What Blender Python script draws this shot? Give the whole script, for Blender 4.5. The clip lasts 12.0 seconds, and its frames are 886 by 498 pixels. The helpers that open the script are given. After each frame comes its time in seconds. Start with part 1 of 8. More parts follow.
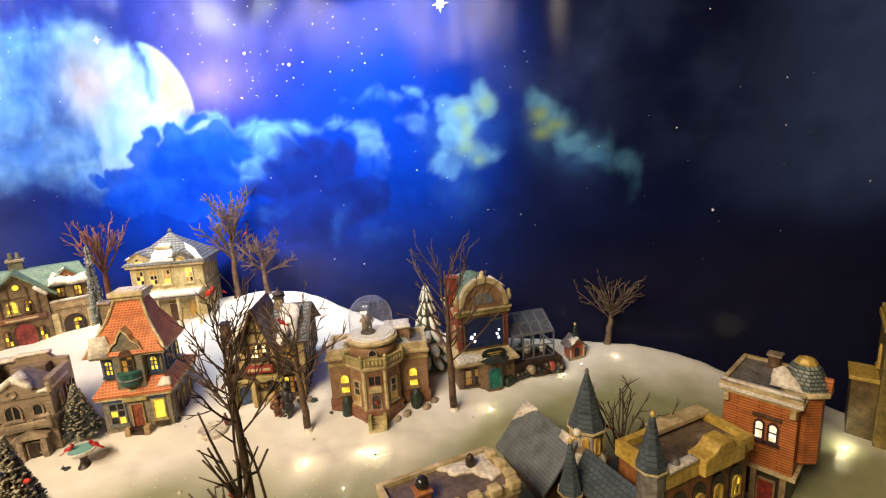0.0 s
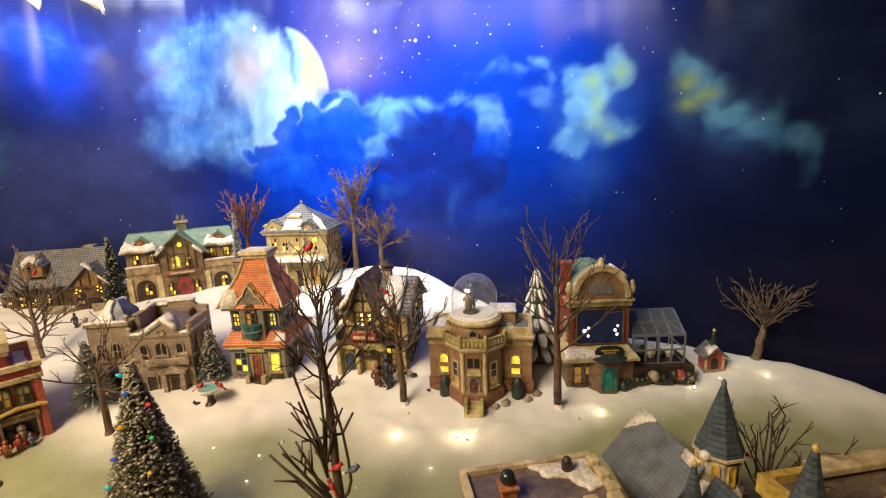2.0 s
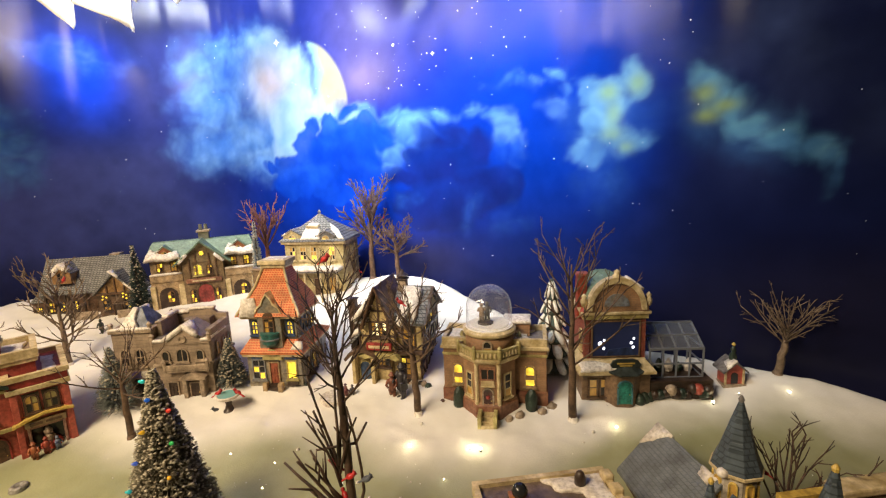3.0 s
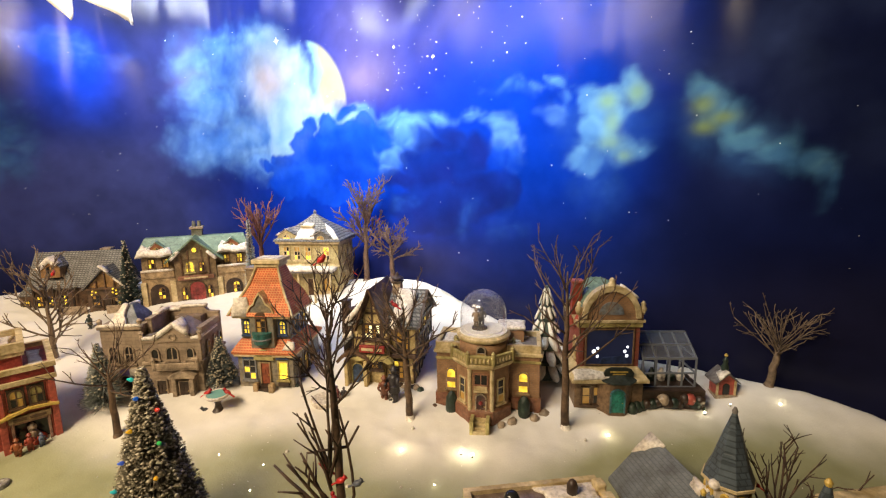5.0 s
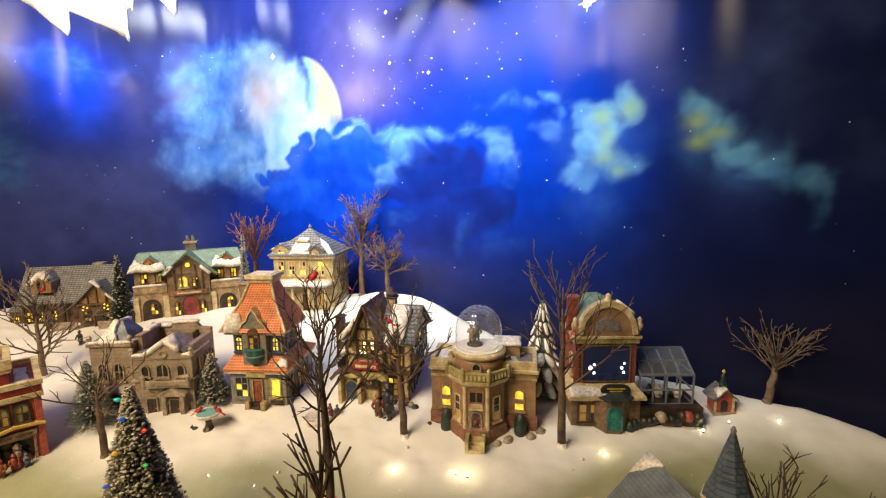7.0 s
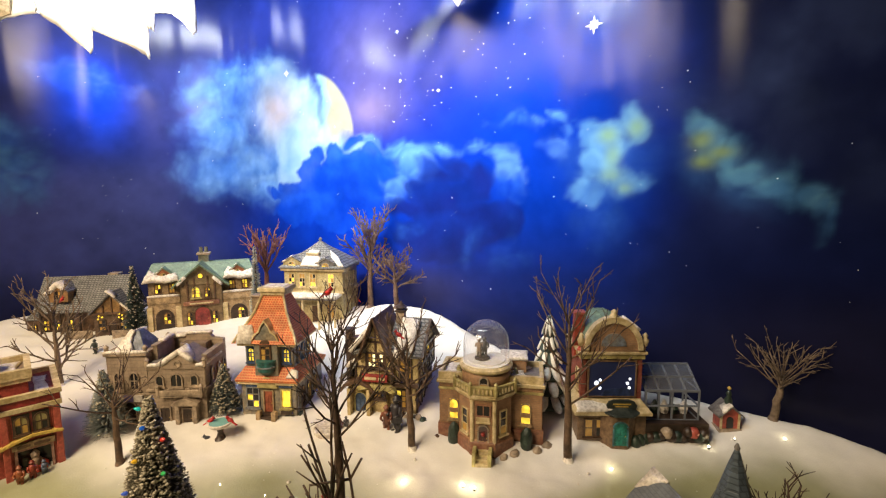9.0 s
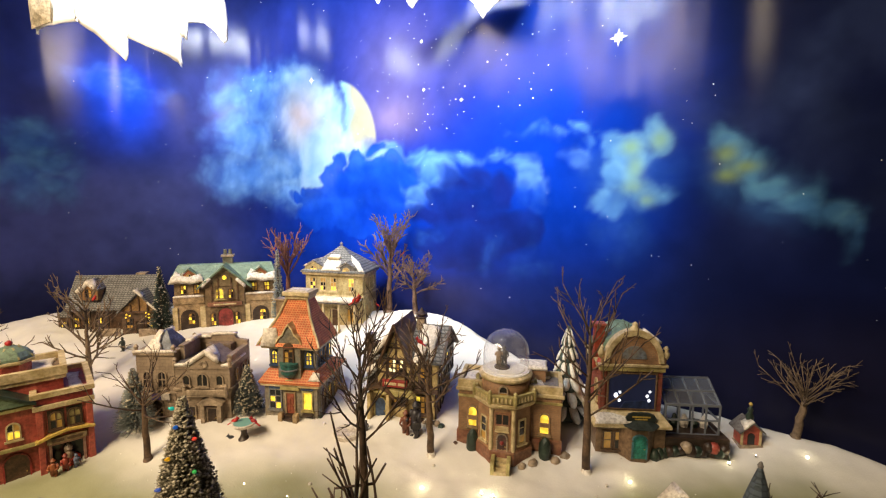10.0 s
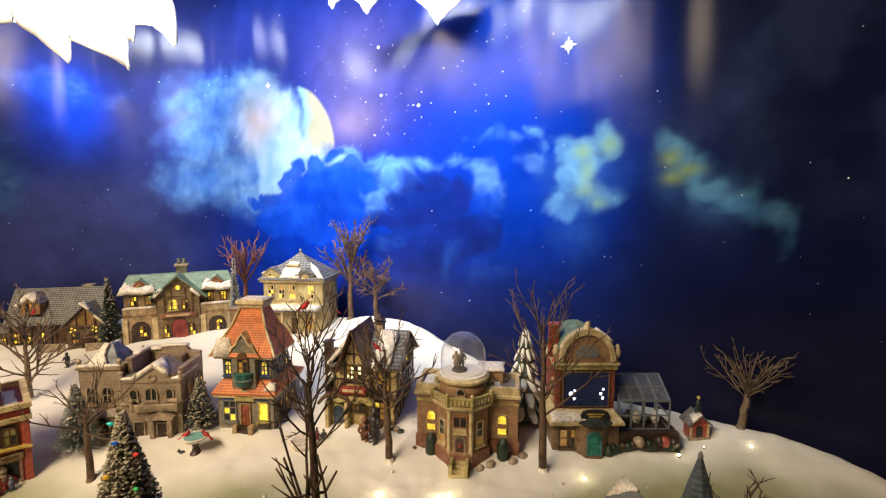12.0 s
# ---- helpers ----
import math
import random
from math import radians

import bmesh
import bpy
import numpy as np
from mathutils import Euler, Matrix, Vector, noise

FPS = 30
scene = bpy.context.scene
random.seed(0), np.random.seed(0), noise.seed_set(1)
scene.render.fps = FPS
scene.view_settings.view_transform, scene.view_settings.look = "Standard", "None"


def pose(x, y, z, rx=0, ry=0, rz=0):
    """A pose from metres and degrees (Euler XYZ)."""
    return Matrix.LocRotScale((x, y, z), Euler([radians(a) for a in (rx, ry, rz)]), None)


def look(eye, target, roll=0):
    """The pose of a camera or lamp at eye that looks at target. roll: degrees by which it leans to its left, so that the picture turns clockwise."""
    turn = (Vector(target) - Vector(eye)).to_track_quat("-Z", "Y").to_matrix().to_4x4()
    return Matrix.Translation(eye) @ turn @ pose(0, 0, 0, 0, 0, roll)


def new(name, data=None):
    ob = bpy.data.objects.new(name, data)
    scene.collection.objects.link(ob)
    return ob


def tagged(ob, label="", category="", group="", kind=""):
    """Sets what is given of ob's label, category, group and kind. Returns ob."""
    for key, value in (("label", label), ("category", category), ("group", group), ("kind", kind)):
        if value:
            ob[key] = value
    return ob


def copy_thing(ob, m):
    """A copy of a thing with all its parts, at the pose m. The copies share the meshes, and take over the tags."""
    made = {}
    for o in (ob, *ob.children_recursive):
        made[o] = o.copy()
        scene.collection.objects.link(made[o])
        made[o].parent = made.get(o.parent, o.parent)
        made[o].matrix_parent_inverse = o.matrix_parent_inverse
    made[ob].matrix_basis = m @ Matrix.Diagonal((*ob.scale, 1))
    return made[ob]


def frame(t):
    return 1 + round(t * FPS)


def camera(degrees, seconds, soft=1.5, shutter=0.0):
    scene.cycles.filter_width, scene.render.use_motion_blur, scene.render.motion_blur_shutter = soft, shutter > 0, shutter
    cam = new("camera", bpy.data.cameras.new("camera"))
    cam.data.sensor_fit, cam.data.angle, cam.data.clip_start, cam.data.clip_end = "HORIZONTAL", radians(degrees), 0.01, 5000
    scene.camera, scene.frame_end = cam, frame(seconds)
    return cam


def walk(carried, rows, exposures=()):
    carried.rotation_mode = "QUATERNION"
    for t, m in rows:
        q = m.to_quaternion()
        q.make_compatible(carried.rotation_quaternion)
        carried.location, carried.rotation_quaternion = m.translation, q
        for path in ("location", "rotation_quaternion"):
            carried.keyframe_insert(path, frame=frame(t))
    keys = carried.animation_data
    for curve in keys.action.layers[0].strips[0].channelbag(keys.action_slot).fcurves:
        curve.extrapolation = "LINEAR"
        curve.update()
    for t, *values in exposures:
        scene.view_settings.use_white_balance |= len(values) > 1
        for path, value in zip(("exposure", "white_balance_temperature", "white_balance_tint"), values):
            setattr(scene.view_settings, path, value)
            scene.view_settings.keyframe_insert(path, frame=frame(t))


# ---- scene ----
cam = camera(87.0, 12.0, soft=1.2)
PATH = [
    (0, (-0.0091, -0.0410, 0.4618), (-0.3871, 1.3793, 0.1619), -3.29),
    (0.5, (-0.0046, -0.0060, 0.4377), (-0.5276, 1.3646, 0.1247), -2.58),
    (1, (-0.0039, -0.0007, 0.4302), (-0.6358, 1.3248, 0.1242), -2.16),
    (1.5, (-0.0012, 0.0054, 0.4267), (-0.6931, 1.3009, 0.1221), -2.35),
    (2, (-0.0031, 0.0050, 0.4268), (-0.7490, 1.2718, 0.1286), -2.47),
    (2.5, (-0.0005, 0.0022, 0.4283), (-0.7847, 1.2482, 0.1409), -2.70),
    (3, (0.0025, 0.0033, 0.4313), (-0.7925, 1.2464, 0.1617), -2.54),
    (5, (-0.0026, 0.0034, 0.4316), (-0.7803, 1.2594, 0.1717), -0.87),
    (5.5, (0.0001, 0.0051, 0.4306), (-0.7783, 1.2599, 0.1668), -0.96),
    (6, (-0.0001, 0.0068, 0.4329), (-0.7769, 1.2652, 0.1823), -0.88),
    (6.5, (-0.0026, 0.0094, 0.4324), (-0.7774, 1.2721, 0.1972), -0.91),
    (7, (-0.0025, 0.0092, 0.4344), (-0.7748, 1.2764, 0.2157), -0.84),
    (9, (0.0017, -0.0057, 0.4433), (-0.7893, 1.2554, 0.2591), -0.42),
    (9.5, (-0.0044, -0.0156, 0.4475), (-0.8121, 1.2358, 0.2696), 0.19),
    (10, (-0.0043, -0.0203, 0.4520), (-0.8336, 1.2177, 0.2800), 0.54),
    (10.5, (0.0017, -0.0147, 0.4492), (-0.8265, 1.2231, 0.2710), 0.13),
    (11, (0.0044, -0.0138, 0.4461), (-0.8109, 1.2325, 0.2673), 0.04),
    (11.5, (0.0151, -0.0102, 0.4488), (-0.7664, 1.2594, 0.2840), 0.10),
    (12, (0.0153, -0.0113, 0.4496), (-0.7323, 1.2801, 0.2971), -0.04),
]
walk(cam, [(t, look(eye, target, roll)) for t, eye, target, roll in PATH], exposures=[(0.0, 0.10), (1.5, 0.0), (7.0, 0.0), (12.0, -0.12)])
from mathutils import Quaternion

# ---- light: a dim room, warm lamps over the display, white lamps at the cloth ----
world = bpy.data.worlds.new("room_air")
scene.world = world
world.use_nodes = True
world.node_tree.nodes["Background"].inputs[0].default_value = (0.5, 0.45, 0.42, 1)
world.node_tree.nodes["Background"].inputs[1].default_value = 0.10


def area_lamp(name, eye, target, size, size_y, watts, colour, spread=180):
    d = bpy.data.lights.new(name, "AREA")
    d.shape, d.size, d.size_y, d.energy, d.color = "RECTANGLE", size, size_y, watts, colour
    d.spread = radians(spread)
    ob = new(name, d)
    ob.matrix_world = look(eye, target)
    return ob


area_lamp("lamp_over_village", (-0.54, -0.72, 1.22), (-0.52, 0.50, 0.10), 0.55, 0.4, 24.0, (1.0, 0.79, 0.52))
area_lamp("lamp_over_left", (-0.95, -0.35, 1.10), (-0.95, 0.40, 0.10), 0.5, 0.25, 9.5, (1.0, 0.79, 0.53))
area_lamp("lamp_at_cloth", (-1.00, 0.34, 1.07), (-0.98, 0.89, 0.62), 1.30, 0.06, 11.0, (0.88, 0.95, 1.0), 84)
area_lamp("lamp_at_cloth_side", (-0.30, 0.40, 1.04), (-0.34, 0.89, 0.64), 0.22, 0.06, 0.5, (0.88, 0.95, 1.0), 78)


# ---- materials ----
def nodes_of(name):
    m = bpy.data.materials.new(name)
    m.use_nodes = True
    return m, m.node_tree.nodes, m.node_tree.links, m.node_tree.nodes["Principled BSDF"]


def noise_node(N, L, src, scale, detail=4.0, rough=0.6):
    n = N.new("ShaderNodeTexNoise")
    n.inputs["Scale"].default_value, n.inputs["Detail"].default_value, n.inputs["Roughness"].default_value = scale, detail, rough
    L.new(src, n.inputs["Vector"])
    return n.outputs["Fac"]


def ramp_node(N, L, fac, stops):
    r = N.new("ShaderNodeValToRGB")
    el = r.color_ramp.elements
    while len(el) < len(stops):
        el.new(0.5)
    for e, (p, c) in zip(el, stops):
        e.position, e.color = p, (*c, 1)
    L.new(fac, r.inputs[0])
    return r.outputs[0]


def mix_node(N, L, fac, a, b, kind="MIX"):
    m = N.new("ShaderNodeMixRGB")
    m.blend_type = kind
    for sock, v in ((m.inputs[0], fac), (m.inputs[1], a), (m.inputs[2], b)):
        if isinstance(v, (int, float)):
            sock.default_value = v
        elif isinstance(v, tuple):
            sock.default_value = (*v, 1)
        else:
            L.new(v, sock)
    return m.outputs[0]


def bump_node(N, L, B, fac, strength, dist):
    b = N.new("ShaderNodeBump")
    b.inputs["Strength"].default_value, b.inputs["Distance"].default_value = strength, dist
    L.new(fac, b.inputs["Height"])
    L.new(b.outputs[0], B.inputs["Normal"])


def paint(name, colour, rough=0.45, vary=0.35, wash=None, grain=210.0, coat=0.0, grit=(0.55, 0.5, 0.45)):
    """Hand-painted ceramic: a base coat, a thin uneven wash in another tint and a fine grain."""
    m, N, L, B = nodes_of(name)
    co = N.new("ShaderNodeTexCoord").outputs["Object"]
    big, small = noise_node(N, L, co, 55.0), noise_node(N, L, co, grain, 4.0)
    wash = wash or tuple(c * 0.45 for c in colour)
    lift = tuple(min(1.0, c * 1.5 + 0.03) for c in colour)
    c1 = ramp_node(N, L, big, [(0.34, wash), (0.34 + 0.3 * (1 - vary) + 0.06, colour), (0.78, lift)])
    c2 = ramp_node(N, L, small, [(0.32, grit), (0.58, (1.12, 1.1, 1.08))])
    L.new(mix_node(N, L, 0.8, c1, c2, "MULTIPLY"), B.inputs["Base Color"])
    B.inputs["Roughness"].default_value = rough
    B.inputs["Coat Weight"].default_value = coat
    bump_node(N, L, B, small, 0.5, 0.0009)
    return m


def courses(name, a, b, joint, w, h, mortar=0.12, rough=0.6, offset=0.5):
    """Brick, block or shingle courses too fine to model, laid along the wall (x + y) and up (z)."""
    m, N, L, B = nodes_of(name)
    co = N.new("ShaderNodeTexCoord").outputs["Object"]
    s = N.new("ShaderNodeSeparateXYZ")
    L.new(co, s.inputs[0])
    add = N.new("ShaderNodeMath")
    L.new(s.outputs[0], add.inputs[0]), L.new(s.outputs[1], add.inputs[1])
    c = N.new("ShaderNodeCombineXYZ")
    L.new(add.outputs[0], c.inputs[0]), L.new(s.outputs[2], c.inputs[1])
    t = N.new("ShaderNodeTexBrick")
    L.new(c.outputs[0], t.inputs["Vector"])
    t.inputs["Color1"].default_value, t.inputs["Color2"].default_value, t.inputs["Mortar"].default_value = (*a, 1), (*b, 1), (*joint, 1)
    t.inputs["Scale"].default_value, t.inputs["Brick Width"].default_value, t.inputs["Row Height"].default_value = 1.0, w, h
    t.inputs["Mortar Size"].default_value, t.inputs["Mortar Smooth"].default_value, t.offset = h * mortar, 0.4, offset
    g = noise_node(N, L, co, 60.0)
    L.new(mix_node(N, L, 0.75, t.outputs["Color"], ramp_node(N, L, g, [(0.3, (0.62, 0.58, 0.55)), (0.62, (1.25, 1.22, 1.2))]), "MULTIPLY"), B.inputs["Base Color"])
    B.inputs["Roughness"].default_value = rough
    inv = N.new("ShaderNodeMath")
    inv.operation = "SUBTRACT"
    inv.inputs[0].default_value = 1.0
    L.new(t.outputs["Fac"], inv.inputs[1])
    bump_node(N, L, B, inv.outputs[0], 0.7, 0.0008)
    return m


def glow(name, colour, strength):
    """A pane with a lamp inside the house behind it."""
    m, N, L, B = nodes_of(name)
    B.inputs["Base Color"].default_value = (*colour, 1)
    B.inputs["Roughness"].default_value = 0.3
    co = N.new("ShaderNodeTexCoord").outputs["Object"]
    f = noise_node(N, L, co, 150.0, 2.0)
    L.new(ramp_node(N, L, f, [(0.40, tuple(c * 0.22 for c in colour)), (0.60, colour)]), B.inputs["Emission Color"])
    B.inputs["Emission Strength"].default_value = strength
    return m


def plain(name, colour, rough=0.4, metal=0.0, emit=0.0):
    m, N, L, B = nodes_of(name)
    B.inputs["Base Color"].default_value = (*colour, 1)
    B.inputs["Roughness"].default_value, B.inputs["Metallic"].default_value = rough, metal
    if emit:
        B.inputs["Emission Color"].default_value, B.inputs["Emission Strength"].default_value = (*colour, 1), emit
    return m


TAN = paint("tan_glaze", (0.40, 0.285, 0.16))
CREAM = paint("cream_glaze", (0.58, 0.47, 0.28), wash=(0.36, 0.27, 0.12), grit=(0.76, 0.72, 0.66))
OLIVE = paint("olive_cream_glaze", (0.42, 0.36, 0.15), wash=(0.24, 0.19, 0.07), grit=(0.76, 0.72, 0.66))
GREYBLUE = paint("grey_blue_glaze", (0.18, 0.20, 0.235), wash=(0.2, 0.16, 0.1))
BLUETRIM = paint("blue_trim_glaze", (0.05, 0.09, 0.2))
TEAL = paint("teal_glaze", (0.03, 0.14, 0.13))
STONE = courses("stone_block_glaze", (0.31, 0.235, 0.165), (0.275, 0.21, 0.147), (0.235, 0.18, 0.13), 0.011, 0.006, 0.08)
STONETRIM = paint("stone_trim_glaze", (0.4, 0.31, 0.22))
REDBRICK = courses("red_brick_glaze", (0.28, 0.06, 0.035), (0.22, 0.045, 0.03), (0.2, 0.09, 0.06), 0.006, 0.0028)
ORBRICK = courses("orange_brick_glaze", (0.56, 0.19, 0.045), (0.48, 0.15, 0.036), (0.25, 0.075, 0.025), 0.045, 0.0034, 0.24)
TANBRICK = courses("tan_brick_glaze", (0.36, 0.205, 0.105), (0.32, 0.175, 0.088), (0.25, 0.16, 0.095), 0.006, 0.003)
REDWALL = paint("red_wall_glaze", (0.45, 0.1, 0.07), wash=(0.3, 0.055, 0.04))
REDDOOR = paint("red_door_glaze", (0.33, 0.035, 0.03))
REDTILE = courses("orange_tile_glaze", (0.55, 0.1, 0.025), (0.45, 0.075, 0.02), (0.62, 0.25, 0.09), 0.0046, 0.0036, 0.24)
REDROOF = paint("orange_roof_glaze", (0.5, 0.095, 0.028), wash=(0.36, 0.06, 0.02))
SHINGLE = courses("grey_shingle_glaze", (0.24, 0.235, 0.225), (0.18, 0.178, 0.17), (0.06, 0.06, 0.06), 0.0075, 0.0046, 0.2)
SLATE = courses("slate_glaze", (0.145, 0.162, 0.178), (0.130, 0.147, 0.162), (0.098, 0.11, 0.122), 0.006, 0.0035, 0.12)
SPIRE = courses("blue_slate_glaze", (0.075, 0.098, 0.122), (0.062, 0.083, 0.105), (0.042, 0.056, 0.07), 0.007, 0.0055, 0.14, 0.4)
GREENROOF = paint("pale_green_glaze", (0.17, 0.24, 0.16), wash=(0.11, 0.17, 0.12))
DARKGREEN = paint("dark_green_glaze", (0.026, 0.045, 0.032))
BROWN = paint("brown_glaze", (0.12, 0.065, 0.035))
DARKBROWN = paint("dark_timber_glaze", (0.05, 0.03, 0.02))
PLASTER = paint("yellow_plaster_glaze", (0.52, 0.4, 0.19), wash=(0.34, 0.24, 0.1))
YELLOW = paint("pale_yellow_glaze", (0.5, 0.42, 0.22), wash=(0.34, 0.26, 0.11))
GOLD = paint("gold_ochre_glaze", (0.60, 0.43, 0.10), wash=(0.42, 0.27, 0.05))
ROOFBROWN = paint("mauve_brown_roof", (0.2, 0.145, 0.11), vary=0.1)
GREYROOF = paint("grey_roof_glaze", (0.2, 0.185, 0.18))
SNOWCAP = paint("snow_glaze", (0.8, 0.76, 0.7), rough=0.55, vary=0.1, wash=(0.62, 0.55, 0.47))
LIT = glow("lit_yellow_pane", (1.0, 0.72, 0.07), 1.15)
LITWHITE = glow("lit_white_pane", (0.85, 0.9, 1.0), 3.0)
DIM = glow("amber_pane", (0.45, 0.25, 0.05), 0.25)
DARKPANE = plain("dark_pane", (0.02, 0.018, 0.02), 0.15)
BARK = paint("brown_wire_bark", (0.14, 0.085, 0.05), rough=0.7, wash=(0.045, 0.027, 0.016))
DARKBARK = paint("dark_wire_bark", (0.095, 0.055, 0.034), rough=0.7, wash=(0.03, 0.018, 0.012))
PALEBARK = paint("pale_wire_bark", (0.2, 0.14, 0.09), rough=0.7)
NEEDLE = paint("pine_bristle", (0.06, 0.09, 0.08), rough=0.7, grain=500)
FROSTNEEDLE = paint("frosted_bristle", (0.34, 0.37, 0.36), rough=0.75, wash=(0.16, 0.19, 0.18))
OLDNEEDLE = paint("olive_bristle", (0.23, 0.205, 0.14), rough=0.75)
FLOCK = paint("snow_flock", (0.50, 0.46, 0.36), rough=0.9, wash=(0.36, 0.32, 0.23))
CARDINAL = paint("red_bird_paint", (0.55, 0.02, 0.02))
BIRDBLUE = paint("grey_blue_bird_paint", (0.09, 0.1, 0.13))
METAL = plain("grey_painted_metal", (0.20, 0.21, 0.235), 0.4, 0.3)
BULB = plain("warm_led", (1.0, 0.9, 0.62), 0.3, 0.0, 14.0)
WIRE = plain("green_wire", (0.02, 0.035, 0.02), 0.5)



def thin_pane(name, tint, gloss, least, veil):
    """A thin clear sheet: light passes straight through, and the surface shines more at a slant."""
    m, N, L, B = nodes_of(name)
    clear, shine, mix, fr = N.new("ShaderNodeBsdfTransparent"), N.new("ShaderNodeBsdfGlossy"), N.new("ShaderNodeMixShader"), N.new("ShaderNodeLayerWeight")
    power, scale = N.new("ShaderNodeMath"), N.new("ShaderNodeMath")
    power.operation, scale.operation, power.inputs[1].default_value = "POWER", "MULTIPLY_ADD", 3.0
    scale.inputs[1].default_value, scale.inputs[2].default_value = 0.6, least
    fr.inputs[0].default_value = 0.5
    clear.inputs[0].default_value, shine.inputs["Roughness"].default_value = (*tint, 1), gloss
    L.new(fr.outputs["Facing"], power.inputs[0]), L.new(power.outputs[0], scale.inputs[0]), L.new(scale.outputs[0], mix.inputs[0]), L.new(clear.outputs[0], mix.inputs[1]), L.new(shine.outputs[0], mix.inputs[2])
    # thin white veil stands in for reflections that the dark room leaves out
    film_, both = N.new("ShaderNodeBsdfDiffuse"), N.new("ShaderNodeMixShader")
    film_.inputs[0].default_value, both.inputs[0].default_value = (0.8, 0.82, 0.88, 1), veil
    L.new(mix.outputs[0], both.inputs[1]), L.new(film_.outputs[0], both.inputs[2])
    L.new(both.outputs[0], N["Material Output"].inputs[0])
    return m


GLASS = thin_pane("clear_dome_plastic", (0.96, 0.96, 0.97), 0.08, 0.08, 0.05)
FROST = thin_pane("grey_greenhouse_pane", (0.72, 0.76, 0.84), 0.2, 0.10, 0.06)


# ---- helpers for meshes ----
def finish(bm_or_mesh, name, material, bevel=0.0, smooth=False):
    if isinstance(bm_or_mesh, bmesh.types.BMesh):
        me = bpy.data.meshes.new(name)
        bmesh.ops.recalc_face_normals(bm_or_mesh, faces=bm_or_mesh.faces)
        bm_or_mesh.to_mesh(me)
        bm_or_mesh.free()
    else:
        me = bm_or_mesh
    me.materials.append(material)
    if smooth:
        me.polygons.foreach_set("use_smooth", [True] * len(me.polygons))
    ob = new(name, me)
    if bevel:
        mod = ob.modifiers.new("soft_edges", "BEVEL")
        mod.width, mod.segments, mod.limit_method, mod.angle_limit = bevel, 2, "ANGLE", radians(35)
    return ob


def part(name, bm, material, parent, label="", bevel=0.0, smooth=False):
    ob = finish(bm, name, material, bevel, smooth)
    ob.parent = parent
    if label:
        ob["label"] = label
    return ob


def thing(name, label, category, loc, turn=0.0, group="", size=1.0):
    e = new(name)
    e.empty_display_size = 0.02
    e.matrix_basis = pose(*loc, 0, 0, turn) @ Matrix.Scale(size, 4)
    return tagged(e, label, category, group)


def mesh_of(verts, faces, name):
    me = bpy.data.meshes.new(name)
    me.from_pydata(verts, [], faces)
    me.update()
    return me


def box(bm, x0, x1, y0, y1, z0, z1, m=None):
    vs = [bm.verts.new((x, y, z)) for x in (x0, x1) for y in (y0, y1) for z in (z0, z1)]
    for f in ((0, 1, 3, 2), (4, 6, 7, 5), (0, 4, 5, 1), (2, 3, 7, 6), (0, 2, 6, 4), (1, 5, 7, 3)):
        bm.faces.new([vs[i] for i in f])
    if m is not None:
        bmesh.ops.transform(bm, matrix=m, verts=vs)
    return bm


def boxes(*list_of, m=None):
    bm = bmesh.new()
    for b in list_of:
        box(bm, *b, m=m)
    return bm


def prism(bm, outline, y0, y1, m=None):
    """An outline of (x, z) drawn out from y0 to y1."""
    a = [bm.verts.new((x, y0, z)) for x, z in outline]
    b = [bm.verts.new((x, y1, z)) for x, z in outline]
    bm.faces.new(a), bm.faces.new(b[::-1])
    for i in range(len(a)):
        j = (i + 1) % len(a)
        bm.faces.new((a[i], b[i], b[j], a[j]))
    if m is not None:
        bmesh.ops.transform(bm, matrix=m, verts=a + b)
    return bm


def loft(bm, rings):
    """Closed rings of equal count, joined one above another, with both ends capped."""
    rows = [[bm.verts.new(p) for p in r] for r in rings]
    n = len(rows[0])
    for a, b in zip(rows, rows[1:]):
        for i in range(n):
            j = (i + 1) % n
            bm.faces.new((a[i], a[j], b[j], b[i]))
    bm.faces.new(rows[0][::-1]), bm.faces.new(rows[-1])
    return bm


def rect(x0, x1, y0, y1, z):
    return [(x0, y0, z), (x1, y0, z), (x1, y1, z), (x0, y1, z)]


def lathe(bm, profile, n=20, cx=0.0, cy=0.0, turn=0.0):
    return loft(bm, [[(cx + r * math.cos(turn + i * math.tau / n), cy + r * math.sin(turn + i * math.tau / n), z) for i in range(n)] for r, z in profile])


def arch_outline(cx, z0, w, h, n=8, point=0.0):
    r = w / 2
    pts = [(cx - r, z0), (cx + r, z0)]
    for i in range(n + 1):
        a = math.pi * i / n
        pts.append((cx + r * math.cos(a), z0 + h - r + r * math.sin(a) * (1 + point)))
    return pts


FRONT = Matrix.Identity(4)


def front(y):
    return Matrix.Translation((0, y, 0))


def right_side(x):
    return Matrix.Translation((x, 0, 0)) @ Matrix.Rotation(radians(90), 4, "Z")


def left_side(x):
    return Matrix.Translation((x, 0, 0)) @ Matrix.Rotation(radians(-90), 4, "Z")


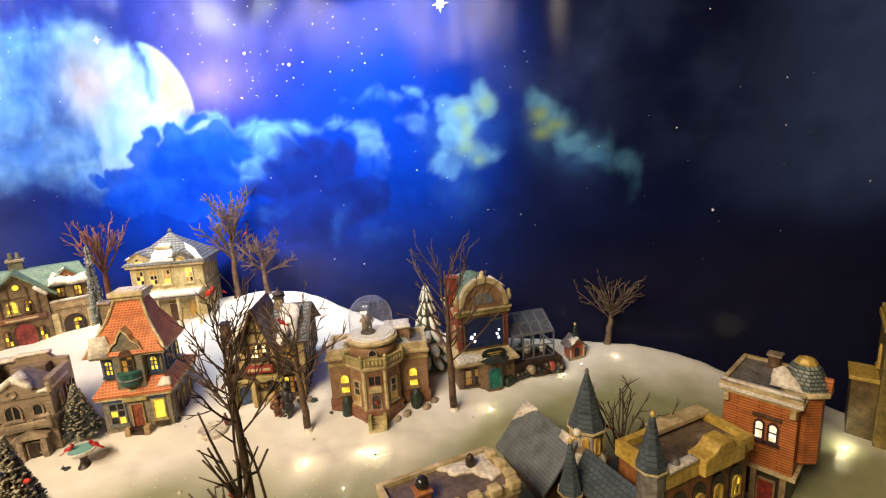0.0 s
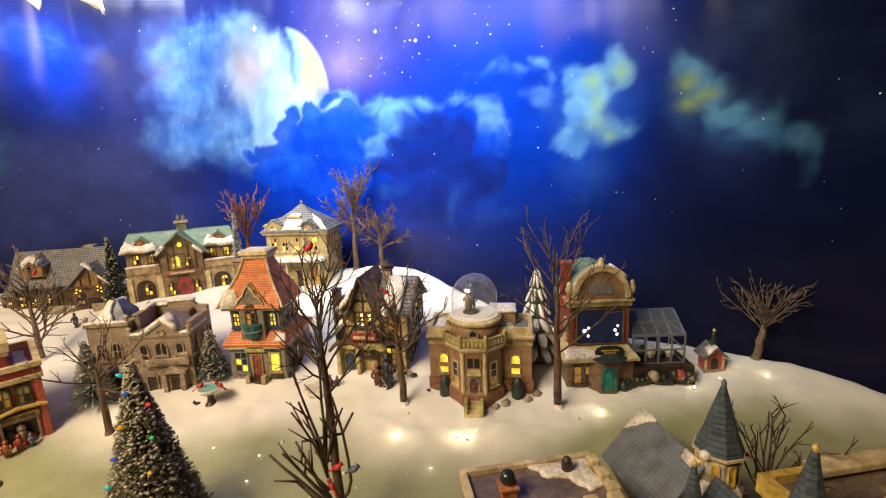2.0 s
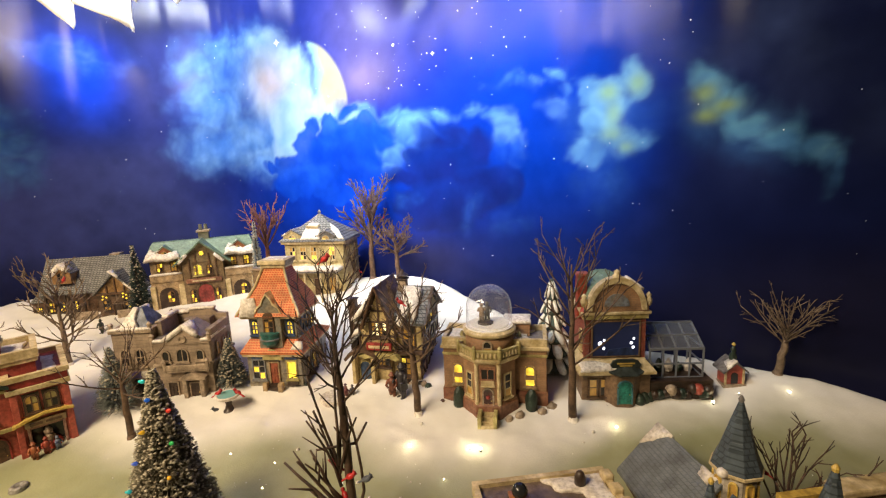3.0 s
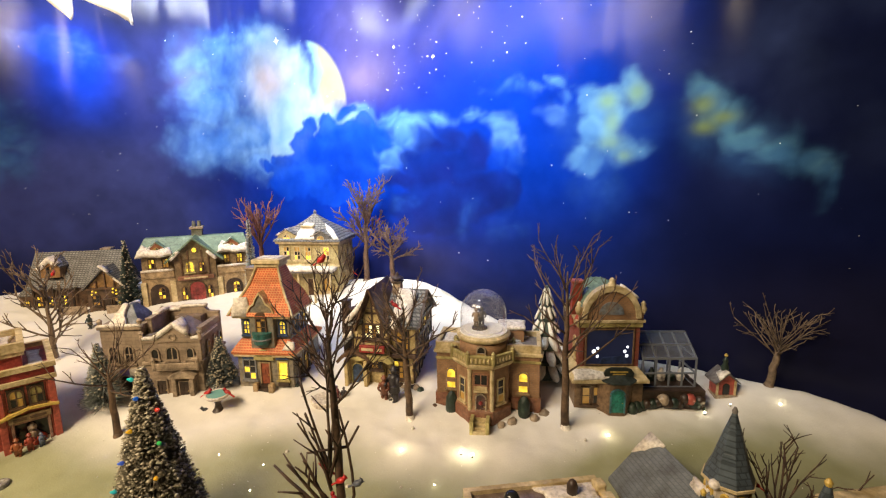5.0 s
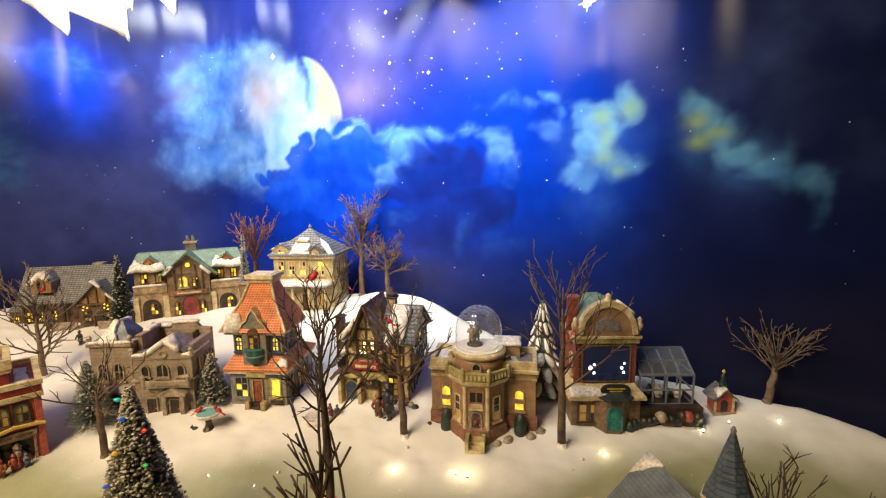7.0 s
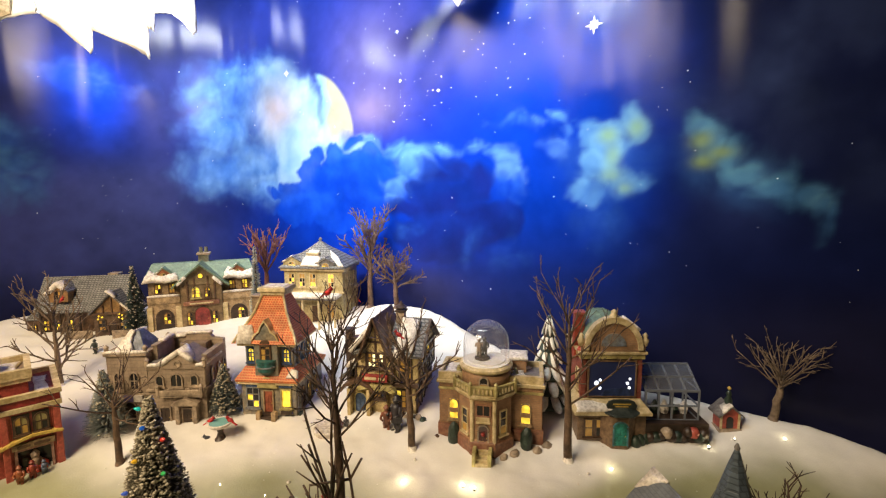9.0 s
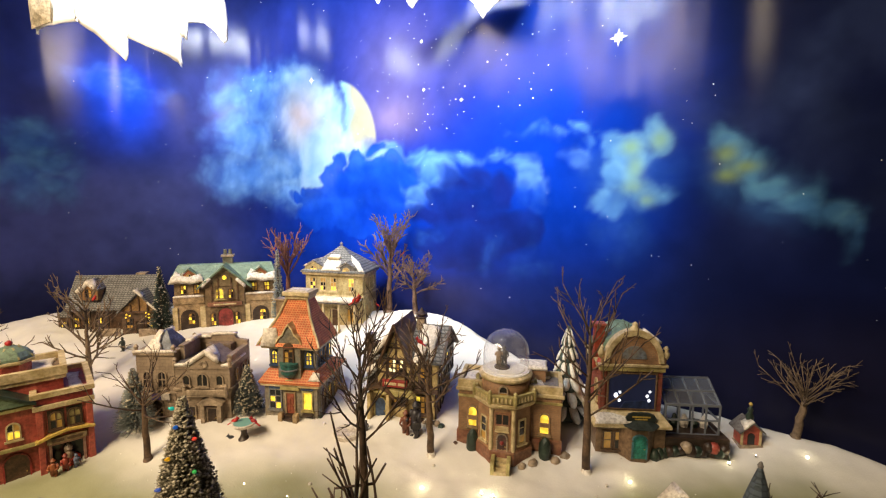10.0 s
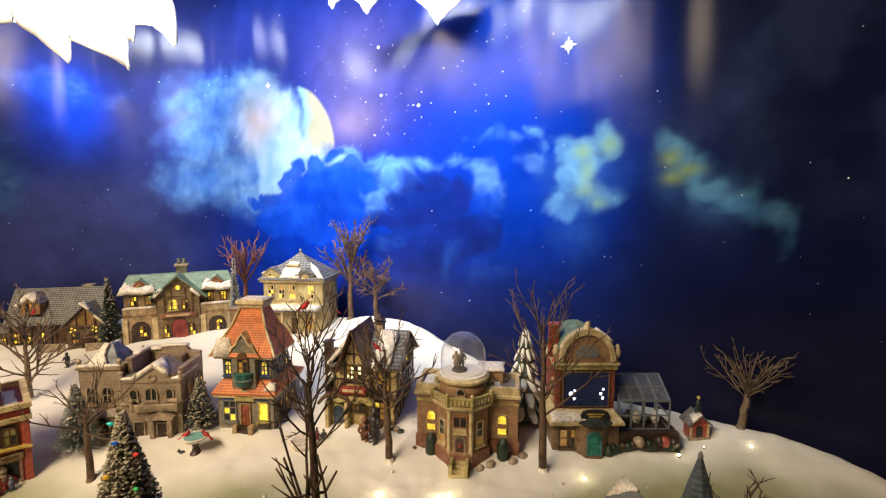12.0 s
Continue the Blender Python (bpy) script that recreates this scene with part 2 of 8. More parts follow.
def window(parent, cx, z0, w, h, m=FRONT, frame_mat=CREAM, lit=0.6, arch=False, cols=2, rows=2, sill=True, bright=LIT, t=0.0022, seed=0):
    """A window with a proud frame, glazing bars and separate panes, some lit from within."""
    rng = random.Random(int(abs(cx) * 9100) + int(z0 * 7300) + seed)
    bm = bmesh.new()
    outer = arch_outline(cx, z0 - t, w + 2 * t, h + 2 * t) if arch else [(cx - w / 2 - t, z0 - t), (cx + w / 2 + t, z0 - t), (cx + w / 2 + t, z0 + h + t), (cx - w / 2 - t, z0 + h + t)]
    inner = arch_outline(cx, z0, w, h) if arch else [(cx - w / 2, z0), (cx + w / 2, z0), (cx + w / 2, z0 + h), (cx - w / 2, z0 + h)]
    n = len(outer)
    ring = []
    for pts, y in ((outer, 0.001), (outer, -0.0022), (inner, -0.0022), (inner, 0.001)):
        ring.append([bm.verts.new((x, y, z)) for x, z in pts])
    for a, b in zip(ring, ring[1:]):
        for i in range(n):
            j = (i + 1) % n
            bm.faces.new((a[i], a[j], b[j], b[i]))
    bmesh.ops.transform(bm, matrix=m, verts=bm.verts)
    win = part("window", bm, frame_mat, parent)
    if sill:
        part("sill", boxes((cx - w / 2 - 2 * t, cx + w / 2 + 2 * t, -0.0042, 0.001, z0 - 2.2 * t, z0 - t), m=m), frame_mat, win)
    bar = 0.0008
    bm = bmesh.new()
    for i in range(1, cols):
        x = cx - w / 2 + w * i / cols
        box(bm, x - bar, x + bar, -0.0014, 0.0008, z0, z0 + h - (0.001 if arch else 0), m=m)
    for i in range(1, rows):
        z = z0 + h * i / rows
        box(bm, cx - w / 2, cx + w / 2, -0.0013, 0.0008, z - bar, z + bar, m=m)
    if cols * rows > 1:
        part("glazing_bar", bm, frame_mat, win)
    else:
        bm.free()
    for i in range(cols):
        for j in range(rows):
            xa, xb = cx - w / 2 + w * i / cols, cx - w / 2 + w * (i + 1) / cols
            za, zb = z0 + h * j / rows, z0 + h * (j + 1) / rows
            pb = bmesh.new()
            if arch and j == rows - 1:
                zb = max(zb - w * 0.2, za + 0.002)
                prism(pb, [(xa, za), (xb, za), (xb, zb if i == cols - 1 and cols > 1 else zb + w * 0.2), (xa, zb if i == 0 and cols > 1 else zb + w * 0.2)], -0.0007, 0.0006, m=m)
            else:
                box(pb, xa, xb, -0.0007, 0.0006, za, zb, m=m)
            r = rng.random()
            part("pane", pb, bright if r < lit * 0.85 or lit == 1.0 else (DIM if bright is not LITWHITE and r < lit + 0.5 * (1 - lit) else DARKPANE), win)
    return win


def door(parent, cx, z0, w, h, m=FRONT, mat=REDDOOR, frame_mat=CREAM, arch=False):
    bm = bmesh.new()
    out = arch_outline(cx, z0, w, h) if arch else [(cx - w / 2, z0), (cx + w / 2, z0), (cx + w / 2, z0 + h), (cx - w / 2, z0 + h)]
    prism(bm, out, -0.001, 0.001, m=m)
    d = part("door", bm, mat, parent)
    t = 0.002
    bm = boxes((cx - w / 2 - t, cx - w / 2, -0.003, 0.001, z0, z0 + h * (0.72 if arch else 1)), (cx + w / 2, cx + w / 2 + t, -0.003, 0.001, z0, z0 + h * (0.72 if arch else 1)), m=m)
    if arch:
        pts = [(cx + (w / 2) * math.cos(math.pi * i / 10), z0 + h - w / 2 + (w / 2) * math.sin(math.pi * i / 10)) for i in range(11)]
        big = [(cx + (w / 2 + t) * math.cos(math.pi * i / 10), z0 + h - w / 2 + (w / 2 + t) * math.sin(math.pi * i / 10)) for i in range(11)]
        prism(bm, pts + big[::-1], -0.003, 0.001, m=m)
    else:
        box(bm, cx - w / 2 - t, cx + w / 2 + t, -0.003, 0.001, z0 + h, z0 + h + t, m=m)
    part("door_frame", bm, frame_mat, d)
    part("door_panel", boxes((cx - w * 0.32, cx - w * 0.06, -0.0017, 0, z0 + h * 0.08, z0 + h * 0.38), (cx + w * 0.06, cx + w * 0.32, -0.0017, 0, z0 + h * 0.08, z0 + h * 0.38),
                             (cx - w * 0.32, cx - w * 0.06, -0.0017, 0, z0 + h * 0.46, z0 + h * 0.74), (cx + w * 0.06, cx + w * 0.32, -0.0017, 0, z0 + h * 0.46, z0 + h * 0.74), m=m), mat, d)
    bm = bmesh.new()
    bmesh.ops.create_icosphere(bm, subdivisions=1, radius=0.0011, matrix=m @ Matrix.Translation((cx + w * 0.38, -0.0018, z0 + h * 0.42)))
    part("door_knob", bm, GOLD, d)
    return d


def snow_patch(parent, corner, u, v, outline, thick=0.0035, seed=1, name="snow"):
    """A lump of modelled snow on a sloping face; the outline runs in shares of u and v."""
    rng = random.Random(seed)
    c, u, v = Vector(corner), Vector(u), Vector(v)
    n = u.cross(v).normalized()
    fine = []
    for i, (a, b) in enumerate(outline):
        a2, b2 = outline[(i + 1) % len(outline)]
        for k in range(4):
            s = k / 4
            wob = 0.035 if k else 0.0
            fine.append((a + (a2 - a) * s + rng.uniform(-wob, wob), b + (b2 - b) * s + rng.uniform(-wob, wob)))
    ca, cb = sum(p[0] for p in fine) / len(fine), sum(p[1] for p in fine) / len(fine)
    bm = bmesh.new()
    loft(bm, [[c + u * (ca + (a - ca) * s) + v * (cb + (b - cb) * s) + n * h for a, b in fine] for s, h in ((1.0, -0.0012), (1.02, thick * 0.45), (0.93, thick * 0.85), (0.6, thick))])
    return part(name, bm, SNOWCAP, parent, smooth=True)


def gable_roof(parent, x0, x1, y0, y1, z0, ridge, mat, over=0.004, thick=0.004, along="x", name="roof"):
    """Two pitched slabs; the ridge runs along x or along y."""
    bm = bmesh.new()
    if along == "y":
        c = (x0 + x1) / 2
        drop = (ridge - z0) / ((x1 - x0) / 2) * over
        out = [(x0 - over, z0 - drop), (c, ridge), (x1 + over, z0 - drop), (x1 + over, z0 - drop + thick), (c, ridge + thick * 1.2), (x0 - over, z0 - drop + thick)]
        prism(bm, out, y0 - over, y1 + over)
    else:
        c = (y0 + y1) / 2
        drop = (ridge - z0) / ((y1 - y0) / 2) * over
        out = [(y0 - over, z0 - drop), (c, ridge), (y1 + over, z0 - drop), (y1 + over, z0 - drop + thick), (c, ridge + thick * 1.2), (y0 - over, z0 - drop + thick)]
        prism(bm, out, -x1 - over, -x0 + over, m=Matrix.Rotation(radians(90), 4, "Z"))
    return part(name, bm, mat, parent, bevel=0.0008)


def chimney(parent, x, y, z0, z1, w, mat, cap=STONETRIM, pots=0):
    c = part("chimney", boxes((x - w / 2, x + w / 2, y - w / 2, y + w / 2, z0, z1)), mat, parent, bevel=0.0006)
    part("cap", boxes((x - w * 0.65, x + w * 0.65, y - w * 0.65, y + w * 0.65, z1, z1 + w * 0.22)), cap, c, bevel=0.0006)
    for i in range(pots):
        part("pot", lathe(bmesh.new(), [(w * 0.17, z1 + w * 0.2), (w * 0.2, z1 + w * 0.3), (w * 0.16, z1 + w * 0.8)], 8, x + (i - (pots - 1) / 2) * w * 0.5, y), mat, c)
    return c


# ---- the lie of the land ----
def plane_z(x, y):
    return -0.0351 - 0.0754 * x + 0.129 * y


BACK_X = [-2.2, -1.6, -1.46, -1.38, -1.25, -1.1, -0.8, -0.55, -0.3, 0.0, 0.13, 0.2, 0.3, 0.45, 0.7, 1.4]
BACK_Y = [0.0, 0.2, 0.40, 0.58, 0.72, 0.80, 0.86, 0.865, 0.855, 0.875, 0.88, 0.865, 0.82, 0.74, 0.62, 0.4]
ICE_X = [-2.2, -0.9, -0.81, -0.65, -0.58, -0.52, -0.36, -0.226, -0.15, -0.12, -0.016, 0.09, 0.2, 0.5, 1.4]
ICE_Y = [-0.2, 0.10, 0.22, 0.27, 0.33, 0.39, 0.415, 0.475, 0.56, 0.63, 0.715, 0.775, 0.76, 0.62, 0.4]


def hill(x, y):
    b = 0.050 * np.exp(-(((x + 0.60) / 0.17) ** 2 + ((y - 0.86) / 0.12) ** 2)) + 0.012 * np.exp(-(((x + 0.80) / 0.2) ** 2 + ((y - 0.80) / 0.15) ** 2))
    b = b + 0.02 * np.exp(-(((x + 1.42) / 0.12) ** 2 + ((y - 0.36) / 0.12) ** 2)) + 0.010 * np.exp(-(((x - 0.1) / 0.2) ** 2 + ((y - 0.85) / 0.06) ** 2))
    return b


def ground_z(x, y):
    bank = np.clip((y - np.interp(x, ICE_X, ICE_Y)) / 0.05, 0, 1)
    past = np.clip(y - np.interp(x, BACK_X, BACK_Y) + 0.02, 0, None)
    return plane_z(x, y) + hill(x, y) + 0.003 * bank * bank * (3 - 2 * bank) - 3.2 * past ** 1.5


def at(x, y, sink=0.003):
    return (x, y, float(ground_z(x, y)) - sink)


def lattice(ix, iy, seed):
    h = (ix * 374761393 + iy * 668265263 + seed * 1442695041) & 0x7FFFFFFF
    h = ((h ^ (h >> 13)) * 1274126177) & 0x7FFFFFFF
    return ((h ^ (h >> 16)) & 0xFFFF) / 65535.0


def value_noise(x, y, seed):
    ix, iy = np.floor(x).astype(np.int64), np.floor(y).astype(np.int64)
    fx, fy = x - ix, y - iy
    fx, fy = fx * fx * fx * (fx * (fx * 6 - 15) + 10), fy * fy * fy * (fy * (fy * 6 - 15) + 10)
    a, b = lattice(ix, iy, seed), lattice(ix + 1, iy, seed)
    c, d = lattice(ix, iy + 1, seed), lattice(ix + 1, iy + 1, seed)
    return (a * (1 - fx) + b * fx) * (1 - fy) + (c * (1 - fx) + d * fx) * fy


def fbm(x, y, seed, octaves=5, gain=0.5):
    s, amp, tot = 0.0, 1.0, 0.0
    for o in range(octaves):
        s = s + amp * value_noise(x * 2 ** o, y * 2 ** o, seed + o)
        tot += amp
        amp *= gain
    return s / tot


def smooth(e0, e1, v):
    k = np.clip((v - e0) / (e1 - e0), 0, 1)
    return k * k * (3 - 2 * k)


def grid_mesh(name, P, rows, cols):
    i = np.arange(rows * cols).reshape(rows, cols)
    f = np.stack([i[:-1, :-1], i[:-1, 1:], i[1:, 1:], i[1:, :-1]], -1).reshape(-1, 4)
    me = bpy.data.meshes.new(name)
    me.vertices.add(rows * cols)
    me.vertices.foreach_set("co", P.reshape(-1).astype(np.float32))
    me.loops.add(f.size)
    me.loops.foreach_set("vertex_index", f.reshape(-1).astype(np.int32))
    me.polygons.add(len(f))
    me.polygons.foreach_set("loop_start", (np.arange(len(f)) * 4).astype(np.int32))
    me.polygons.foreach_set("use_smooth", np.ones(len(f), bool))
    me.update(calc_edges=True)
    return me


def paint_points(me, name, rgb):
    a = me.color_attributes.new(name, "FLOAT_COLOR", "POINT")
    a.data.foreach_set("color", np.concatenate([rgb, np.ones((len(rgb), 1))], 1).astype(np.float32).reshape(-1))


# ---- structure: room, table, snow, printed cloth, valance ----
ROOMWALL = paint("grey_room_paint", (0.16, 0.15, 0.15), rough=0.8, grain=40)
FLOORM = paint("dark_carpet", (0.05, 0.045, 0.045), rough=0.95, grain=120)
for nm, b in (("floor", (-3.4, 3.0, -3.2, 2.2, -0.90, -0.80)), ("wall_north", (-3.4, 3.0, 2.1, 2.2, -0.80, 2.1)), ("wall_south", (-3.4, 3.0, -3.2, -3.1, -0.80, 2.1)),
              ("wall_west", (-3.4, -3.3, -3.1, 2.1, -0.80, 2.1)), ("wall_east", (2.9, 3.0, -3.1, 2.1, -0.80, 2.1)), ("ceiling", (-3.4, 3.0, -3.2, 2.2, 2.1, 2.2))):
    tagged(finish(boxes(b), nm, FLOORM if nm == "floor" else ROOMWALL), "plain dim room surface closing the place round the display", nm.split("_")[0], kind="structure")

SNOW, _N, _L, _B = nodes_of("snow_batting")
_co = _N.new("ShaderNodeTexCoord").outputs["Object"]
_at = _N.new("ShaderNodeAttribute")
_at.attribute_name = "ice"
_big, _fine = noise_node(_N, _L, _co, 14.0), noise_node(_N, _L, _co, 420.0, 3.0)
_snow = ramp_node(_N, _L, _big, [(0.3, (0.72, 0.68, 0.62)), (0.7, (0.84, 0.8, 0.75))])
_ice = ramp_node(_N, _L, _big, [(0.3, (0.26, 0.265, 0.14)), (0.7, (0.36, 0.355, 0.21))])
_L.new(mix_node(_N, _L, _at.outputs["Fac"], _snow, _ice), _B.inputs["Base Color"])
_r = _N.new("ShaderNodeMapRange")
_r.inputs[3].default_value, _r.inputs[4].default_value = 0.85, 0.32
_L.new(_at.outputs["Fac"], _r.inputs[0]), _L.new(_r.outputs[0], _B.inputs["Roughness"])
bump_node(_N, _L, _B, _fine, 0.3, 0.0014)

gx, gy = np.meshgrid(np.arange(-2.2, 1.4, 0.006), np.arange(-0.45, 0.93, 0.006))
gzz = ground_z(gx, gy) + (0.010 * (fbm(gx * 9, gy * 9, 5, 3) - 0.5) + 0.006 * (fbm(gx * 34, gy * 34, 15, 3) - 0.5)) * smooth(0.0, 0.05, gy - np.interp(gx, ICE_X, ICE_Y)) + 0.0012 * (fbm(gx * 60, gy * 60, 9, 2) - 0.5)
snow_me = grid_mesh("ground", np.stack([gx, gy, gzz], -1), *gx.shape)
_edge = gy - np.interp(gx, ICE_X, ICE_Y) + 0.05 * (fbm(gx * 14, gy * 14, 21, 3) - 0.5)
_mask = 1 - smooth(-0.06, 0.06, _edge - 0.015)
paint_points(snow_me, "ice", np.repeat(_mask.reshape(-1, 1), 3, 1))
tagged(finish(snow_me, "ground", SNOW), "white fibre snow blanket running out to smooth greenish ice", "ground", kind="structure")
tagged(finish(boxes((-2.3, 1.5, -0.5, 0.95, -0.72, -0.62), (-2.2, -2.1, -0.4, -0.3, -0.8, -0.72), (1.3, 1.4, -0.4, -0.3, -0.8, -0.72), (-2.2, -2.1, 0.8, 0.9, -0.8, -0.72), (1.3, 1.4, 0.8, 0.9, -0.8, -0.72)), "display_table", ROOMWALL),
       "low grey platform under the snow blanket", "platform", kind="structure")

# the printed cloth: s runs along it, z up; it bends forward at both ends
CLOTH_Y = 0.893


def cloth_xy(s):
    if -1.2 <= s <= 1.0:
        return s, CLOTH_Y, 0.0, -1.0
    if s < -1.2:
        a = min((-1.2 - s) / 0.6, math.pi / 2)
        rest = max(0.0, -1.2 - s - 0.3 * math.pi)
        return -1.2 - 0.6 * math.sin(a), CLOTH_Y - 0.6 + 0.6 * math.cos(a) - rest, math.sin(a), -math.cos(a)
    a = min((s - 1.0) / 0.5, math.pi / 2)
    rest = max(0.0, s - 1.0 - 0.25 * math.pi)
    return 1.0 + 0.5 * math.sin(a), CLOTH_Y - 0.5 + 0.5 * math.cos(a) - rest, -math.sin(a), -math.cos(a)


ss, zz = np.arange(-3.0, 2.3, 0.004), np.arange(-0.25, 1.36, 0.004)
base = np.array([cloth_xy(float(s)) for s in ss])
S, Z = np.meshgrid(ss, zz)


def fold_of(s, z):
    return smooth(0.12, -0.2, s) * 0.009 * np.sin(s * 11 + 1.2) * smooth(0.2, 1.2, z) + (0.3 + 0.7 * smooth(0.12, -0.2, s)) * 0.007 * np.sin(s * 27 + 2.5 * np.sin(s * 3.1)) * smooth(0.3, 1.1, z) + 0.0012 * np.sin(s * 71 + 4 * np.sin(s * 5.3) + z * 3) * smooth(0.55, 1.1, z) + 0.008 * (fbm(s * 6, z * 1.2, 31, 3) - 0.5) + 0.026 * smooth(-1.04, -0.84, s) * smooth(-0.46, -0.68, s) * smooth(0.98, 0.60, z) * smooth(0.34, 0.58, z) + 0.008 * np.exp(-((s + 0.215) / 0.04) ** 2) * smooth(1.0, 0.64, z) * smooth(0.5, 0.64, z)


fold = fold_of(S, Z)
P = np.stack([base[:, 0] + base[:, 2] * fold, base[:, 1] + base[:, 3] * fold, Z], -1)
cloth_me = grid_mesh("printed_sky_cloth", P, *S.shape)

def puffs(x, y, seed):
    """Distance to the nearest of scattered centres: rounded heads of cloud."""
    ix, iy = np.floor(x).astype(np.int64), np.floor(y).astype(np.int64)
    best = np.full(x.shape, 9.0)
    for i in (-1, 0, 1):
        for j in (-1, 0, 1):
            cx, cy = ix + i + lattice(ix + i, iy + j, seed), iy + j + lattice(ix + i, iy + j, seed + 7)
            best = np.minimum(best, (x - cx) ** 2 + (y - cy) ** 2)
    return np.sqrt(best)


n1, n2, n3 = fbm(S * 7, Z * 7, 41), fbm(S * 22, Z * 22, 51, 4), fbm(S * 3, Z * 3, 61, 4)
WS, WZ = S + 0.045 * (fbm(S * 13, Z * 13, 71, 3, 0.38) - 0.5), Z + 0.045 * (fbm(S * 13, Z * 13, 81, 3, 0.38) - 0.5)
head = 1 - (0.62 * puffs(WS * 15, WZ * 15, 3) + 0.27 * puffs(WS * 33, WZ * 33, 5) + 0.11 * puffs(WS * 70, WZ * 70, 9))
head = (head - head.mean()) / head.std()
soft_n = (n1 - n1.mean()) / n1.std()


def haze(cs, cz, rs, rz):
    return np.exp(-(((S - cs) / rs) ** 2 + ((Z - cz) / rz) ** 2))


def over(rgb, mask, colour):
    return rgb * (1 - mask[..., None]) + np.array(colour) * mask[..., None]


def mass(rgb, lobes, low, high, edge, puff, strength):
    """One cloud: a union of rounded lobes with a ruffled outline, lit along its upper rims."""
    c0, c1 = np.searchsorted(ss, (min(q[0] - q[2] for q in lobes) - 0.1, max(q[0] + q[2] for q in lobes) + 0.1))
    r0, r1 = np.searchsorted(zz, (min(q[1] - q[3] for q in lobes) - 0.1, max(q[1] + q[3] for q in lobes) + 0.1))
    w = (slice(r0, r1), slice(c0, c1))
    u, v = WS[w], WZ[w]
    field, rim = np.full(u.shape, -1.0), np.zeros(u.shape)
    for cs, cz, rs, rz in lobes:
        du, dv = (u - cs) / rs, (v - cz) / rz
        d = np.sqrt(du ** 2 + dv ** 2 + 1e-6)
        field = np.maximum(field, (1 - d) * min(rs, rz))
        rim = np.maximum(rim, np.exp(-((d - 0.85) / 0.30) ** 2) * smooth(-0.3, 0.9, dv / d) * (d < 1.25))
    field = field + puff * 0.22 * head[w]
    m = (smooth(-edge, edge, field) * strength * np.clip(0.9 + 0.08 * soft_n[w], 0, 1))[..., None]
    tone = np.clip(0.30 + 0.45 * rim + 0.14 * head[w] + 0.10 * soft_n[w], 0, 1)[..., None]
    rgb[w] = rgb[w] * (1 - m) + (np.array(low) * (1 - tone) + np.array(high) * tone) * m
    return rgb


light = np.clip(0.62 + 0.13 * head + 0.12 * soft_n, 0.15, 1.0)
sky = np.zeros((*S.shape, 3)) + (0.006, 0.009, 0.038)
# bluish right end, painted lighter to stand in for faint lamp light
sky = over(sky, smooth(0.22, 0.55, S + 0.1 * (n3 - 0.5)) * smooth(0.2, 0.4, Z), (0.045, 0.072, 0.20))
sky = over(sky, 0.6 * smooth(0.0, 1.8, soft_n) * smooth(0.3, 0.5, Z) * smooth(-0.2, 0.1, S), (0.020, 0.030, 0.085))
sky = over(sky, 0.95 * smooth(-0.04, -0.24, S + 0.10 * (n3 - 0.5)), (0.003, 0.022, 0.25))
sky = over(sky, 0.9 * smooth(-1.002, -1.514, S + 0.1 * (n3 - 0.5)), (0.020, 0.030, 0.16))
sky = over(sky, 0.9 * haze(-0.333, 0.605, 0.166, 0.159), (0.002, 0.036, 0.43))
sky = over(sky, 0.95 * haze(-0.843, 0.421, 0.417, 0.13), (0.002, 0.036, 0.48))
sky = over(sky, 0.8 * haze(-0.329, 0.462, 0.13, 0.11), (0.002, 0.032, 0.38))
sky = over(sky, 0.75 * haze(-1.13, 0.891, 0.239, 0.104), (0.02, 0.03, 0.2))
sky = over(sky, 0.9 * haze(-1.742, 0.724, 0.109, 0.126), (0.006, 0.05, 0.66))
sky = over(sky, 0.75 * haze(-1.794, 0.786, 0.087, 0.049), (0.012, 0.07, 0.7))
sky = over(sky, 0.6 * haze(-1.753, 0.342, 0.293, 0.106), (0.028, 0.040, 0.16))
# navy lower left, painted lighter to make up for weak lamp light
sky = over(sky, 0.75 * smooth(-1.25, -1.6, S) * smooth(0.60, 0.45, Z), (0.050, 0.060, 0.19))
sky = over(sky, 0.6 * haze(-1.943, 0.705, 0.063, 0.079), (0.03, 0.035, 0.12))
sky = over(sky, 0.8 * haze(-1.555, 0.891, 0.254, 0.067), (0.026, 0.028, 0.075))
sky = over(sky, 0.5 * haze(-1.567, 0.713, 0.063, 0.153), (0.045, 0.045, 0.12))
# lamp glare on the cloth put into its colour as mauve haze, with pinkish tints
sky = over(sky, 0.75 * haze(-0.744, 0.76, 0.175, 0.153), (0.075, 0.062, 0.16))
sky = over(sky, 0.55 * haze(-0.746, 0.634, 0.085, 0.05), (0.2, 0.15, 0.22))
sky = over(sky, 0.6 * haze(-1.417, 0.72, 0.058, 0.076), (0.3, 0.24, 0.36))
sky = over(sky, 0.5 * haze(-1.33, 0.414, 0.198, 0.079), (0.012, 0.018, 0.12))
# pale cloud at the side and the torn blue gap beside it
sky = mass(sky, [(-1.964, 0.592, 0.056, 0.057), (-1.938, 0.526, 0.053, 0.052), (-1.99, 0.492, 0.055, 0.056), (-1.914, 0.467, 0.047, 0.033)], (0.03, 0.10, 0.34), (0.08, 0.24, 0.44), 0.05, 0.03, 0.75)
sky = mass(sky, [(-1.793, 0.806, 0.063, 0.026), (-1.738, 0.774, 0.055, 0.03), (-1.686, 0.761, 0.047, 0.017)], (0.02, 0.10, 0.72), (0.10, 0.22, 0.80), 0.035, 0.03, 0.55)
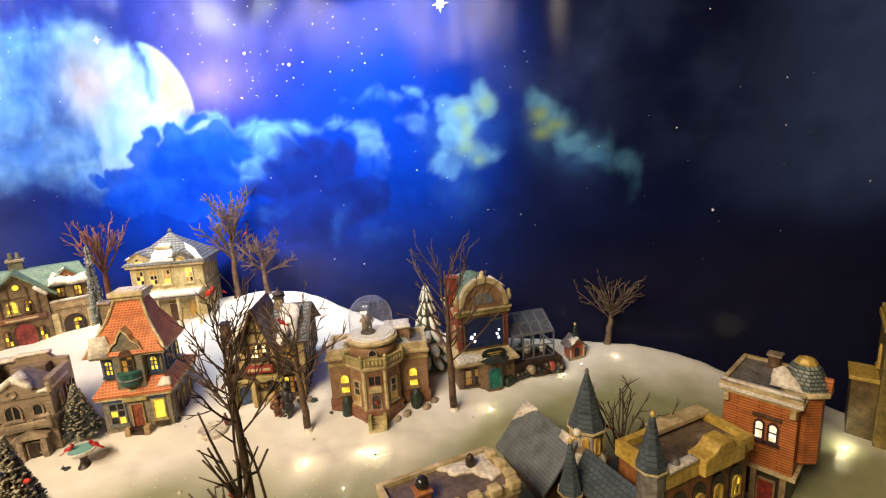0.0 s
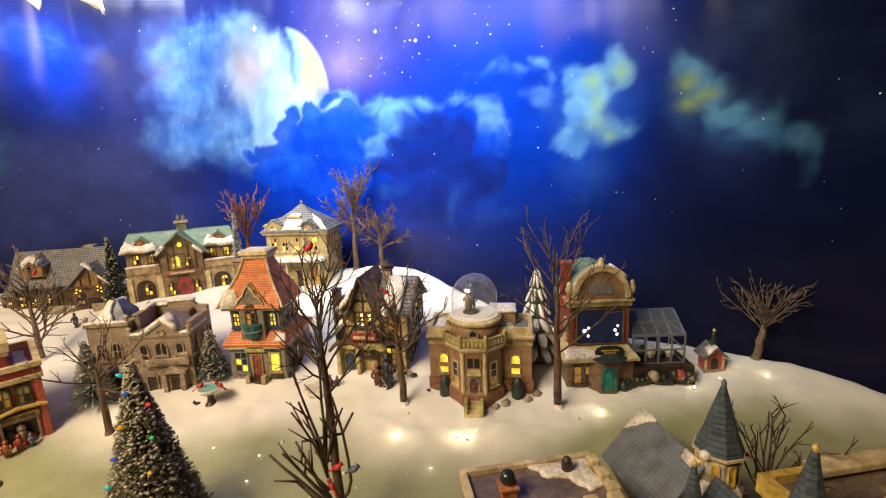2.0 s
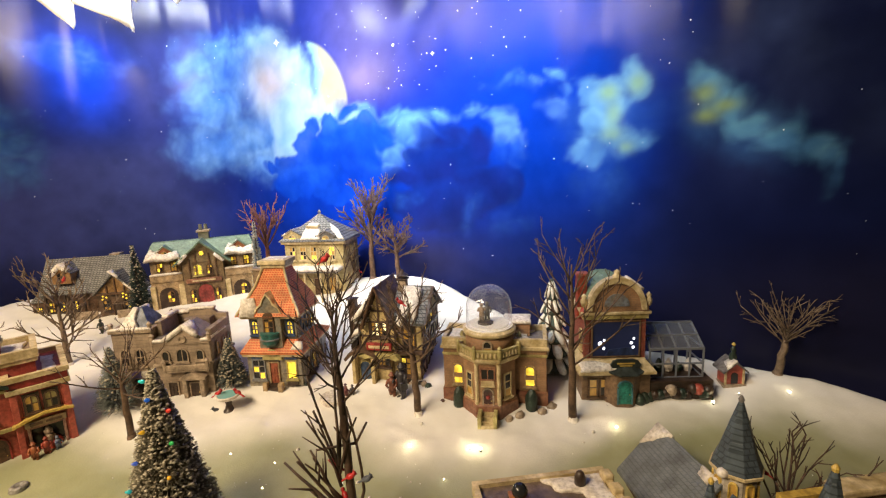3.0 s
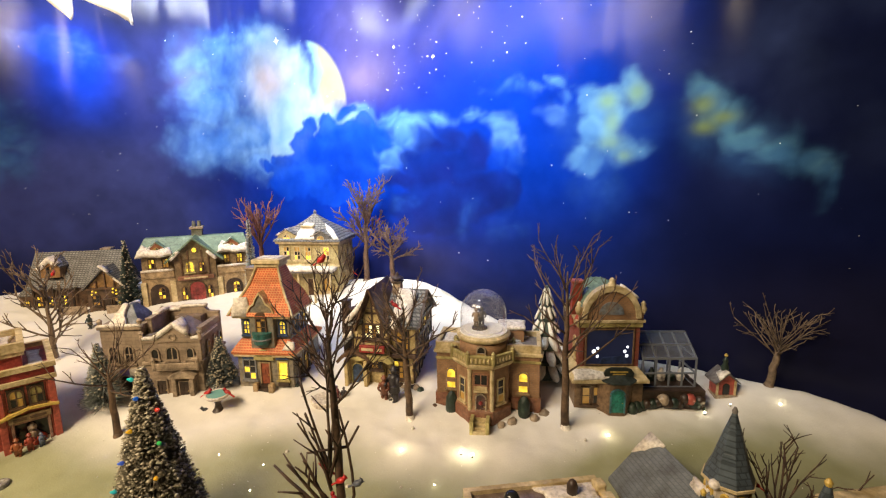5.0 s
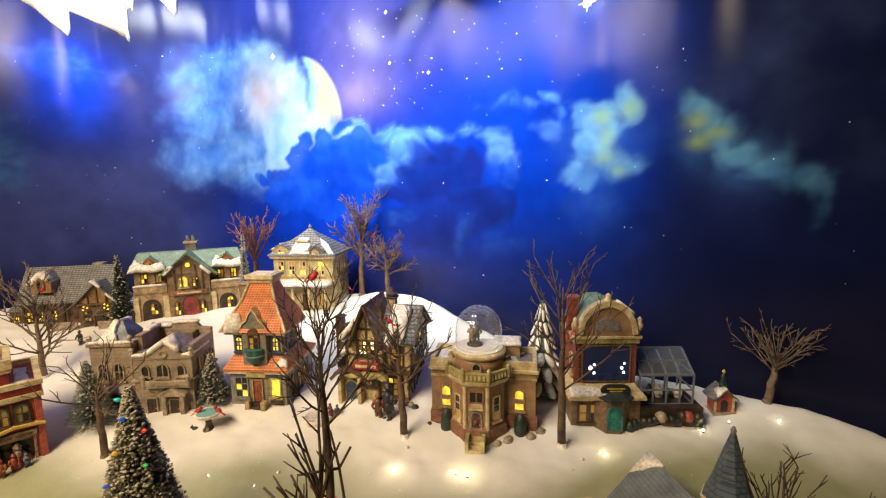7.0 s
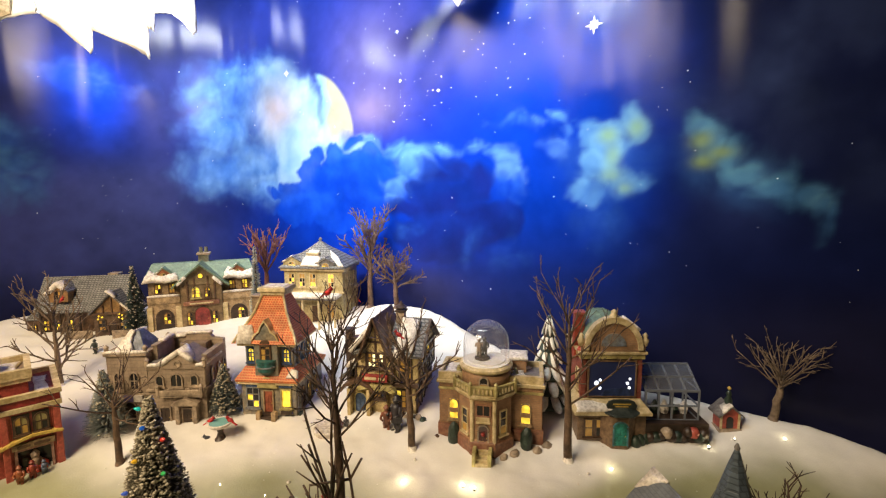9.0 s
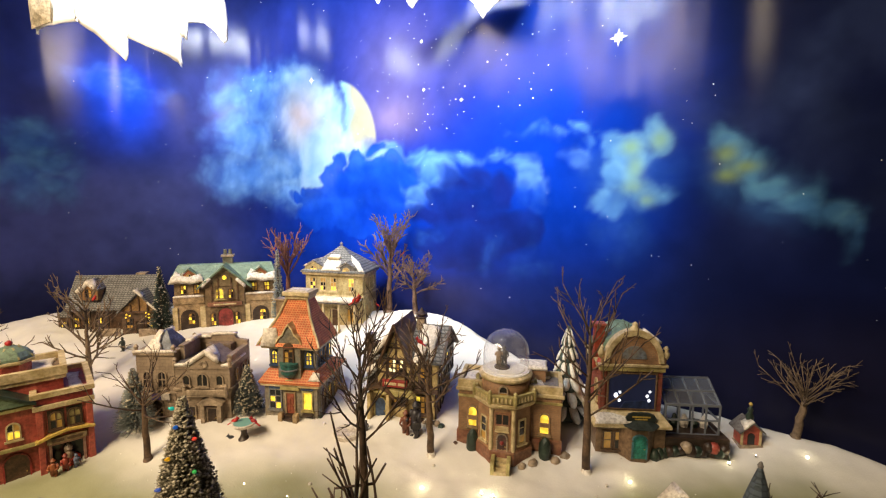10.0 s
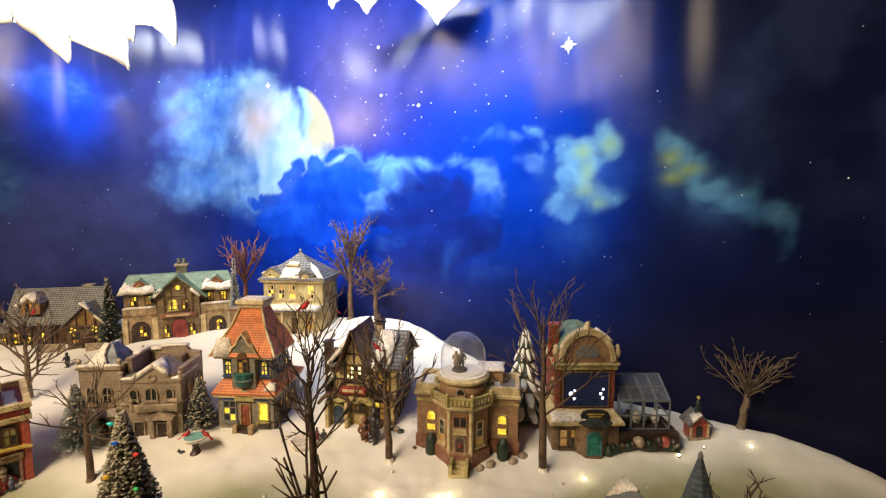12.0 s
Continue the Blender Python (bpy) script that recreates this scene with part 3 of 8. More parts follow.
# the moonlit cloud and the moon behind it
sky = mass(sky, [(-1.385, 0.744, 0.077, 0.05), (-1.296, 0.771, 0.101, 0.043), (-1.161, 0.772, 0.077, 0.04), (-1.23, 0.7, 0.161, 0.077), (-1.39, 0.667, 0.069, 0.051), (-1.317, 0.622, 0.133, 0.071), (-1.095, 0.648, 0.148, 0.115), (-1.201, 0.542, 0.162, 0.079), (-1.324, 0.51, 0.147, 0.062), (-1.155, 0.458, 0.108, 0.039)], (0.07, 0.23, 0.76), (0.21, 0.45, 0.88), 0.050, 0.020, 0.88)
sky = mass(sky, [(-1.156, 0.775, 0.053, 0.034), (-1.109, 0.75, 0.07, 0.052), (-1.094, 0.664, 0.096, 0.08), (-1.003, 0.641, 0.081, 0.077), (-1.033, 0.719, 0.057, 0.03), (-0.972, 0.579, 0.095, 0.062), (-1.042, 0.521, 0.076, 0.059), (-0.899, 0.565, 0.086, 0.029), (-0.779, 0.551, 0.039, 0.022)], (0.23, 0.45, 0.80), (0.42, 0.62, 0.86), 0.026, 0.016, 0.9)
# pinkish-white glare over the cloud's middle, painted into the colour
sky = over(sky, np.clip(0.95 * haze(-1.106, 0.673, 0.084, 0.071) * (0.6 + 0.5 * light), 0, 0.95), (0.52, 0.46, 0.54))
disc = 1 - smooth(0.975, 1.02, np.sqrt(((S + 0.99) / 0.188) ** 2 + ((Z - 0.578) / 0.176) ** 2))
cut = S + 0.945 - 0.25 * (0.75 - Z) + 0.006 * head
disc = disc * smooth(-0.02, 0.02, cut) * smooth(0.55, 0.59, Z + 0.006 * head)
cream = smooth(0.0, 0.05, cut + 0.01 * soft_n)[..., None]
sky = sky * (1 - 0.95 * disc[..., None]) + 0.95 * disc[..., None] * (np.array((0.22, 0.44, 0.58)) * (1 - cream) + np.array((0.29, 0.29, 0.215)) * cream)
sky = mass(sky, [(-1.005, 0.588, 0.082, 0.048), (-1.041, 0.536, 0.076, 0.056), (-0.951, 0.568, 0.05, 0.027)], (0.18, 0.38, 0.74), (0.30, 0.50, 0.80), 0.014, 0.014, 0.8)
# blue billows across its foot, with lit heads behind
sky = mass(sky, [(-0.675, 0.538, 0.039, 0.016), (-0.632, 0.525, 0.04, 0.019), (-0.604, 0.505, 0.034, 0.022), (-0.553, 0.539, 0.022, 0.009), (-0.653, 0.501, 0.038, 0.026), (-0.747, 0.558, 0.035, 0.016)], (0.015, 0.09, 0.56), (0.10, 0.26, 0.72), 0.012, 0.02, 0.85)
sky = mass(sky, [(-0.798, 0.563, 0.037, 0.022), (-0.863, 0.552, 0.05, 0.019), (-0.937, 0.548, 0.045, 0.025), (-0.971, 0.511, 0.056, 0.038), (-0.744, 0.53, 0.039, 0.018), (-0.841, 0.508, 0.097, 0.043), (-0.704, 0.515, 0.041, 0.021), (-1.057, 0.455, 0.06, 0.029), (-1.125, 0.44, 0.044, 0.016), (-0.923, 0.45, 0.123, 0.06), (-0.757, 0.464, 0.094, 0.058), (-1.013, 0.4, 0.117, 0.047), (-0.844, 0.384, 0.148, 0.059)], (0.002, 0.036, 0.46), (0.008, 0.070, 0.58), 0.005, 0.018, 0.96)
sky = mass(sky, [(-0.692, 0.453, 0.04, 0.027), (-0.703, 0.423, 0.028, 0.019), (-0.658, 0.474, 0.022, 0.016), (-0.616, 0.487, 0.018, 0.01)], (0.015, 0.09, 0.54), (0.10, 0.25, 0.70), 0.012, 0.02, 0.85)
sky = mass(sky, [(-0.471, 0.532, 0.03, 0.01), (-0.431, 0.526, 0.028, 0.013), (-0.41, 0.497, 0.025, 0.025), (-0.386, 0.46, 0.019, 0.028), (-0.421, 0.468, 0.028, 0.03)], (0.02, 0.09, 0.48), (0.11, 0.27, 0.64), 0.012, 0.02, 0.85)
sky = mass(sky, [(-0.616, 0.461, 0.037, 0.023), (-0.57, 0.487, 0.038, 0.023), (-0.52, 0.5, 0.042, 0.025), (-0.665, 0.407, 0.055, 0.027), (-0.567, 0.412, 0.104, 0.061), (-0.478, 0.463, 0.041, 0.048), (-0.465, 0.378, 0.086, 0.054), (-0.582, 0.333, 0.131, 0.052)], (0.008, 0.013, 0.12), (0.006, 0.024, 0.22), 0.010, 0.02, 0.9)
# clouds to the side, some of them greenish
sky = mass(sky, [(-0.389, 0.577, 0.029, 0.011), (-0.362, 0.58, 0.015, 0.007), (-0.38, 0.585, 0.012, 0.007), (-0.308, 0.525, 0.025, 0.011)], (0.03, 0.12, 0.55), (0.12, 0.28, 0.68), 0.012, 0.018, 0.75)
sky = mass(sky, [(-0.241, 0.493, 0.046, 0.052), (-0.207, 0.404, 0.034, 0.042), (-0.19, 0.472, 0.048, 0.051)], (0.02, 0.08, 0.38), (0.05, 0.16, 0.46), 0.05, 0.02, 0.6)
sky = mass(sky, [(-0.286, 0.585, 0.018, 0.014), (-0.26, 0.578, 0.011, 0.007), (-0.278, 0.56, 0.013, 0.015), (-0.24, 0.57, 0.023, 0.016), (-0.223, 0.544, 0.034, 0.025), (-0.191, 0.547, 0.025, 0.02), (-0.156, 0.557, 0.021, 0.023), (-0.203, 0.508, 0.033, 0.035), (-0.239, 0.488, 0.031, 0.027), (-0.192, 0.466, 0.035, 0.033), (-0.171, 0.445, 0.03, 0.02), (-0.241, 0.442, 0.035, 0.026)], (0.07, 0.22, 0.58), (0.17, 0.42, 0.70), 0.012, 0.022, 0.85)
for a, b, c, d in [(-0.156, 0.552, 0.017, 0.018), (-0.203, 0.543, 0.018, 0.015), (-0.195, 0.504, 0.014, 0.022), (-0.195, 0.47, 0.02, 0.013), (-0.173, 0.446, 0.015, 0.011)]:
    sky = over(sky, np.clip(0.8 * haze(a, b, c, d) * (0.5 + 0.6 * light), 0, 0.7), (0.24, 0.42, 0.20))
sky = mass(sky, [(-0.054, 0.465, 0.021, 0.021), (0.017, 0.447, 0.033, 0.03), (-0.073, 0.489, 0.017, 0.028)], (0.014, 0.045, 0.16), (0.03, 0.09, 0.24), 0.04, 0.02, 0.6)
sky = mass(sky, [(-0.065, 0.536, 0.019, 0.02), (-0.045, 0.507, 0.026, 0.028), (-0.015, 0.5, 0.021, 0.018), (0.017, 0.478, 0.026, 0.014), (0.053, 0.453, 0.028, 0.026), (0.086, 0.443, 0.024, 0.019), (0.109, 0.426, 0.016, 0.015), (0.124, 0.411, 0.008, 0.02)], (0.035, 0.12, 0.27), (0.09, 0.24, 0.36), 0.016, 0.022, 0.8)
for a, b, c, d in [(-0.053, 0.524, 0.018, 0.015), (-0.025, 0.503, 0.019, 0.01), (-0.049, 0.489, 0.017, 0.011)]:
    sky = over(sky, np.clip(0.75 * haze(a, b, c, d) * (0.5 + 0.6 * light), 0, 0.65), (0.18, 0.24, 0.06))
sky = mass(sky, [(-0.492, 0.326, 0.016, 0.023), (-0.498, 0.293, 0.012, 0.01), (-0.411, 0.332, 0.012, 0.022), (-0.39, 0.302, 0.023, 0.011), (-0.671, 0.345, 0.02, 0.011), (-0.206, 0.388, 0.014, 0.015)], (0.008, 0.04, 0.36), (0.03, 0.12, 0.48), 0.02, 0.02, 0.7)
sky = mass(sky, [(-0.091, 0.588, 0.041, 0.024), (0.084, 0.548, 0.039, 0.033), (0.048, 0.622, 0.023, 0.05), (0.157, 0.459, 0.03, 0.024)], (0.022, 0.032, 0.085), (0.03, 0.045, 0.11), 0.06, 0.03, 0.6)
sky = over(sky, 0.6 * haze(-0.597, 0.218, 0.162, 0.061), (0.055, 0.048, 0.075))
sky = over(sky, 0.72 * smooth(0.45, 0.24, Z + 0.08 * (n3 - 0.5)) * smooth(-0.72, -0.38, S), (0.008, 0.014, 0.075))
sky = over(sky, 0.85 * smooth(0.42, 0.26, Z + 0.08 * (n3 - 0.5)) * smooth(-0.20, 0.06, S), (0.0035, 0.0045, 0.022))
sky = over(sky, 0.75 * smooth(0.28, 0.10, Z + 0.08 * (n3 - 0.5) - 0.12 * np.exp(-((S - 0.35) / 0.35) ** 2)), (0.012, 0.012, 0.032))
sky = sky * np.clip(1 + 0.07 * soft_n + 0.4 * (n2 - n2.mean()), 0.6, 1.5)[..., None]
paint_points(cloth_me, "print_and_glare", np.clip(sky, 0, 1).reshape(-1, 3))

CLOTH, _N, _L, _B = nodes_of("printed_vinyl_cloth")
_at = _N.new("ShaderNodeAttribute")
_at.attribute_name = "print_and_glare"
_co = _N.new("ShaderNodeTexCoord").outputs["Object"]
_weave = noise_node(_N, _L, _co, 900.0, 2.0)
_L.new(mix_node(_N, _L, 0.25, _at.outputs["Color"], ramp_node(_N, _L, _weave, [(0.3, (0.7, 0.7, 0.7)), (0.6, (1, 1, 1))]), "MULTIPLY"), _B.inputs["Base Color"])
_B.inputs["Roughness"].default_value, _B.inputs["Specular IOR Level"].default_value = 0.155, 0.10
bump_node(_N, _L, _B, _weave, 0.15, 0.0006)
cloth = tagged(finish(cloth_me, "backdrop", CLOTH), "shiny cloth printed with moonlit clouds and night sky, some glare in its colours", "backdrop", kind="structure")

STAR = plain("printed_white", (0.95, 0.97, 1.0), 0.5)
rng = random.Random(11)
sv, sf = [], []
for k in range(330):
    s, z = rng.uniform(-1.9, 0.95), rng.uniform(0.22, 1.02)
    if k % 3 == 0:
        s, z = rng.gauss(-0.62, 0.16), rng.uniform(0.58, 0.86)
    r = 0.0005 + 0.0011 * rng.random() ** 4
    x, y, ux, uy = cloth_xy(s)
    f = float(fold_of(np.array(s), np.array(z))) + 0.003
    c = Vector((x + ux * f, y + uy * f, z))
    t = Vector((-uy, ux, 0))
    i0 = len(sv)
    for a in range(6):
        sv.append(c + t * r * math.cos(a * math.tau / 6) + Vector((0, 0, r * math.sin(a * math.tau / 6))))
    sf.append(tuple(range(i0, i0 + 6)))
stars = finish(mesh_of(sv, sf, "small_stars"), "small_stars", STAR)
stars.parent, stars["kind"] = cloth, "stuff"
for s, z, r in ((-1.056, 0.764, 0.011), (-0.236, 0.740, 0.017), (-0.676, 0.804, 0.006), (-0.66, 0.692, 0.005), (-0.56, 0.66, 0.005), (0.25, 0.335, 0.004)):
    flat = [(s, z)]
    for a in range(16):
        q = r * (1.0 if a % 4 == 0 else 0.62 if a % 2 == 0 else 0.42)
        flat.append((s + q * math.sin(a * math.tau / 16), z + q * math.cos(a * math.tau / 16)))
    spots = []
    for u, v in flat:
        x, y, ux, uy = cloth_xy(u)
        f = float(fold_of(np.array(u), np.array(v))) + 0.0025
        spots.append((x + ux * f, y + uy * f, v))
    star = finish(mesh_of(spots, [(0, a + 1, (a + 1) % 16 + 1) for a in range(16)], "printed_star"), "printed_star", STAR)
    star.parent = cloth

# torn white felt hung along the top, in front of the cloth
FELT = paint("white_felt", (0.88, 0.87, 0.85), rough=0.9, vary=0.02, wash=(0.86, 0.85, 0.82), grain=60, grit=(0.97, 0.96, 0.94))


def felt(name, x, y, turn, teeth, top, seed, label):
    """A torn sheet; each tooth runs from a notch down to its tip and up to the next notch."""
    rngf = random.Random(seed)
    lower = []
    for (ua, za), (ut, zt), (ub, zb) in teeth:
        lower += [(ua, za), (ua + (ut - ua) * 0.55 + 0.004, za + (zt - za) * 0.5), (ut - 0.006, zt + 0.007), (ut, zt), (ut + 0.004, zt + 0.008), (ub, zb)]
    line = []
    for (u0, z0), (u1, z1) in zip(lower, lower[1:]):
        for k in range(6):
            f = k / 6
            line.append((u0 + (u1 - u0) * f + rngf.uniform(-0.0006, 0.0006), z0 + (z1 - z0) * f + rngf.uniform(-0.0012, 0.0012)))
    line.append(lower[-1])
    u_first, u_last = line[0][0], line[-1][0]
    rows, n = [], 12
    for j in range(n):
        f = j / (n - 1)
        row = []
        for k, (u, z) in enumerate(line):
            flat = u_first + (u_last - u_first) * k / (len(line) - 1)
            uu = u + (flat - u) * f ** 2
            row.append((uu, 0.016 * math.sin(uu * 17 + seed) * (1 - 0.5 * f) - 0.010 * math.sin(f * 3 + uu * 30) * (1 - f), z + (top - z) * f))
        rows.append(row)
    me = grid_mesh(name, np.array(rows), n, len(line))
    ob = finish(me, name, FELT)
    mod = ob.modifiers.new("thickness", "SOLIDIFY")
    mod.thickness = 0.003
    ob.matrix_basis = pose(x, y, 0, 0, 0, turn)
    return tagged(ob, label, "valance", "felt valance")


sheet = felt("felt_valance", -1.09, 0.55, 22, [((-0.400, 0.900), (-0.391, 0.823), (-0.270, 0.843)), ((-0.270, 0.843), (-0.147, 0.750), (-0.141, 0.802)), ((-0.141, 0.802), (-0.010, 0.733), (-0.001, 0.795)),
                                       ((-0.001, 0.795), (0.021, 0.784), (0.030, 0.818)), ((0.078, 0.811), (0.118, 0.770), (0.107, 0.830))], 0.98, 3, "large torn white felt icicle valance hanging under the lamps")
felt("felt_valance", -1.09, 0.55, 22, [((0.440, 0.870), (0.464, 0.827), (0.495, 0.852)), ((0.503, 0.850), (0.534, 0.815), (0.560, 0.848)), ((0.620, 0.845), (0.672, 0.789), (0.722, 0.845))], 0.875, 8, "narrow torn white felt strip with three short points")
# the curled flap of the large sheet shows its cream lining
flap = part("lining_flap", mesh_of([(-0.392, -0.012, 0.830), (-0.330, -0.016, 0.842), (-0.330, -0.014, 0.905), (-0.398, -0.010, 0.905), (-0.362, -0.026, 0.862)], [(0, 1, 4), (1, 2, 4), (2, 3, 4), (3, 0, 4)], "lining_flap"),
            paint("cream_felt_lining", (0.72, 0.62, 0.45), rough=0.9, vary=0.05), sheet, "curled cream-lined flap")
flap.modifiers.new("thickness", "SOLIDIFY").thickness = 0.003


# ---- houses ----
def house(name, label, x, y, turn, size=1.0):
    return thing(name, label, "model house", at(x, y, 0.001), turn, "", size)


def walls(parent, mat, *bs, name="wall", bevel=0.0011):
    for b in bs:
        part(name, boxes(b), mat, parent, bevel=bevel)


def band(parent, mat, x0, x1, y0, y1, z0, z1, out, name="cornice"):
    return part(name, boxes((x0 - out, x1 + out, y0 - out, y1 + out, z0, z1)), mat, parent, bevel=0.0009)


def hollow_parapet(parent, mat, x0, x1, y0, y1, z0, z1, t=0.004, name="parapet"):
    return part(name, boxes((x0, x1, y0, y0 + t, z0, z1), (x0, x1, y1 - t, y1, z0, z1), (x0, x0 + t, y0 + t, y1 - t, z0, z1), (x1 - t, x1, y0 + t, y1 - t, z0, z1)), mat, parent)


def dormer(parent, cx, y, z0, w, h, depth, wall, roof, frame_mat=CREAM, snow=True, lit=0.5):
    bm = bmesh.new()
    prism(bm, [(cx - w / 2, z0), (cx + w / 2, z0), (cx + w / 2, z0 + h * 0.55), (cx, z0 + h), (cx - w / 2, z0 + h * 0.55)], y, y + depth)
    d = part("dormer", bm, wall, parent)
    bm = bmesh.new()
    o, t = 0.003, 0.003
    prism(bm, [(cx - w / 2 - o, z0 + h * 0.5), (cx, z0 + h + 0.001), (cx + w / 2 + o, z0 + h * 0.5), (cx + w / 2 + o, z0 + h * 0.5 + t), (cx, z0 + h + t * 1.3), (cx - w / 2 - o, z0 + h * 0.5 + t)], y - o, y + depth)
    part("dormer_roof", bm, roof, d)
    if snow:
        snow_patch(d, (cx, y - o, z0 + h + t), (-w / 2, 0, -h * 0.5), (0, depth * 0.6, 0), [(0, 0), (1, 0), (0.95, 0.5), (0.4, 0.9), (0, 0.7)], 0.003, 5)
    window(parent, cx, z0 + h * 0.16, w * 0.36, h * 0.42, front(y), frame_mat, lit, True, 2, 2, False, t=0.0012)
    return d


def stretch(parent, pairs):
    """Moves the storeys of a house up or down between the given pairs of heights."""
    a, b = zip(*pairs)
    for ob in parent.children_recursive:
        if ob.type == "MESH":
            for v in ob.data.vertices:
                v.co.z = float(np.interp(v.co.z, a, b))


# mansard house: orange tiled roof over grey-tan walls with blue trim
h = house("mansard_house", "ceramic mansard house with orange tiled roof and blue trim, lit windows", -0.635, 0.4645, 26, 1.0)
walls(h, paint("grey_tan_glaze", (0.27, 0.23, 0.16), wash=(0.17, 0.16, 0.15)), (-0.047, 0.047, 0, 0.115, -0.016, 0.064), (-0.041, 0.041, 0.008, 0.08, 0.064, 0.124))
part("side_facing", boxes((0.0455, 0.0485, 0.004, 0.111, -0.014, 0.059)), GREYBLUE, h)
part("side_facing", boxes((0.0395, 0.0422, 0.011, 0.078, 0.08, 0.122)), GREYBLUE, h)
bm = bmesh.new()
loft(bm, [rect(-0.053, 0.053, -0.007, 0.121, 0.060), rect(-0.054, 0.054, -0.008, 0.122, 0.064), rect(-0.042, 0.042, 0.006, 0.082, 0.082)])
part("skirt_roof", bm, REDTILE, h, "orange tiled skirt roof")
band(h, CREAM, -0.05, 0.05, -0.004, 0.118, 0.0555, 0.0602, 0.002)
band(h, CREAM, -0.044, 0.044, 0.004, 0.084, 0.1195, 0.1245, 0.006)
bm = bmesh.new()
loft(bm, [rect(-0.057, 0.052, -0.006, 0.086, 0.1247), rect(-0.055, 0.050, -0.004, 0.084, 0.1285), rect(-0.041, 0.042, 0.006, 0.08, 0.146), rect(-0.024, 0.031, 0.016, 0.062, 0.172), rect(-0.013, 0.023, 0.022, 0.052, 0.2)])
part("roof", bm, REDTILE, h, "orange mansard roof with pale tile joints")
for sx in (-1, 1):
    bm = bmesh.new()
    for a, b in (((0.0535, -0.0055, 0.127), (0.0435, 0.0055, 0.146)), ((0.0420, 0.0055, 0.146), (0.0280, 0.0155, 0.172)), ((0.0280, 0.0155, 0.172), (0.0185, 0.0215, 0.2))):
        o1, o2 = 0.005 * max(0, a[2] - 0.146) / 0.054, 0.005 * max(0, b[2] - 0.146) / 0.054
        p, q = Vector((a[0] * sx + o1, a[1], a[2])), Vector((b[0] * sx + o2, b[1], b[2]))
        bmesh.ops.create_cone(bm, cap_ends=True, segments=6, radius1=0.0023, radius2=0.0021, depth=(q - p).length * 1.1, matrix=Matrix.Translation((p + q) / 2) @ (q - p).to_track_quat("Z", "Y").to_matrix().to_4x4())
    part("hip_ridge", bm, CREAM, h)
band(h, CREAM, -0.013, 0.023, 0.022, 0.052, 0.2, 0.206, 0.003)
cap = band(h, CREAM, -0.013, 0.023, 0.022, 0.052, 0.206, 0.213, 0.006, "roof_cap")
part("cap_panel", boxes((-0.012, 0.022, 0.024, 0.050, 0.2125, 0.2142)), SNOWCAP, cap, bevel=0.0005)
bm = bmesh.new()
prism(bm, [(-0.02, 0.066), (0.02, 0.066), (0.02, 0.128), (0.016, 0.137), (0.009, 0.142), (0.005, 0.152), (0, 0.158), (-0.005, 0.152), (-0.009, 0.142), (-0.016, 0.137), (-0.02, 0.128)], -0.003, 0.04)
part("front_gable", bm, paint("gable_grey_glaze", (0.17, 0.165, 0.14), wash=(0.25, 0.2, 0.13)), h, bevel=0.001)
bm = bmesh.new()
prism(bm, [(-0.022, 0.129), (-0.017, 0.1385), (-0.0095, 0.1435), (-0.0055, 0.1535), (0, 0.1605), (0.0055, 0.1535), (0.0095, 0.1435), (0.017, 0.1385), (0.022, 0.129), (0.0235, 0.131), (0.018, 0.141), (0.011, 0.146), (0.0065, 0.156), (0, 0.1645), (-0.0065, 0.156), (-0.011, 0.146), (-0.018, 0.141), (-0.0235, 0.131)], -0.005, 0.03)
part("gable_coping", bm, CREAM, h)
window(h, 0, 0.096, 0.0145, 0.030, front(-0.003), BROWN, 0.0, True, 2, 3, False)
for x in (-0.0305, 0.0305):
    window(h, x, 0.092, 0.009, 0.021, front(0.008), BLUETRIM, 0.75, True, 2, 3)
balc = part("balcony", lathe(bmesh.new(), [(0.009, 0.074), (0.0145, 0.080), (0.0155, 0.094), (0.0165, 0.095), (0.0165, 0.098), (0.012, 0.098)], 16, 0, -0.001), TEAL, h, "teal rounded balcony")
part("balcony_rail", lathe(bmesh.new(), [(0.0168, 0.0865), (0.0172, 0.0875), (0.0168, 0.0885)], 16, 0, -0.001), GREYBLUE, balc)
window(h, -0.027, 0.016, 0.019, 0.032, front(0), GREYBLUE, 0.5, False, 2, 3)
window(h, 0.030, 0.017, 0.014, 0.029, front(0), OLIVE, 1.0, False, 1, 1)
door(h, 0.0, 0.008, 0.014, 0.036, front(0), paint("rust_door_glaze", (0.36, 0.1, 0.05)), TAN)
bm = bmesh.new()
prism(bm, arch_outline(0, 0.050, 0.034, 0.019, 10)[0:], -0.006, 0.004)
part("entrance_arch", bm, OLIVE, h, bevel=0.001)
for x in (-0.013, 0.013):
    part("step_post", boxes((x - 0.004, x + 0.004, -0.016, -0.006, -0.008, 0.013)), TAN, h, bevel=0.0012)
part("step", boxes((-0.010, 0.010, -0.014, 0.0, -0.008, 0.004), (-0.009, 0.009, -0.009, 0.0, 0.004, 0.0075)), DARKBROWN, h)
for y, z, a in ((0.022, 0.014, 0.03), (0.048, 0.014, 0.03), (0.074, 0.014, 0.03)):
    window(h, y, z, 0.011, a, right_side(0.0485), BROWN, 0.1, True, 2, 2)
for y in (0.026, 0.045, 0.064):
    window(h, y, 0.09, 0.009, 0.022, right_side(0.0422), BLUETRIM, 0.15, True, 2, 2)
for x in (-0.027, 0.030):
    part("lintel_panel", boxes((x - 0.011, x + 0.011, -0.003, 0.0005, 0.0505, 0.0545)), BLUETRIM, h, bevel=0.0005)
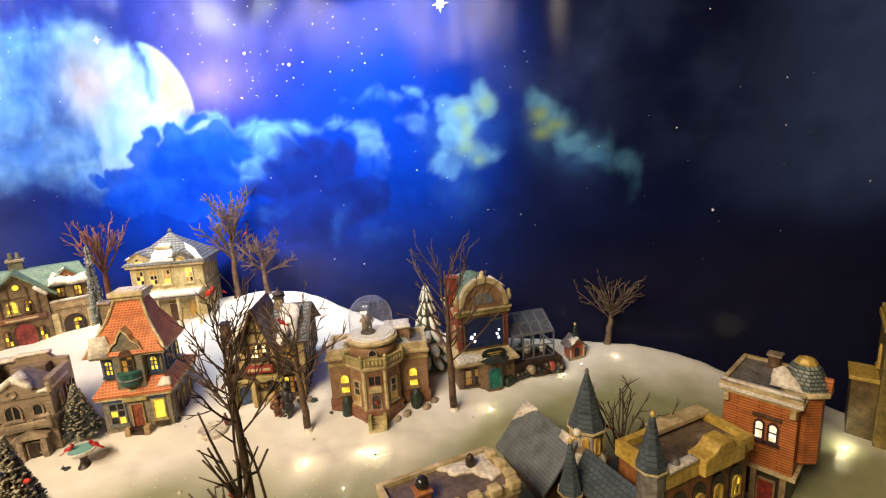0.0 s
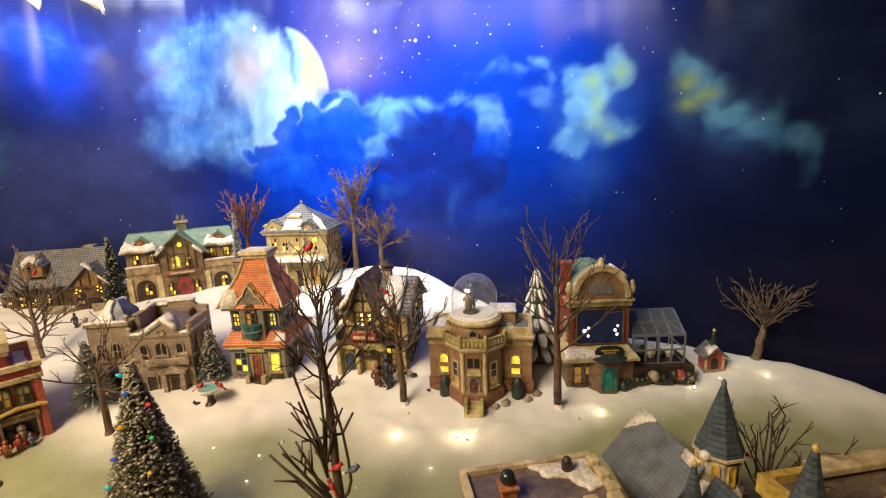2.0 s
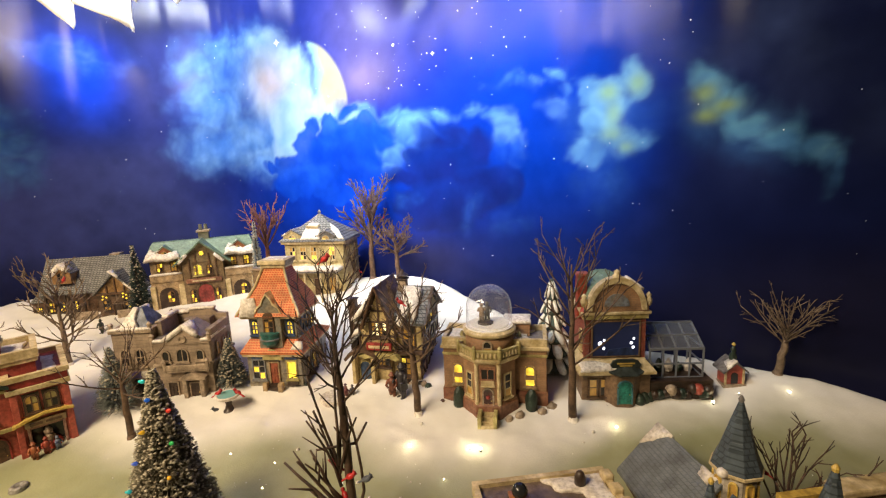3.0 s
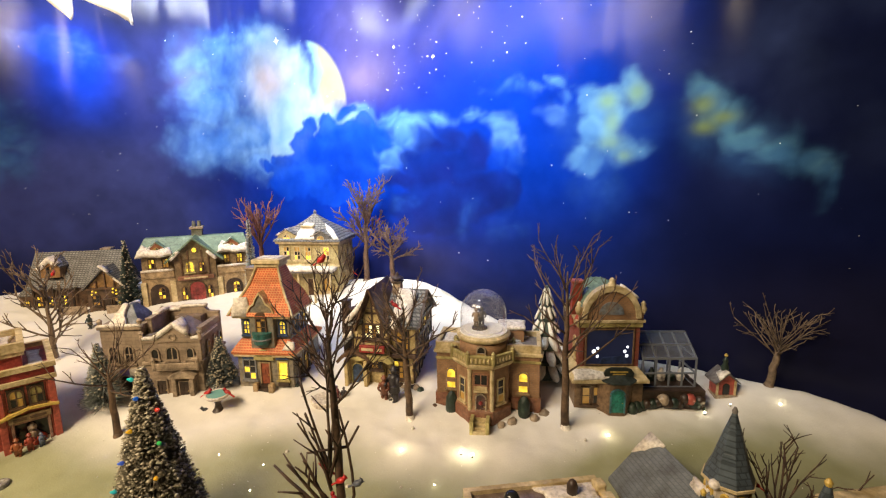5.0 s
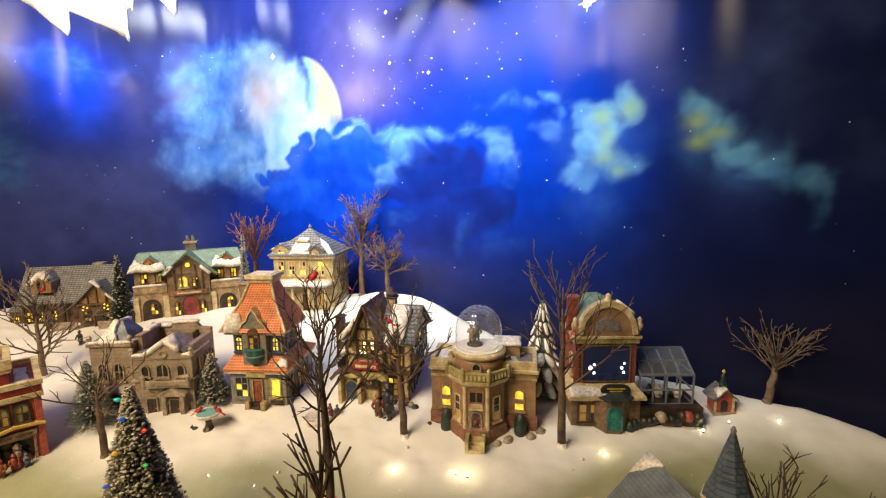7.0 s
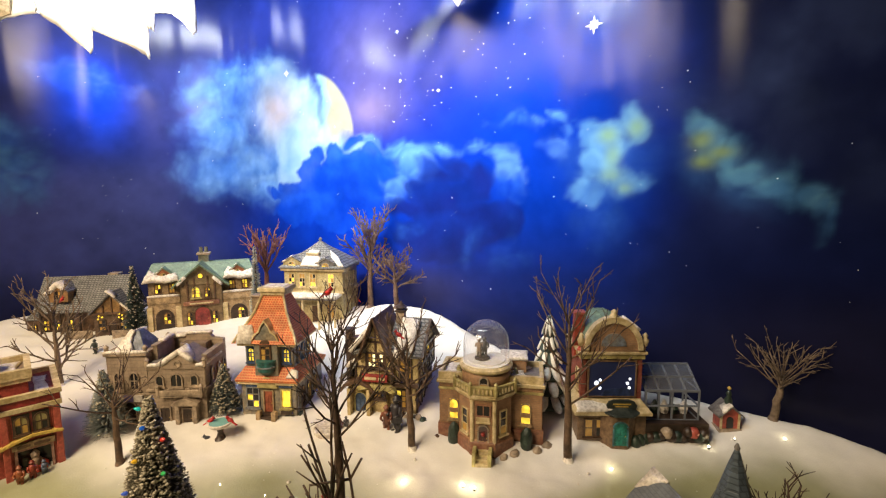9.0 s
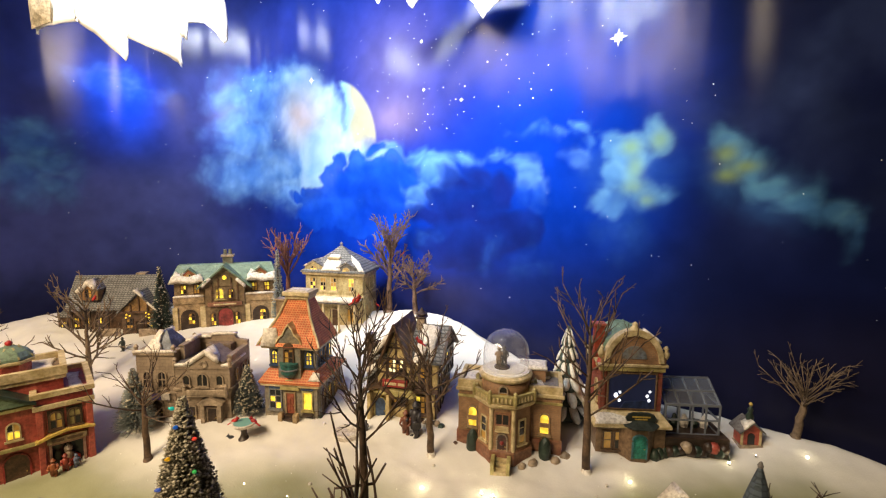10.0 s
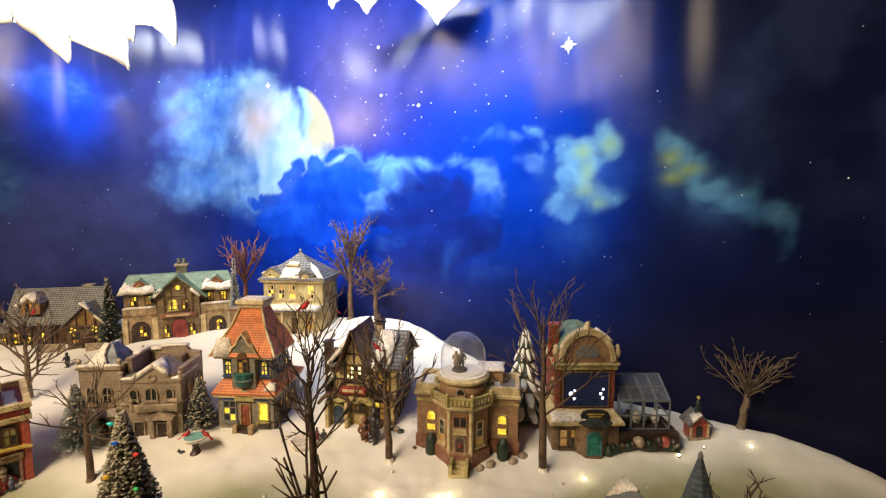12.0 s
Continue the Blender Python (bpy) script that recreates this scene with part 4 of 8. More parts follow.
for x in (-0.0305, 0.0305):
    part("lintel_panel", boxes((x - 0.0085, x + 0.0085, 0.0045, 0.0085, 0.1155, 0.1192)), BLUETRIM, h, bevel=0.0005)
part("crest", prism(bmesh.new(), arch_outline(0, 0.120, 0.019, 0.012, 8), -0.0058, -0.002), BROWN, h, bevel=0.0006)
part("foot_stone", boxes((0.040, 0.052, 0.002, 0.014, -0.014, 0.006)), DARKGREEN, h, bevel=0.002)
for y in (0.022, 0.048, 0.074, 0.098):
    part("side_pilaster", boxes((0.0478, 0.0502, y - 0.0125, y - 0.0105, -0.012, 0.056)), GREYBLUE, h)
part("flower_box", boxes((0.022, 0.040, -0.007, -0.0005, 0.006, 0.0125)), DARKBROWN, h, bevel=0.001)
snow_patch(h, (-0.046, 0.002, 0.1445), (0.026, 0, 0), (-0.002, -0.008, -0.018), [(-0.1, -0.4), (0.7, -0.5), (1, 0.3), (0.95, 1.1), (0.0, 1.1)], 0.007, 2)
snow_patch(h, (0.018, -0.005, 0.068), (0.034, 0, 0), (0, 0.011, 0.013), [(0.45, 0), (1, 0), (0.95, 0.8), (0.6, 0.9)], 0.0035, 3)
chimney(h, -0.040, 0.055, 0.12, 0.19, 0.014, paint("pale_chimney_glaze", (0.33, 0.25, 0.16)))

RUST = paint("rust_brick_wash", (0.27, 0.135, 0.075), wash=(0.2, 0.07, 0.04))
STUCCO = paint("brown_stucco", (0.20, 0.125, 0.07), wash=(0.13, 0.08, 0.045))
INKBLUE = plain("dark_blue_shop_glass", (0.025, 0.035, 0.11), 0.3)
# observatory with a couple dancing under a clear dome
h = house("observatory", "tan brick observatory with a clear dome and balcony, lit windows", -0.295, 0.599, 21.5, 0.935)
walls(h, TANBRICK, (-0.084, -0.030, 0, 0.07, -0.014, 0.094), (0.026, 0.082, 0, 0.07, -0.014, 0.094), (-0.03, 0.026, 0.012, 0.07, -0.012, 0.09))
for x0, x1 in ((-0.084, -0.03), (0.026, 0.082)):
    part("plinth", boxes((x0 - 0.002, x1 + 0.002, -0.0022, 0.07, -0.014, 0.024)), RUST, h)
    band(h, CREAM, x0, x1, 0, 0.07, 0.094, 0.0995, 0.004)
    hollow_parapet(h, CREAM, x0 - 0.001, x1 + 0.001, -0.001, 0.071, 0.0995, 0.112, 0.006)
    part("flat_roof", boxes((x0 + 0.005, x1 - 0.005, 0.005, 0.065, 0.0995, 0.1032)), GREYROOF, h)
    snow_patch(h, (x0 + 0.006, 0.006, 0.1035), (x1 - x0 - 0.012, 0, 0), (0, 0.058, 0), [(0, 0), (0.6, 0.1), (0.4, 0.5), (0.75, 0.95), (0, 0.95)], 0.003, int(x1 * 1000) + 90)
    band(h, OLIVE, x0, x1, 0, 0.07, 0.082, 0.0865, 0.0015)
for x in (-0.060, 0.056):
    window(h, x, 0.034, 0.013, 0.032, front(0), TAN, 1.0, True, 1, 2, True)
    part("window_panel", boxes((x - 0.0068, x + 0.0068, -0.0026, 0.0005, 0.0445, 0.0515)), TANBRICK, h)
    bm = bmesh.new()
    bmesh.ops.create_icosphere(bm, subdivisions=2, radius=1, matrix=Matrix.Translation((x + 0.002, -0.012, 0.010)) @ Matrix.Diagonal((0.0105, 0.009, 0.024, 1)))
    for v in bm.verts:
        v.co += v.co.normalized() * 0.0016 * noise.noise(v.co * 260)
    part("shrub", bm, DARKGREEN, h, "dark green clipped shrub")
TX, TY = -0.008, 0.004
part("tower", lathe(bmesh.new(), [(0.0475, -0.012), (0.0475, 0.018), (0.0445, 0.021), (0.0445, 0.086)], 8, TX, TY, radians(22.5)), TANBRICK, h, bevel=0.0008)
part("tower_plinth", lathe(bmesh.new(), [(0.0495, -0.013), (0.0495, 0.016), (0.047, 0.0185)], 8, TX, TY, radians(22.5)), RUST, h, bevel=0.0008)
part("balcony_floor", lathe(bmesh.new(), [(0.046, 0.084), (0.0515, 0.089), (0.0525, 0.0935), (0.046, 0.0945)], 8, TX, TY, radians(22.5)), CREAM, h, bevel=0.0008)
bm = bmesh.new()
lathe(bm, [(0.0495, 0.094), (0.0512, 0.0955), (0.0512, 0.104), (0.0525, 0.1055), (0.0525, 0.1085), (0.047, 0.1085), (0.047, 0.0955)], 8, TX, TY, radians(22.5))
rail = part("balustrade", bm, OLIVE, h, "olive-cream balustrade", bevel=0.0006)
for k in range(8):
    a = k * math.tau / 8 + radians(22.5)
    part("newel", lathe(bmesh.new(), [(0.003, 0.094), (0.0036, 0.1085), (0.0028, 0.1105), (0.0034, 0.1125), (0.0012, 0.1155)], 8, TX + 0.0512 * math.cos(a), TY + 0.0512 * math.sin(a)), OLIVE, rail)
    for j in range(1, 6):
        b = a + j * math.tau / 48
        rr = 0.0512 * math.cos(radians(22.5)) / math.cos((b - a) - radians(22.5)) + 0.0005
        part("baluster", lathe(bmesh.new(), [(0.0012, 0.0962), (0.0021, 0.0995), (0.0012, 0.1045)], 6, TX + rr * math.cos(b), TY + rr * math.sin(b)), CREAM, rail)
part("drum", lathe(bmesh.new(), [(0.0385, 0.094), (0.0385, 0.1235)], 28, TX, TY + 0.003), TANBRICK, h, smooth=True)
part("drum_cornice", lathe(bmesh.new(), [(0.038, 0.1215), (0.0415, 0.1235), (0.0428, 0.126), (0.0428, 0.129), (0.041, 0.1305), (0.0395, 0.1315), (0.036, 0.1317)], 36, TX, TY + 0.003), CREAM, h)
part("dome_floor", lathe(bmesh.new(), [(0.0378, 0.1312), (0.0378, 0.1332), (0.031, 0.1338), (0.030, 0.135), (0.0, 0.1352)], 32, TX, TY + 0.003), paint("dome_floor_white", (0.80, 0.76, 0.68), wash=(0.72, 0.66, 0.56), grit=(0.9, 0.88, 0.84)), h)
bm = bmesh.new()
lathe(bm, [(0.0368, 0.1325), (0.0368, 0.162)] + [(0.0368 * math.cos(radians(d)), 0.162 + 0.0368 * math.sin(radians(d))) for d in range(9, 90, 9)] + [(0.0015, 0.1988)], 32, TX, TY + 0.003)
bmesh.ops.delete(bm, geom=[f for f in bm.faces if len(f.verts) > 4 and f.calc_center_median().z < 0.15], context="FACES_ONLY")
dome = part("dome", bm, GLASS, h, "clear plastic dome", smooth=True)
dome.visible_shadow = False
window(h, TX, 0.098, 0.011, 0.020, front(TY + 0.003 - 0.0388), STONETRIM, 0.0, True, 1, 2, False)
window(h, TX, 0.060, 0.019, 0.016, front(TY - 0.0412), RUST, 0.0, False, 2, 1, False, DIM)
part("lintel", boxes((TX - 0.011, TX + 0.011, TY - 0.0445, TY - 0.040, 0.047, 0.0505), (TX - 0.010, TX + 0.010, TY - 0.0435, TY - 0.040, 0.0505, 0.058)), CREAM, h, bevel=0.0006)
door(h, TX, 0.010, 0.014, 0.034, front(TY - 0.0415), paint("wine_door_glaze", (0.09, 0.03, 0.025)), STONETRIM, True)
for sx in (-1, 1):
    m = Matrix.Translation((TX, TY, 0)) @ Matrix.Rotation(radians(45 * sx), 4, "Z") @ Matrix.Translation((0, -0.0411, 0))
    window(h, 0, 0.028, 0.011, 0.036, m, CREAM, 0.0, False, 1, 3, True, OLIVE, seed=sx)
    a = radians(-90 + 22.5 * sx)
    part("pilaster", lathe(bmesh.new(), [(0.0032, -0.01), (0.0032, 0.08), (0.0042, 0.085)], 8, TX + 0.0452 * math.cos(a), TY + 0.0452 * math.sin(a)), CREAM, h)
    part("stair_wall", boxes((TX + sx * 0.012 - 0.003, TX + sx * 0.012 + 0.003, TY - 0.068, TY - 0.042, -0.014, 0.012)), OLIVE, h, bevel=0.0012)
for k in range(4):
    part("step", boxes((TX - 0.0095, TX + 0.0095, TY - 0.068 + 0.0065 * k, TY - 0.042, -0.014, -0.004 + 0.0038 * k)), CREAM, h)
bm = bmesh.new()
bmesh.ops.create_icosphere(bm, subdivisions=2, radius=0.0034, matrix=Matrix.Translation((TX, TY - 0.0435, 0.030)))
part("wreath", bm, REDDOOR, h, "red wreath on the door", smooth=True)
for x, y, r in ((-0.088, -0.006, 0.009), (0.090, 0.0, 0.010), (0.040, -0.030, 0.008), (0.024, -0.040, 0.006), (0.074, -0.016, 0.008)):
    bm = bmesh.new()
    bmesh.ops.create_icosphere(bm, subdivisions=2, radius=r, matrix=Matrix.Translation((x, y, -0.004)))
    for v in bm.verts:
        v.co += Vector((1, 1, 0.7)) * 0.003 * noise.noise(v.co * 220)
    part("base_stone", bm, (STONETRIM, DARKGREEN, BROWN)[int(r * 3000) % 3], h, smooth=True)
part("rear_block", boxes((0.014, 0.056, 0.038, 0.075, 0.09, 0.124)), TANBRICK, h)
snow_patch(h, (0.012, 0.036, 0.1245), (0.046, 0, 0), (0, 0.041, 0), [(0, 0), (1, 0), (1, 1), (0, 1)], 0.005, 12)


def figure(name, label, x, y, z, height, mat, turn=0.0, arms=1, cat="figurine"):
    """A plain painted statuette: robe or legs, torso, arms and head in one mesh."""
    k = height / 0.1
    bm = bmesh.new()

    def limb(p, q, r0, r1):
        p, q = Vector(p) * k, Vector(q) * k
        bmesh.ops.create_cone(bm, cap_ends=True, segments=8, radius1=r0 * k, radius2=r1 * k, depth=(q - p).length, matrix=Matrix.Translation((p + q) / 2) @ (q - p).to_track_quat("Z", "Y").to_matrix().to_4x4())

    for s in (-1, 1):
        limb((0.008 * s, -0.006 * s, 0), (0.007 * s, 0, 0.042), 0.0062, 0.0072)
        limb((0.014 * s, 0, 0.075), (0.022 * s, -0.008 * arms, 0.054), 0.0058, 0.0048)
        limb((0.022 * s, -0.008 * arms, 0.054), (0.012 * s, -0.024 * arms, 0.052), 0.0048, 0.004)
        bmesh.ops.create_icosphere(bm, subdivisions=1, radius=0.0055 * k, matrix=Matrix.Translation((0.008 * s * k, -0.008 * k, 0.003 * k)) @ Matrix.Diagonal((1, 1.6, 0.7, 1)))
    lathe(bm, [(0.0165 * k, 0.028 * k), (0.0135 * k, 0.048 * k), (0.0155 * k, 0.066 * k), (0.0135 * k, 0.077 * k), (0.005 * k, 0.083 * k)], 12)
    bmesh.ops.create_icosphere(bm, subdivisions=2, radius=0.0088 * k, matrix=Matrix.Translation((0, -0.002 * k, 0.090 * k)))
    lathe(bm, [(0.0125 * k, 0.0935 * k), (0.0125 * k, 0.095 * k), (0.008 * k, 0.096 * k), (0.007 * k, 0.104 * k), (0.003 * k, 0.106 * k)], 10)
    ob = finish(bm, name, mat, smooth=True)
    ob.matrix_basis = pose(x, y, z, 0, 0, turn)
    return tagged(ob, label, cat)


part("dance_floor", lathe(bmesh.new(), [(0.0125, 0.1350), (0.0125, 0.1375), (0.011, 0.1384), (0.0, 0.1384)], 18, TX - 0.006, TY + 0.002), DARKBROWN, h)
_c = h.matrix_basis @ Vector((TX, TY + 0.003, 0.1352))
figure("dancing_figurine", "small painted dancer statuette under the clear dome", _c.x - 0.004, _c.y + 0.002, _c.z + 0.003, 0.028, paint("grey_suit_paint", (0.12, 0.11, 0.11)), 40)
figure("dancing_figurine", "small pale dancer statuette under the clear dome", _c.x - 0.010, _c.y - 0.004, _c.z + 0.003, 0.027, paint("tan_dress_paint", (0.42, 0.3, 0.2)), 200)

SIGNDARK = paint("dark_sign_glaze", (0.035, 0.045, 0.04))
# shop with a barrel roof, and its glasshouse
h = house("barrel_roof_shop", "red brick shop with pale green barrel roof and teal door", -0.1407, 0.6994, 30, 0.925)
walls(h, STUCCO, (-0.058, 0.052, -0.012, 0.06, -0.012, 0.064))
walls(h, REDBRICK, (-0.049, 0.045, 0.004, 0.085, 0.064, 0.148))
part("bay", lathe(bmesh.new(), [(0.034, -0.012), (0.034, 0.062)], 8, 0.006, 0.004, radians(22.5)), STUCCO, h, bevel=0.001)
bm = bmesh.new()
loft(bm, [rect(-0.065, 0.058, -0.022, 0.066, 0.062), rect(-0.065, 0.058, -0.022, 0.066, 0.067), rect(-0.05, 0.046, 0.002, 0.06, 0.083)])
part("skirt_roof", bm, CREAM, h, bevel=0.0008)
snow_patch(h, (-0.062, -0.020, 0.0675), (0.075, 0, 0), (0, 0.020, 0.013), [(0, 0), (0.9, 0.05), (0.7, 0.6), (0.3, 0.9), (0, 0.9)], 0.004, 4)
part("porch_roof", lathe(bmesh.new(), [(0.036, 0.0655), (0.036, 0.068), (0.014, 0.077)], 8, 0.010, -0.002, radians(22.5)), SIGNDARK, h, bevel=0.0006)
pane = part("display_window", boxes((-0.038, 0.036, 0.0005, 0.0045, 0.088, 0.142)), INKBLUE, h, "wide dark blue display window")
part("window_frame", boxes((-0.040, -0.038, -0.0008, 0.005, 0.086, 0.144), (0.036, 0.038, -0.0008, 0.005, 0.086, 0.144), (-0.038, 0.036, -0.0008, 0.005, 0.142, 0.144), (-0.038, 0.036, -0.0008, 0.005, 0.086, 0.088)), STUCCO, pane)
part("window_seat", prism(bmesh.new(), [(-0.018, 0.0885), (0.030, 0.0885), (0.028, 0.097), (0.022, 0.101), (0.006, 0.100), (-0.012, 0.0985)], -0.0006, 0.002), paint("deep_blue_glaze", (0.03, 0.05, 0.14)), pane)
for x, z, r in ((-0.026, 0.108, 0.0036), (-0.0195, 0.113, 0.0022), (-0.020, 0.1, 0.0025), (0.024, 0.108, 0.0027), (0.028, 0.115, 0.0022), (0.027, 0.101, 0.0025)):
    bm = bmesh.new()
    bmesh.ops.create_icosphere(bm, subdivisions=2, radius=r, matrix=Matrix.Translation((x, 0.0005, z)) @ Matrix.Diagonal((1, 0.4, 1, 1)))
    part("window_light", bm, LITWHITE, h, smooth=True)
for x in (-0.051, 0.039):
    part("quoin", boxes((x, x + 0.008, 0.002, 0.008, 0.066, 0.148)), REDBRICK, h)
band(h, OLIVE, -0.05, 0.046, 0.002, 0.086, 0.146, 0.153, 0.004)
band(h, CREAM, -0.05, 0.046, 0.002, 0.086, 0.153, 0.157, 0.007)
half = [(0.0 - 0.002 + 0.047 * math.cos(math.pi * i / 18), 0.157 + 0.047 * math.sin(math.pi * i / 18)) for i in range(19)]
part("roof", prism(bmesh.new(), half, 0.004, 0.088), GREENROOF, h, "pale green barrel roof", smooth=False)
for k in range(1, 9):
    a = math.pi * k / 9
    part("roof_seam", boxes((-0.0007, 0.0007, 0.012, 0.088, 0.0468, 0.0482), m=Matrix.Translation((-0.002, 0, 0.157)) @ Matrix.Rotation(math.pi / 2 - a, 4, "Y")), GREENROOF, h)
ped = [(-0.053, 0.157), (0.049, 0.157), (0.049, 0.166), (0.045, 0.170)] + [(-0.002 + 0.045 * math.cos(a), 0.160 + 0.05 * math.sin(a)) for a in [math.pi * i / 14 for i in range(1, 14)]] + [(-0.049, 0.170), (-0.053, 0.166)]
part("pediment", prism(bmesh.new(), ped, -0.004, 0.006), TANBRICK, h, bevel=0.0008)
arc_o = [(-0.002 + 0.047 * math.cos(a), 0.160 + 0.052 * math.sin(a)) for a in [math.pi * i / 14 for i in range(15)]]
arc_i = [(-0.002 + 0.039 * math.cos(a), 0.160 + 0.042 * math.sin(a)) for a in [math.pi * i / 14 for i in range(15)]]
part("pediment_moulding", prism(bmesh.new(), arc_o + arc_i[::-1], -0.008, 0.007), CREAM, h, bevel=0.0008)
part("fan_light", prism(bmesh.new(), [(-0.002 + 0.02 * math.cos(math.pi * i / 10), 0.166 + 0.02 * math.sin(math.pi * i / 10)) for i in range(11)], -0.0055, 0), GREYBLUE, h)
for x in (-0.053, 0.049):
    part("urn", lathe(bmesh.new(), [(0.003, 0.165), (0.005, 0.17), (0.006, 0.175), (0.003, 0.179), (0.0045, 0.182), (0.001, 0.186)], 10, x, 0.0), CREAM, h, smooth=True)
part("finial", lathe(bmesh.new(), [(0.008, 0.208), (0.007, 0.213), (0.004, 0.216), (0.005, 0.219), (0.001, 0.222)], 10, -0.002, 0.0), CREAM, h, smooth=True)
snow_patch(h, (0.012, -0.007, 0.2105), (0.026, 0, -0.019), (0, 0.012, 0), [(0, 0), (1, 0), (1, 1), (0, 1)], 0.003, 8)
chimney(h, -0.049, 0.034, 0.14, 0.208, 0.016, paint("red_chimney_glaze", (0.36, 0.06, 0.03)), paint("red_cap_glaze", (0.4, 0.1, 0.06)), 0)
part("urn", lathe(bmesh.new(), [(0.006, 0.150), (0.008, 0.156), (0.005, 0.163)], 10, -0.050, 0.006), paint("red_urn_glaze", (0.42, 0.06, 0.03)), h, smooth=True)
door(h, 0.006, 0.002, 0.020, 0.050, front(-0.0275), paint("teal_door_glaze", (0.02, 0.2, 0.16)), paint("blue_door_frame", (0.06, 0.2, 0.24)), True)
part("sign", prism(bmesh.new(), [(-0.012, 0.073), (0.032, 0.073), (0.034, 0.079), (0.030, 0.086), (0.022, 0.089), (-0.002, 0.089), (-0.010, 0.086), (-0.014, 0.079)], -0.018, -0.0145), SIGNDARK, h, "dark green sign with gold bars")
part("sign_bar", boxes((-0.004, 0.024, -0.0187, -0.0178, 0.0805, 0.083), (0.0, 0.020, -0.0187, -0.0178, 0.0765, 0.0782)), GOLD, h)
for x in (-0.040, -0.022):
    window(h, x, 0.012, 0.011, 0.036, front(-0.012), BROWN, 0.0, False, 1, 2, True)
window(h, 0.030, 0.092, 0.012, 0.03, left_side(-0.049) @ Matrix.Translation((-0.06, 0, 0)), CREAM, 0.0, True, 2, 2)
for a in (0, 45, 90):
    part("bush", lathe(bmesh.new(), [(0.001, -0.01), (0.008, -0.004), (0.009, 0.006), (0.004, 0.016), (0.0005, 0.018)], 9, 0.034 + a * 0.0002, -0.018 + a * 0.0001), DARKGREEN, h, smooth=True)
stretch(h, [(-0.02, -0.02), (0.0, 0.0), (0.062, 0.048), (0.088, 0.072), (0.142, 0.130), (0.157, 0.148), (0.212, 0.206), (0.23, 0.226)])
# glasshouse beside it
g = house("glasshouse", "small grey-framed glasshouse on a dark stone planter", -0.1407, 0.6994, 30, 0.925)
X0, X1, Y0, Y1 = 0.056, 0.142, 0.004, 0.062
part("planter", boxes((X0 - 0.004, X1 + 0.012, Y0 - 0.014, Y1, -0.014, 0.030)), DARKBROWN, g, "dark stone planter", bevel=0.002)
rngb = random.Random(4)
for k in range(11):
    bm = bmesh.new()
    bmesh.ops.create_icosphere(bm, subdivisions=2, radius=0.0075 + 0.003 * rngb.random(), matrix=Matrix.Translation((X0 + 0.004 + k * 0.0085, Y0 - 0.015, 0.006 + rngb.random() * 0.012)))
    for v in bm.verts:
        v.co += Vector((1, 1, 1)) * 0.002 * noise.noise(v.co * 300)
    part("bush", bm, (DARKBROWN, DARKGREEN, REDWALL, STONETRIM)[(0, 1, 0, 3, 0, 1, 0, 0, 2, 1, 0)[k]], g, smooth=True)
for i in range(5):
    x = X0 + (X1 - X0) * i / 4
    for y in (Y0, Y1 - 0.004):
        part("post", boxes((x - 0.0012, x + 0.0012, y - 0.0012, y + 0.0012, 0.028, 0.080)), METAL, g)
    p, q = Vector((x, Y0, 0.079)), Vector((x, Y1 - 0.012, 0.108))
    part("rafter", boxes((-0.0013, 0.0013, -0.0013, 0.0013, 0, (q - p).length), m=Matrix.Translation(p) @ (q - p).to_track_quat("Z", "Y").to_matrix().to_4x4()), METAL, g)
for z in (0.030, 0.054, 0.079):
    part("rail", boxes((X0, X1, Y0 - 0.0015, Y0 + 0.0008, z - 0.0012, z + 0.0012)), METAL, g)
    part("rail", boxes((X1 - 0.0008, X1 + 0.0015, Y0, Y1, z - 0.0012, z + 0.0012)), METAL, g)
for k in (0.0, 0.5, 1.0):
    part("purlin", boxes((X0, X1, -0.0014, 0.0014, -0.0014, 0.0014), m=Matrix.Translation((0, Y0 + (Y1 - 0.012 - Y0) * k, 0.079 + 0.029 * k + 0.001))), METAL, g)
for i in range(4):
    xa, xb = X0 + (X1 - X0) * i / 4 + 0.0012, X0 + (X1 - X0) * (i + 1) / 4 - 0.0012
    for k in (0.02, 0.52):
        bm = bmesh.new()
        a, b = k, k + 0.46
        ya, yb, za, zb = Y0 + (Y1 - 0.012 - Y0) * a, Y0 + (Y1 - 0.012 - Y0) * b, 0.079 + 0.029 * a, 0.079 + 0.029 * b
        vs = [bm.verts.new(c) for c in ((xa, ya, za), (xb, ya, za), (xb, yb, zb), (xa, yb, zb))]
        up = [bm.verts.new(v.co + Vector((0, -0.0004, 0.0008))) for v in vs]
        bm.faces.new(vs), bm.faces.new(up)
        for j in range(4):
            bm.faces.new((vs[j], vs[(j + 1) % 4], up[(j + 1) % 4], up[j]))
        part("pane", bm, FROST, g).visible_shadow = False
for k in range(5):
    part("seedling", lathe(bmesh.new(), [(0.006, 0.03), (0.008, 0.038), (0.002, 0.044 + 0.01 * rngb.random())], 7, X0 + 0.01 + 0.016 * k, 0.03), DARKGREEN if k % 2 else SNOWCAP, g)

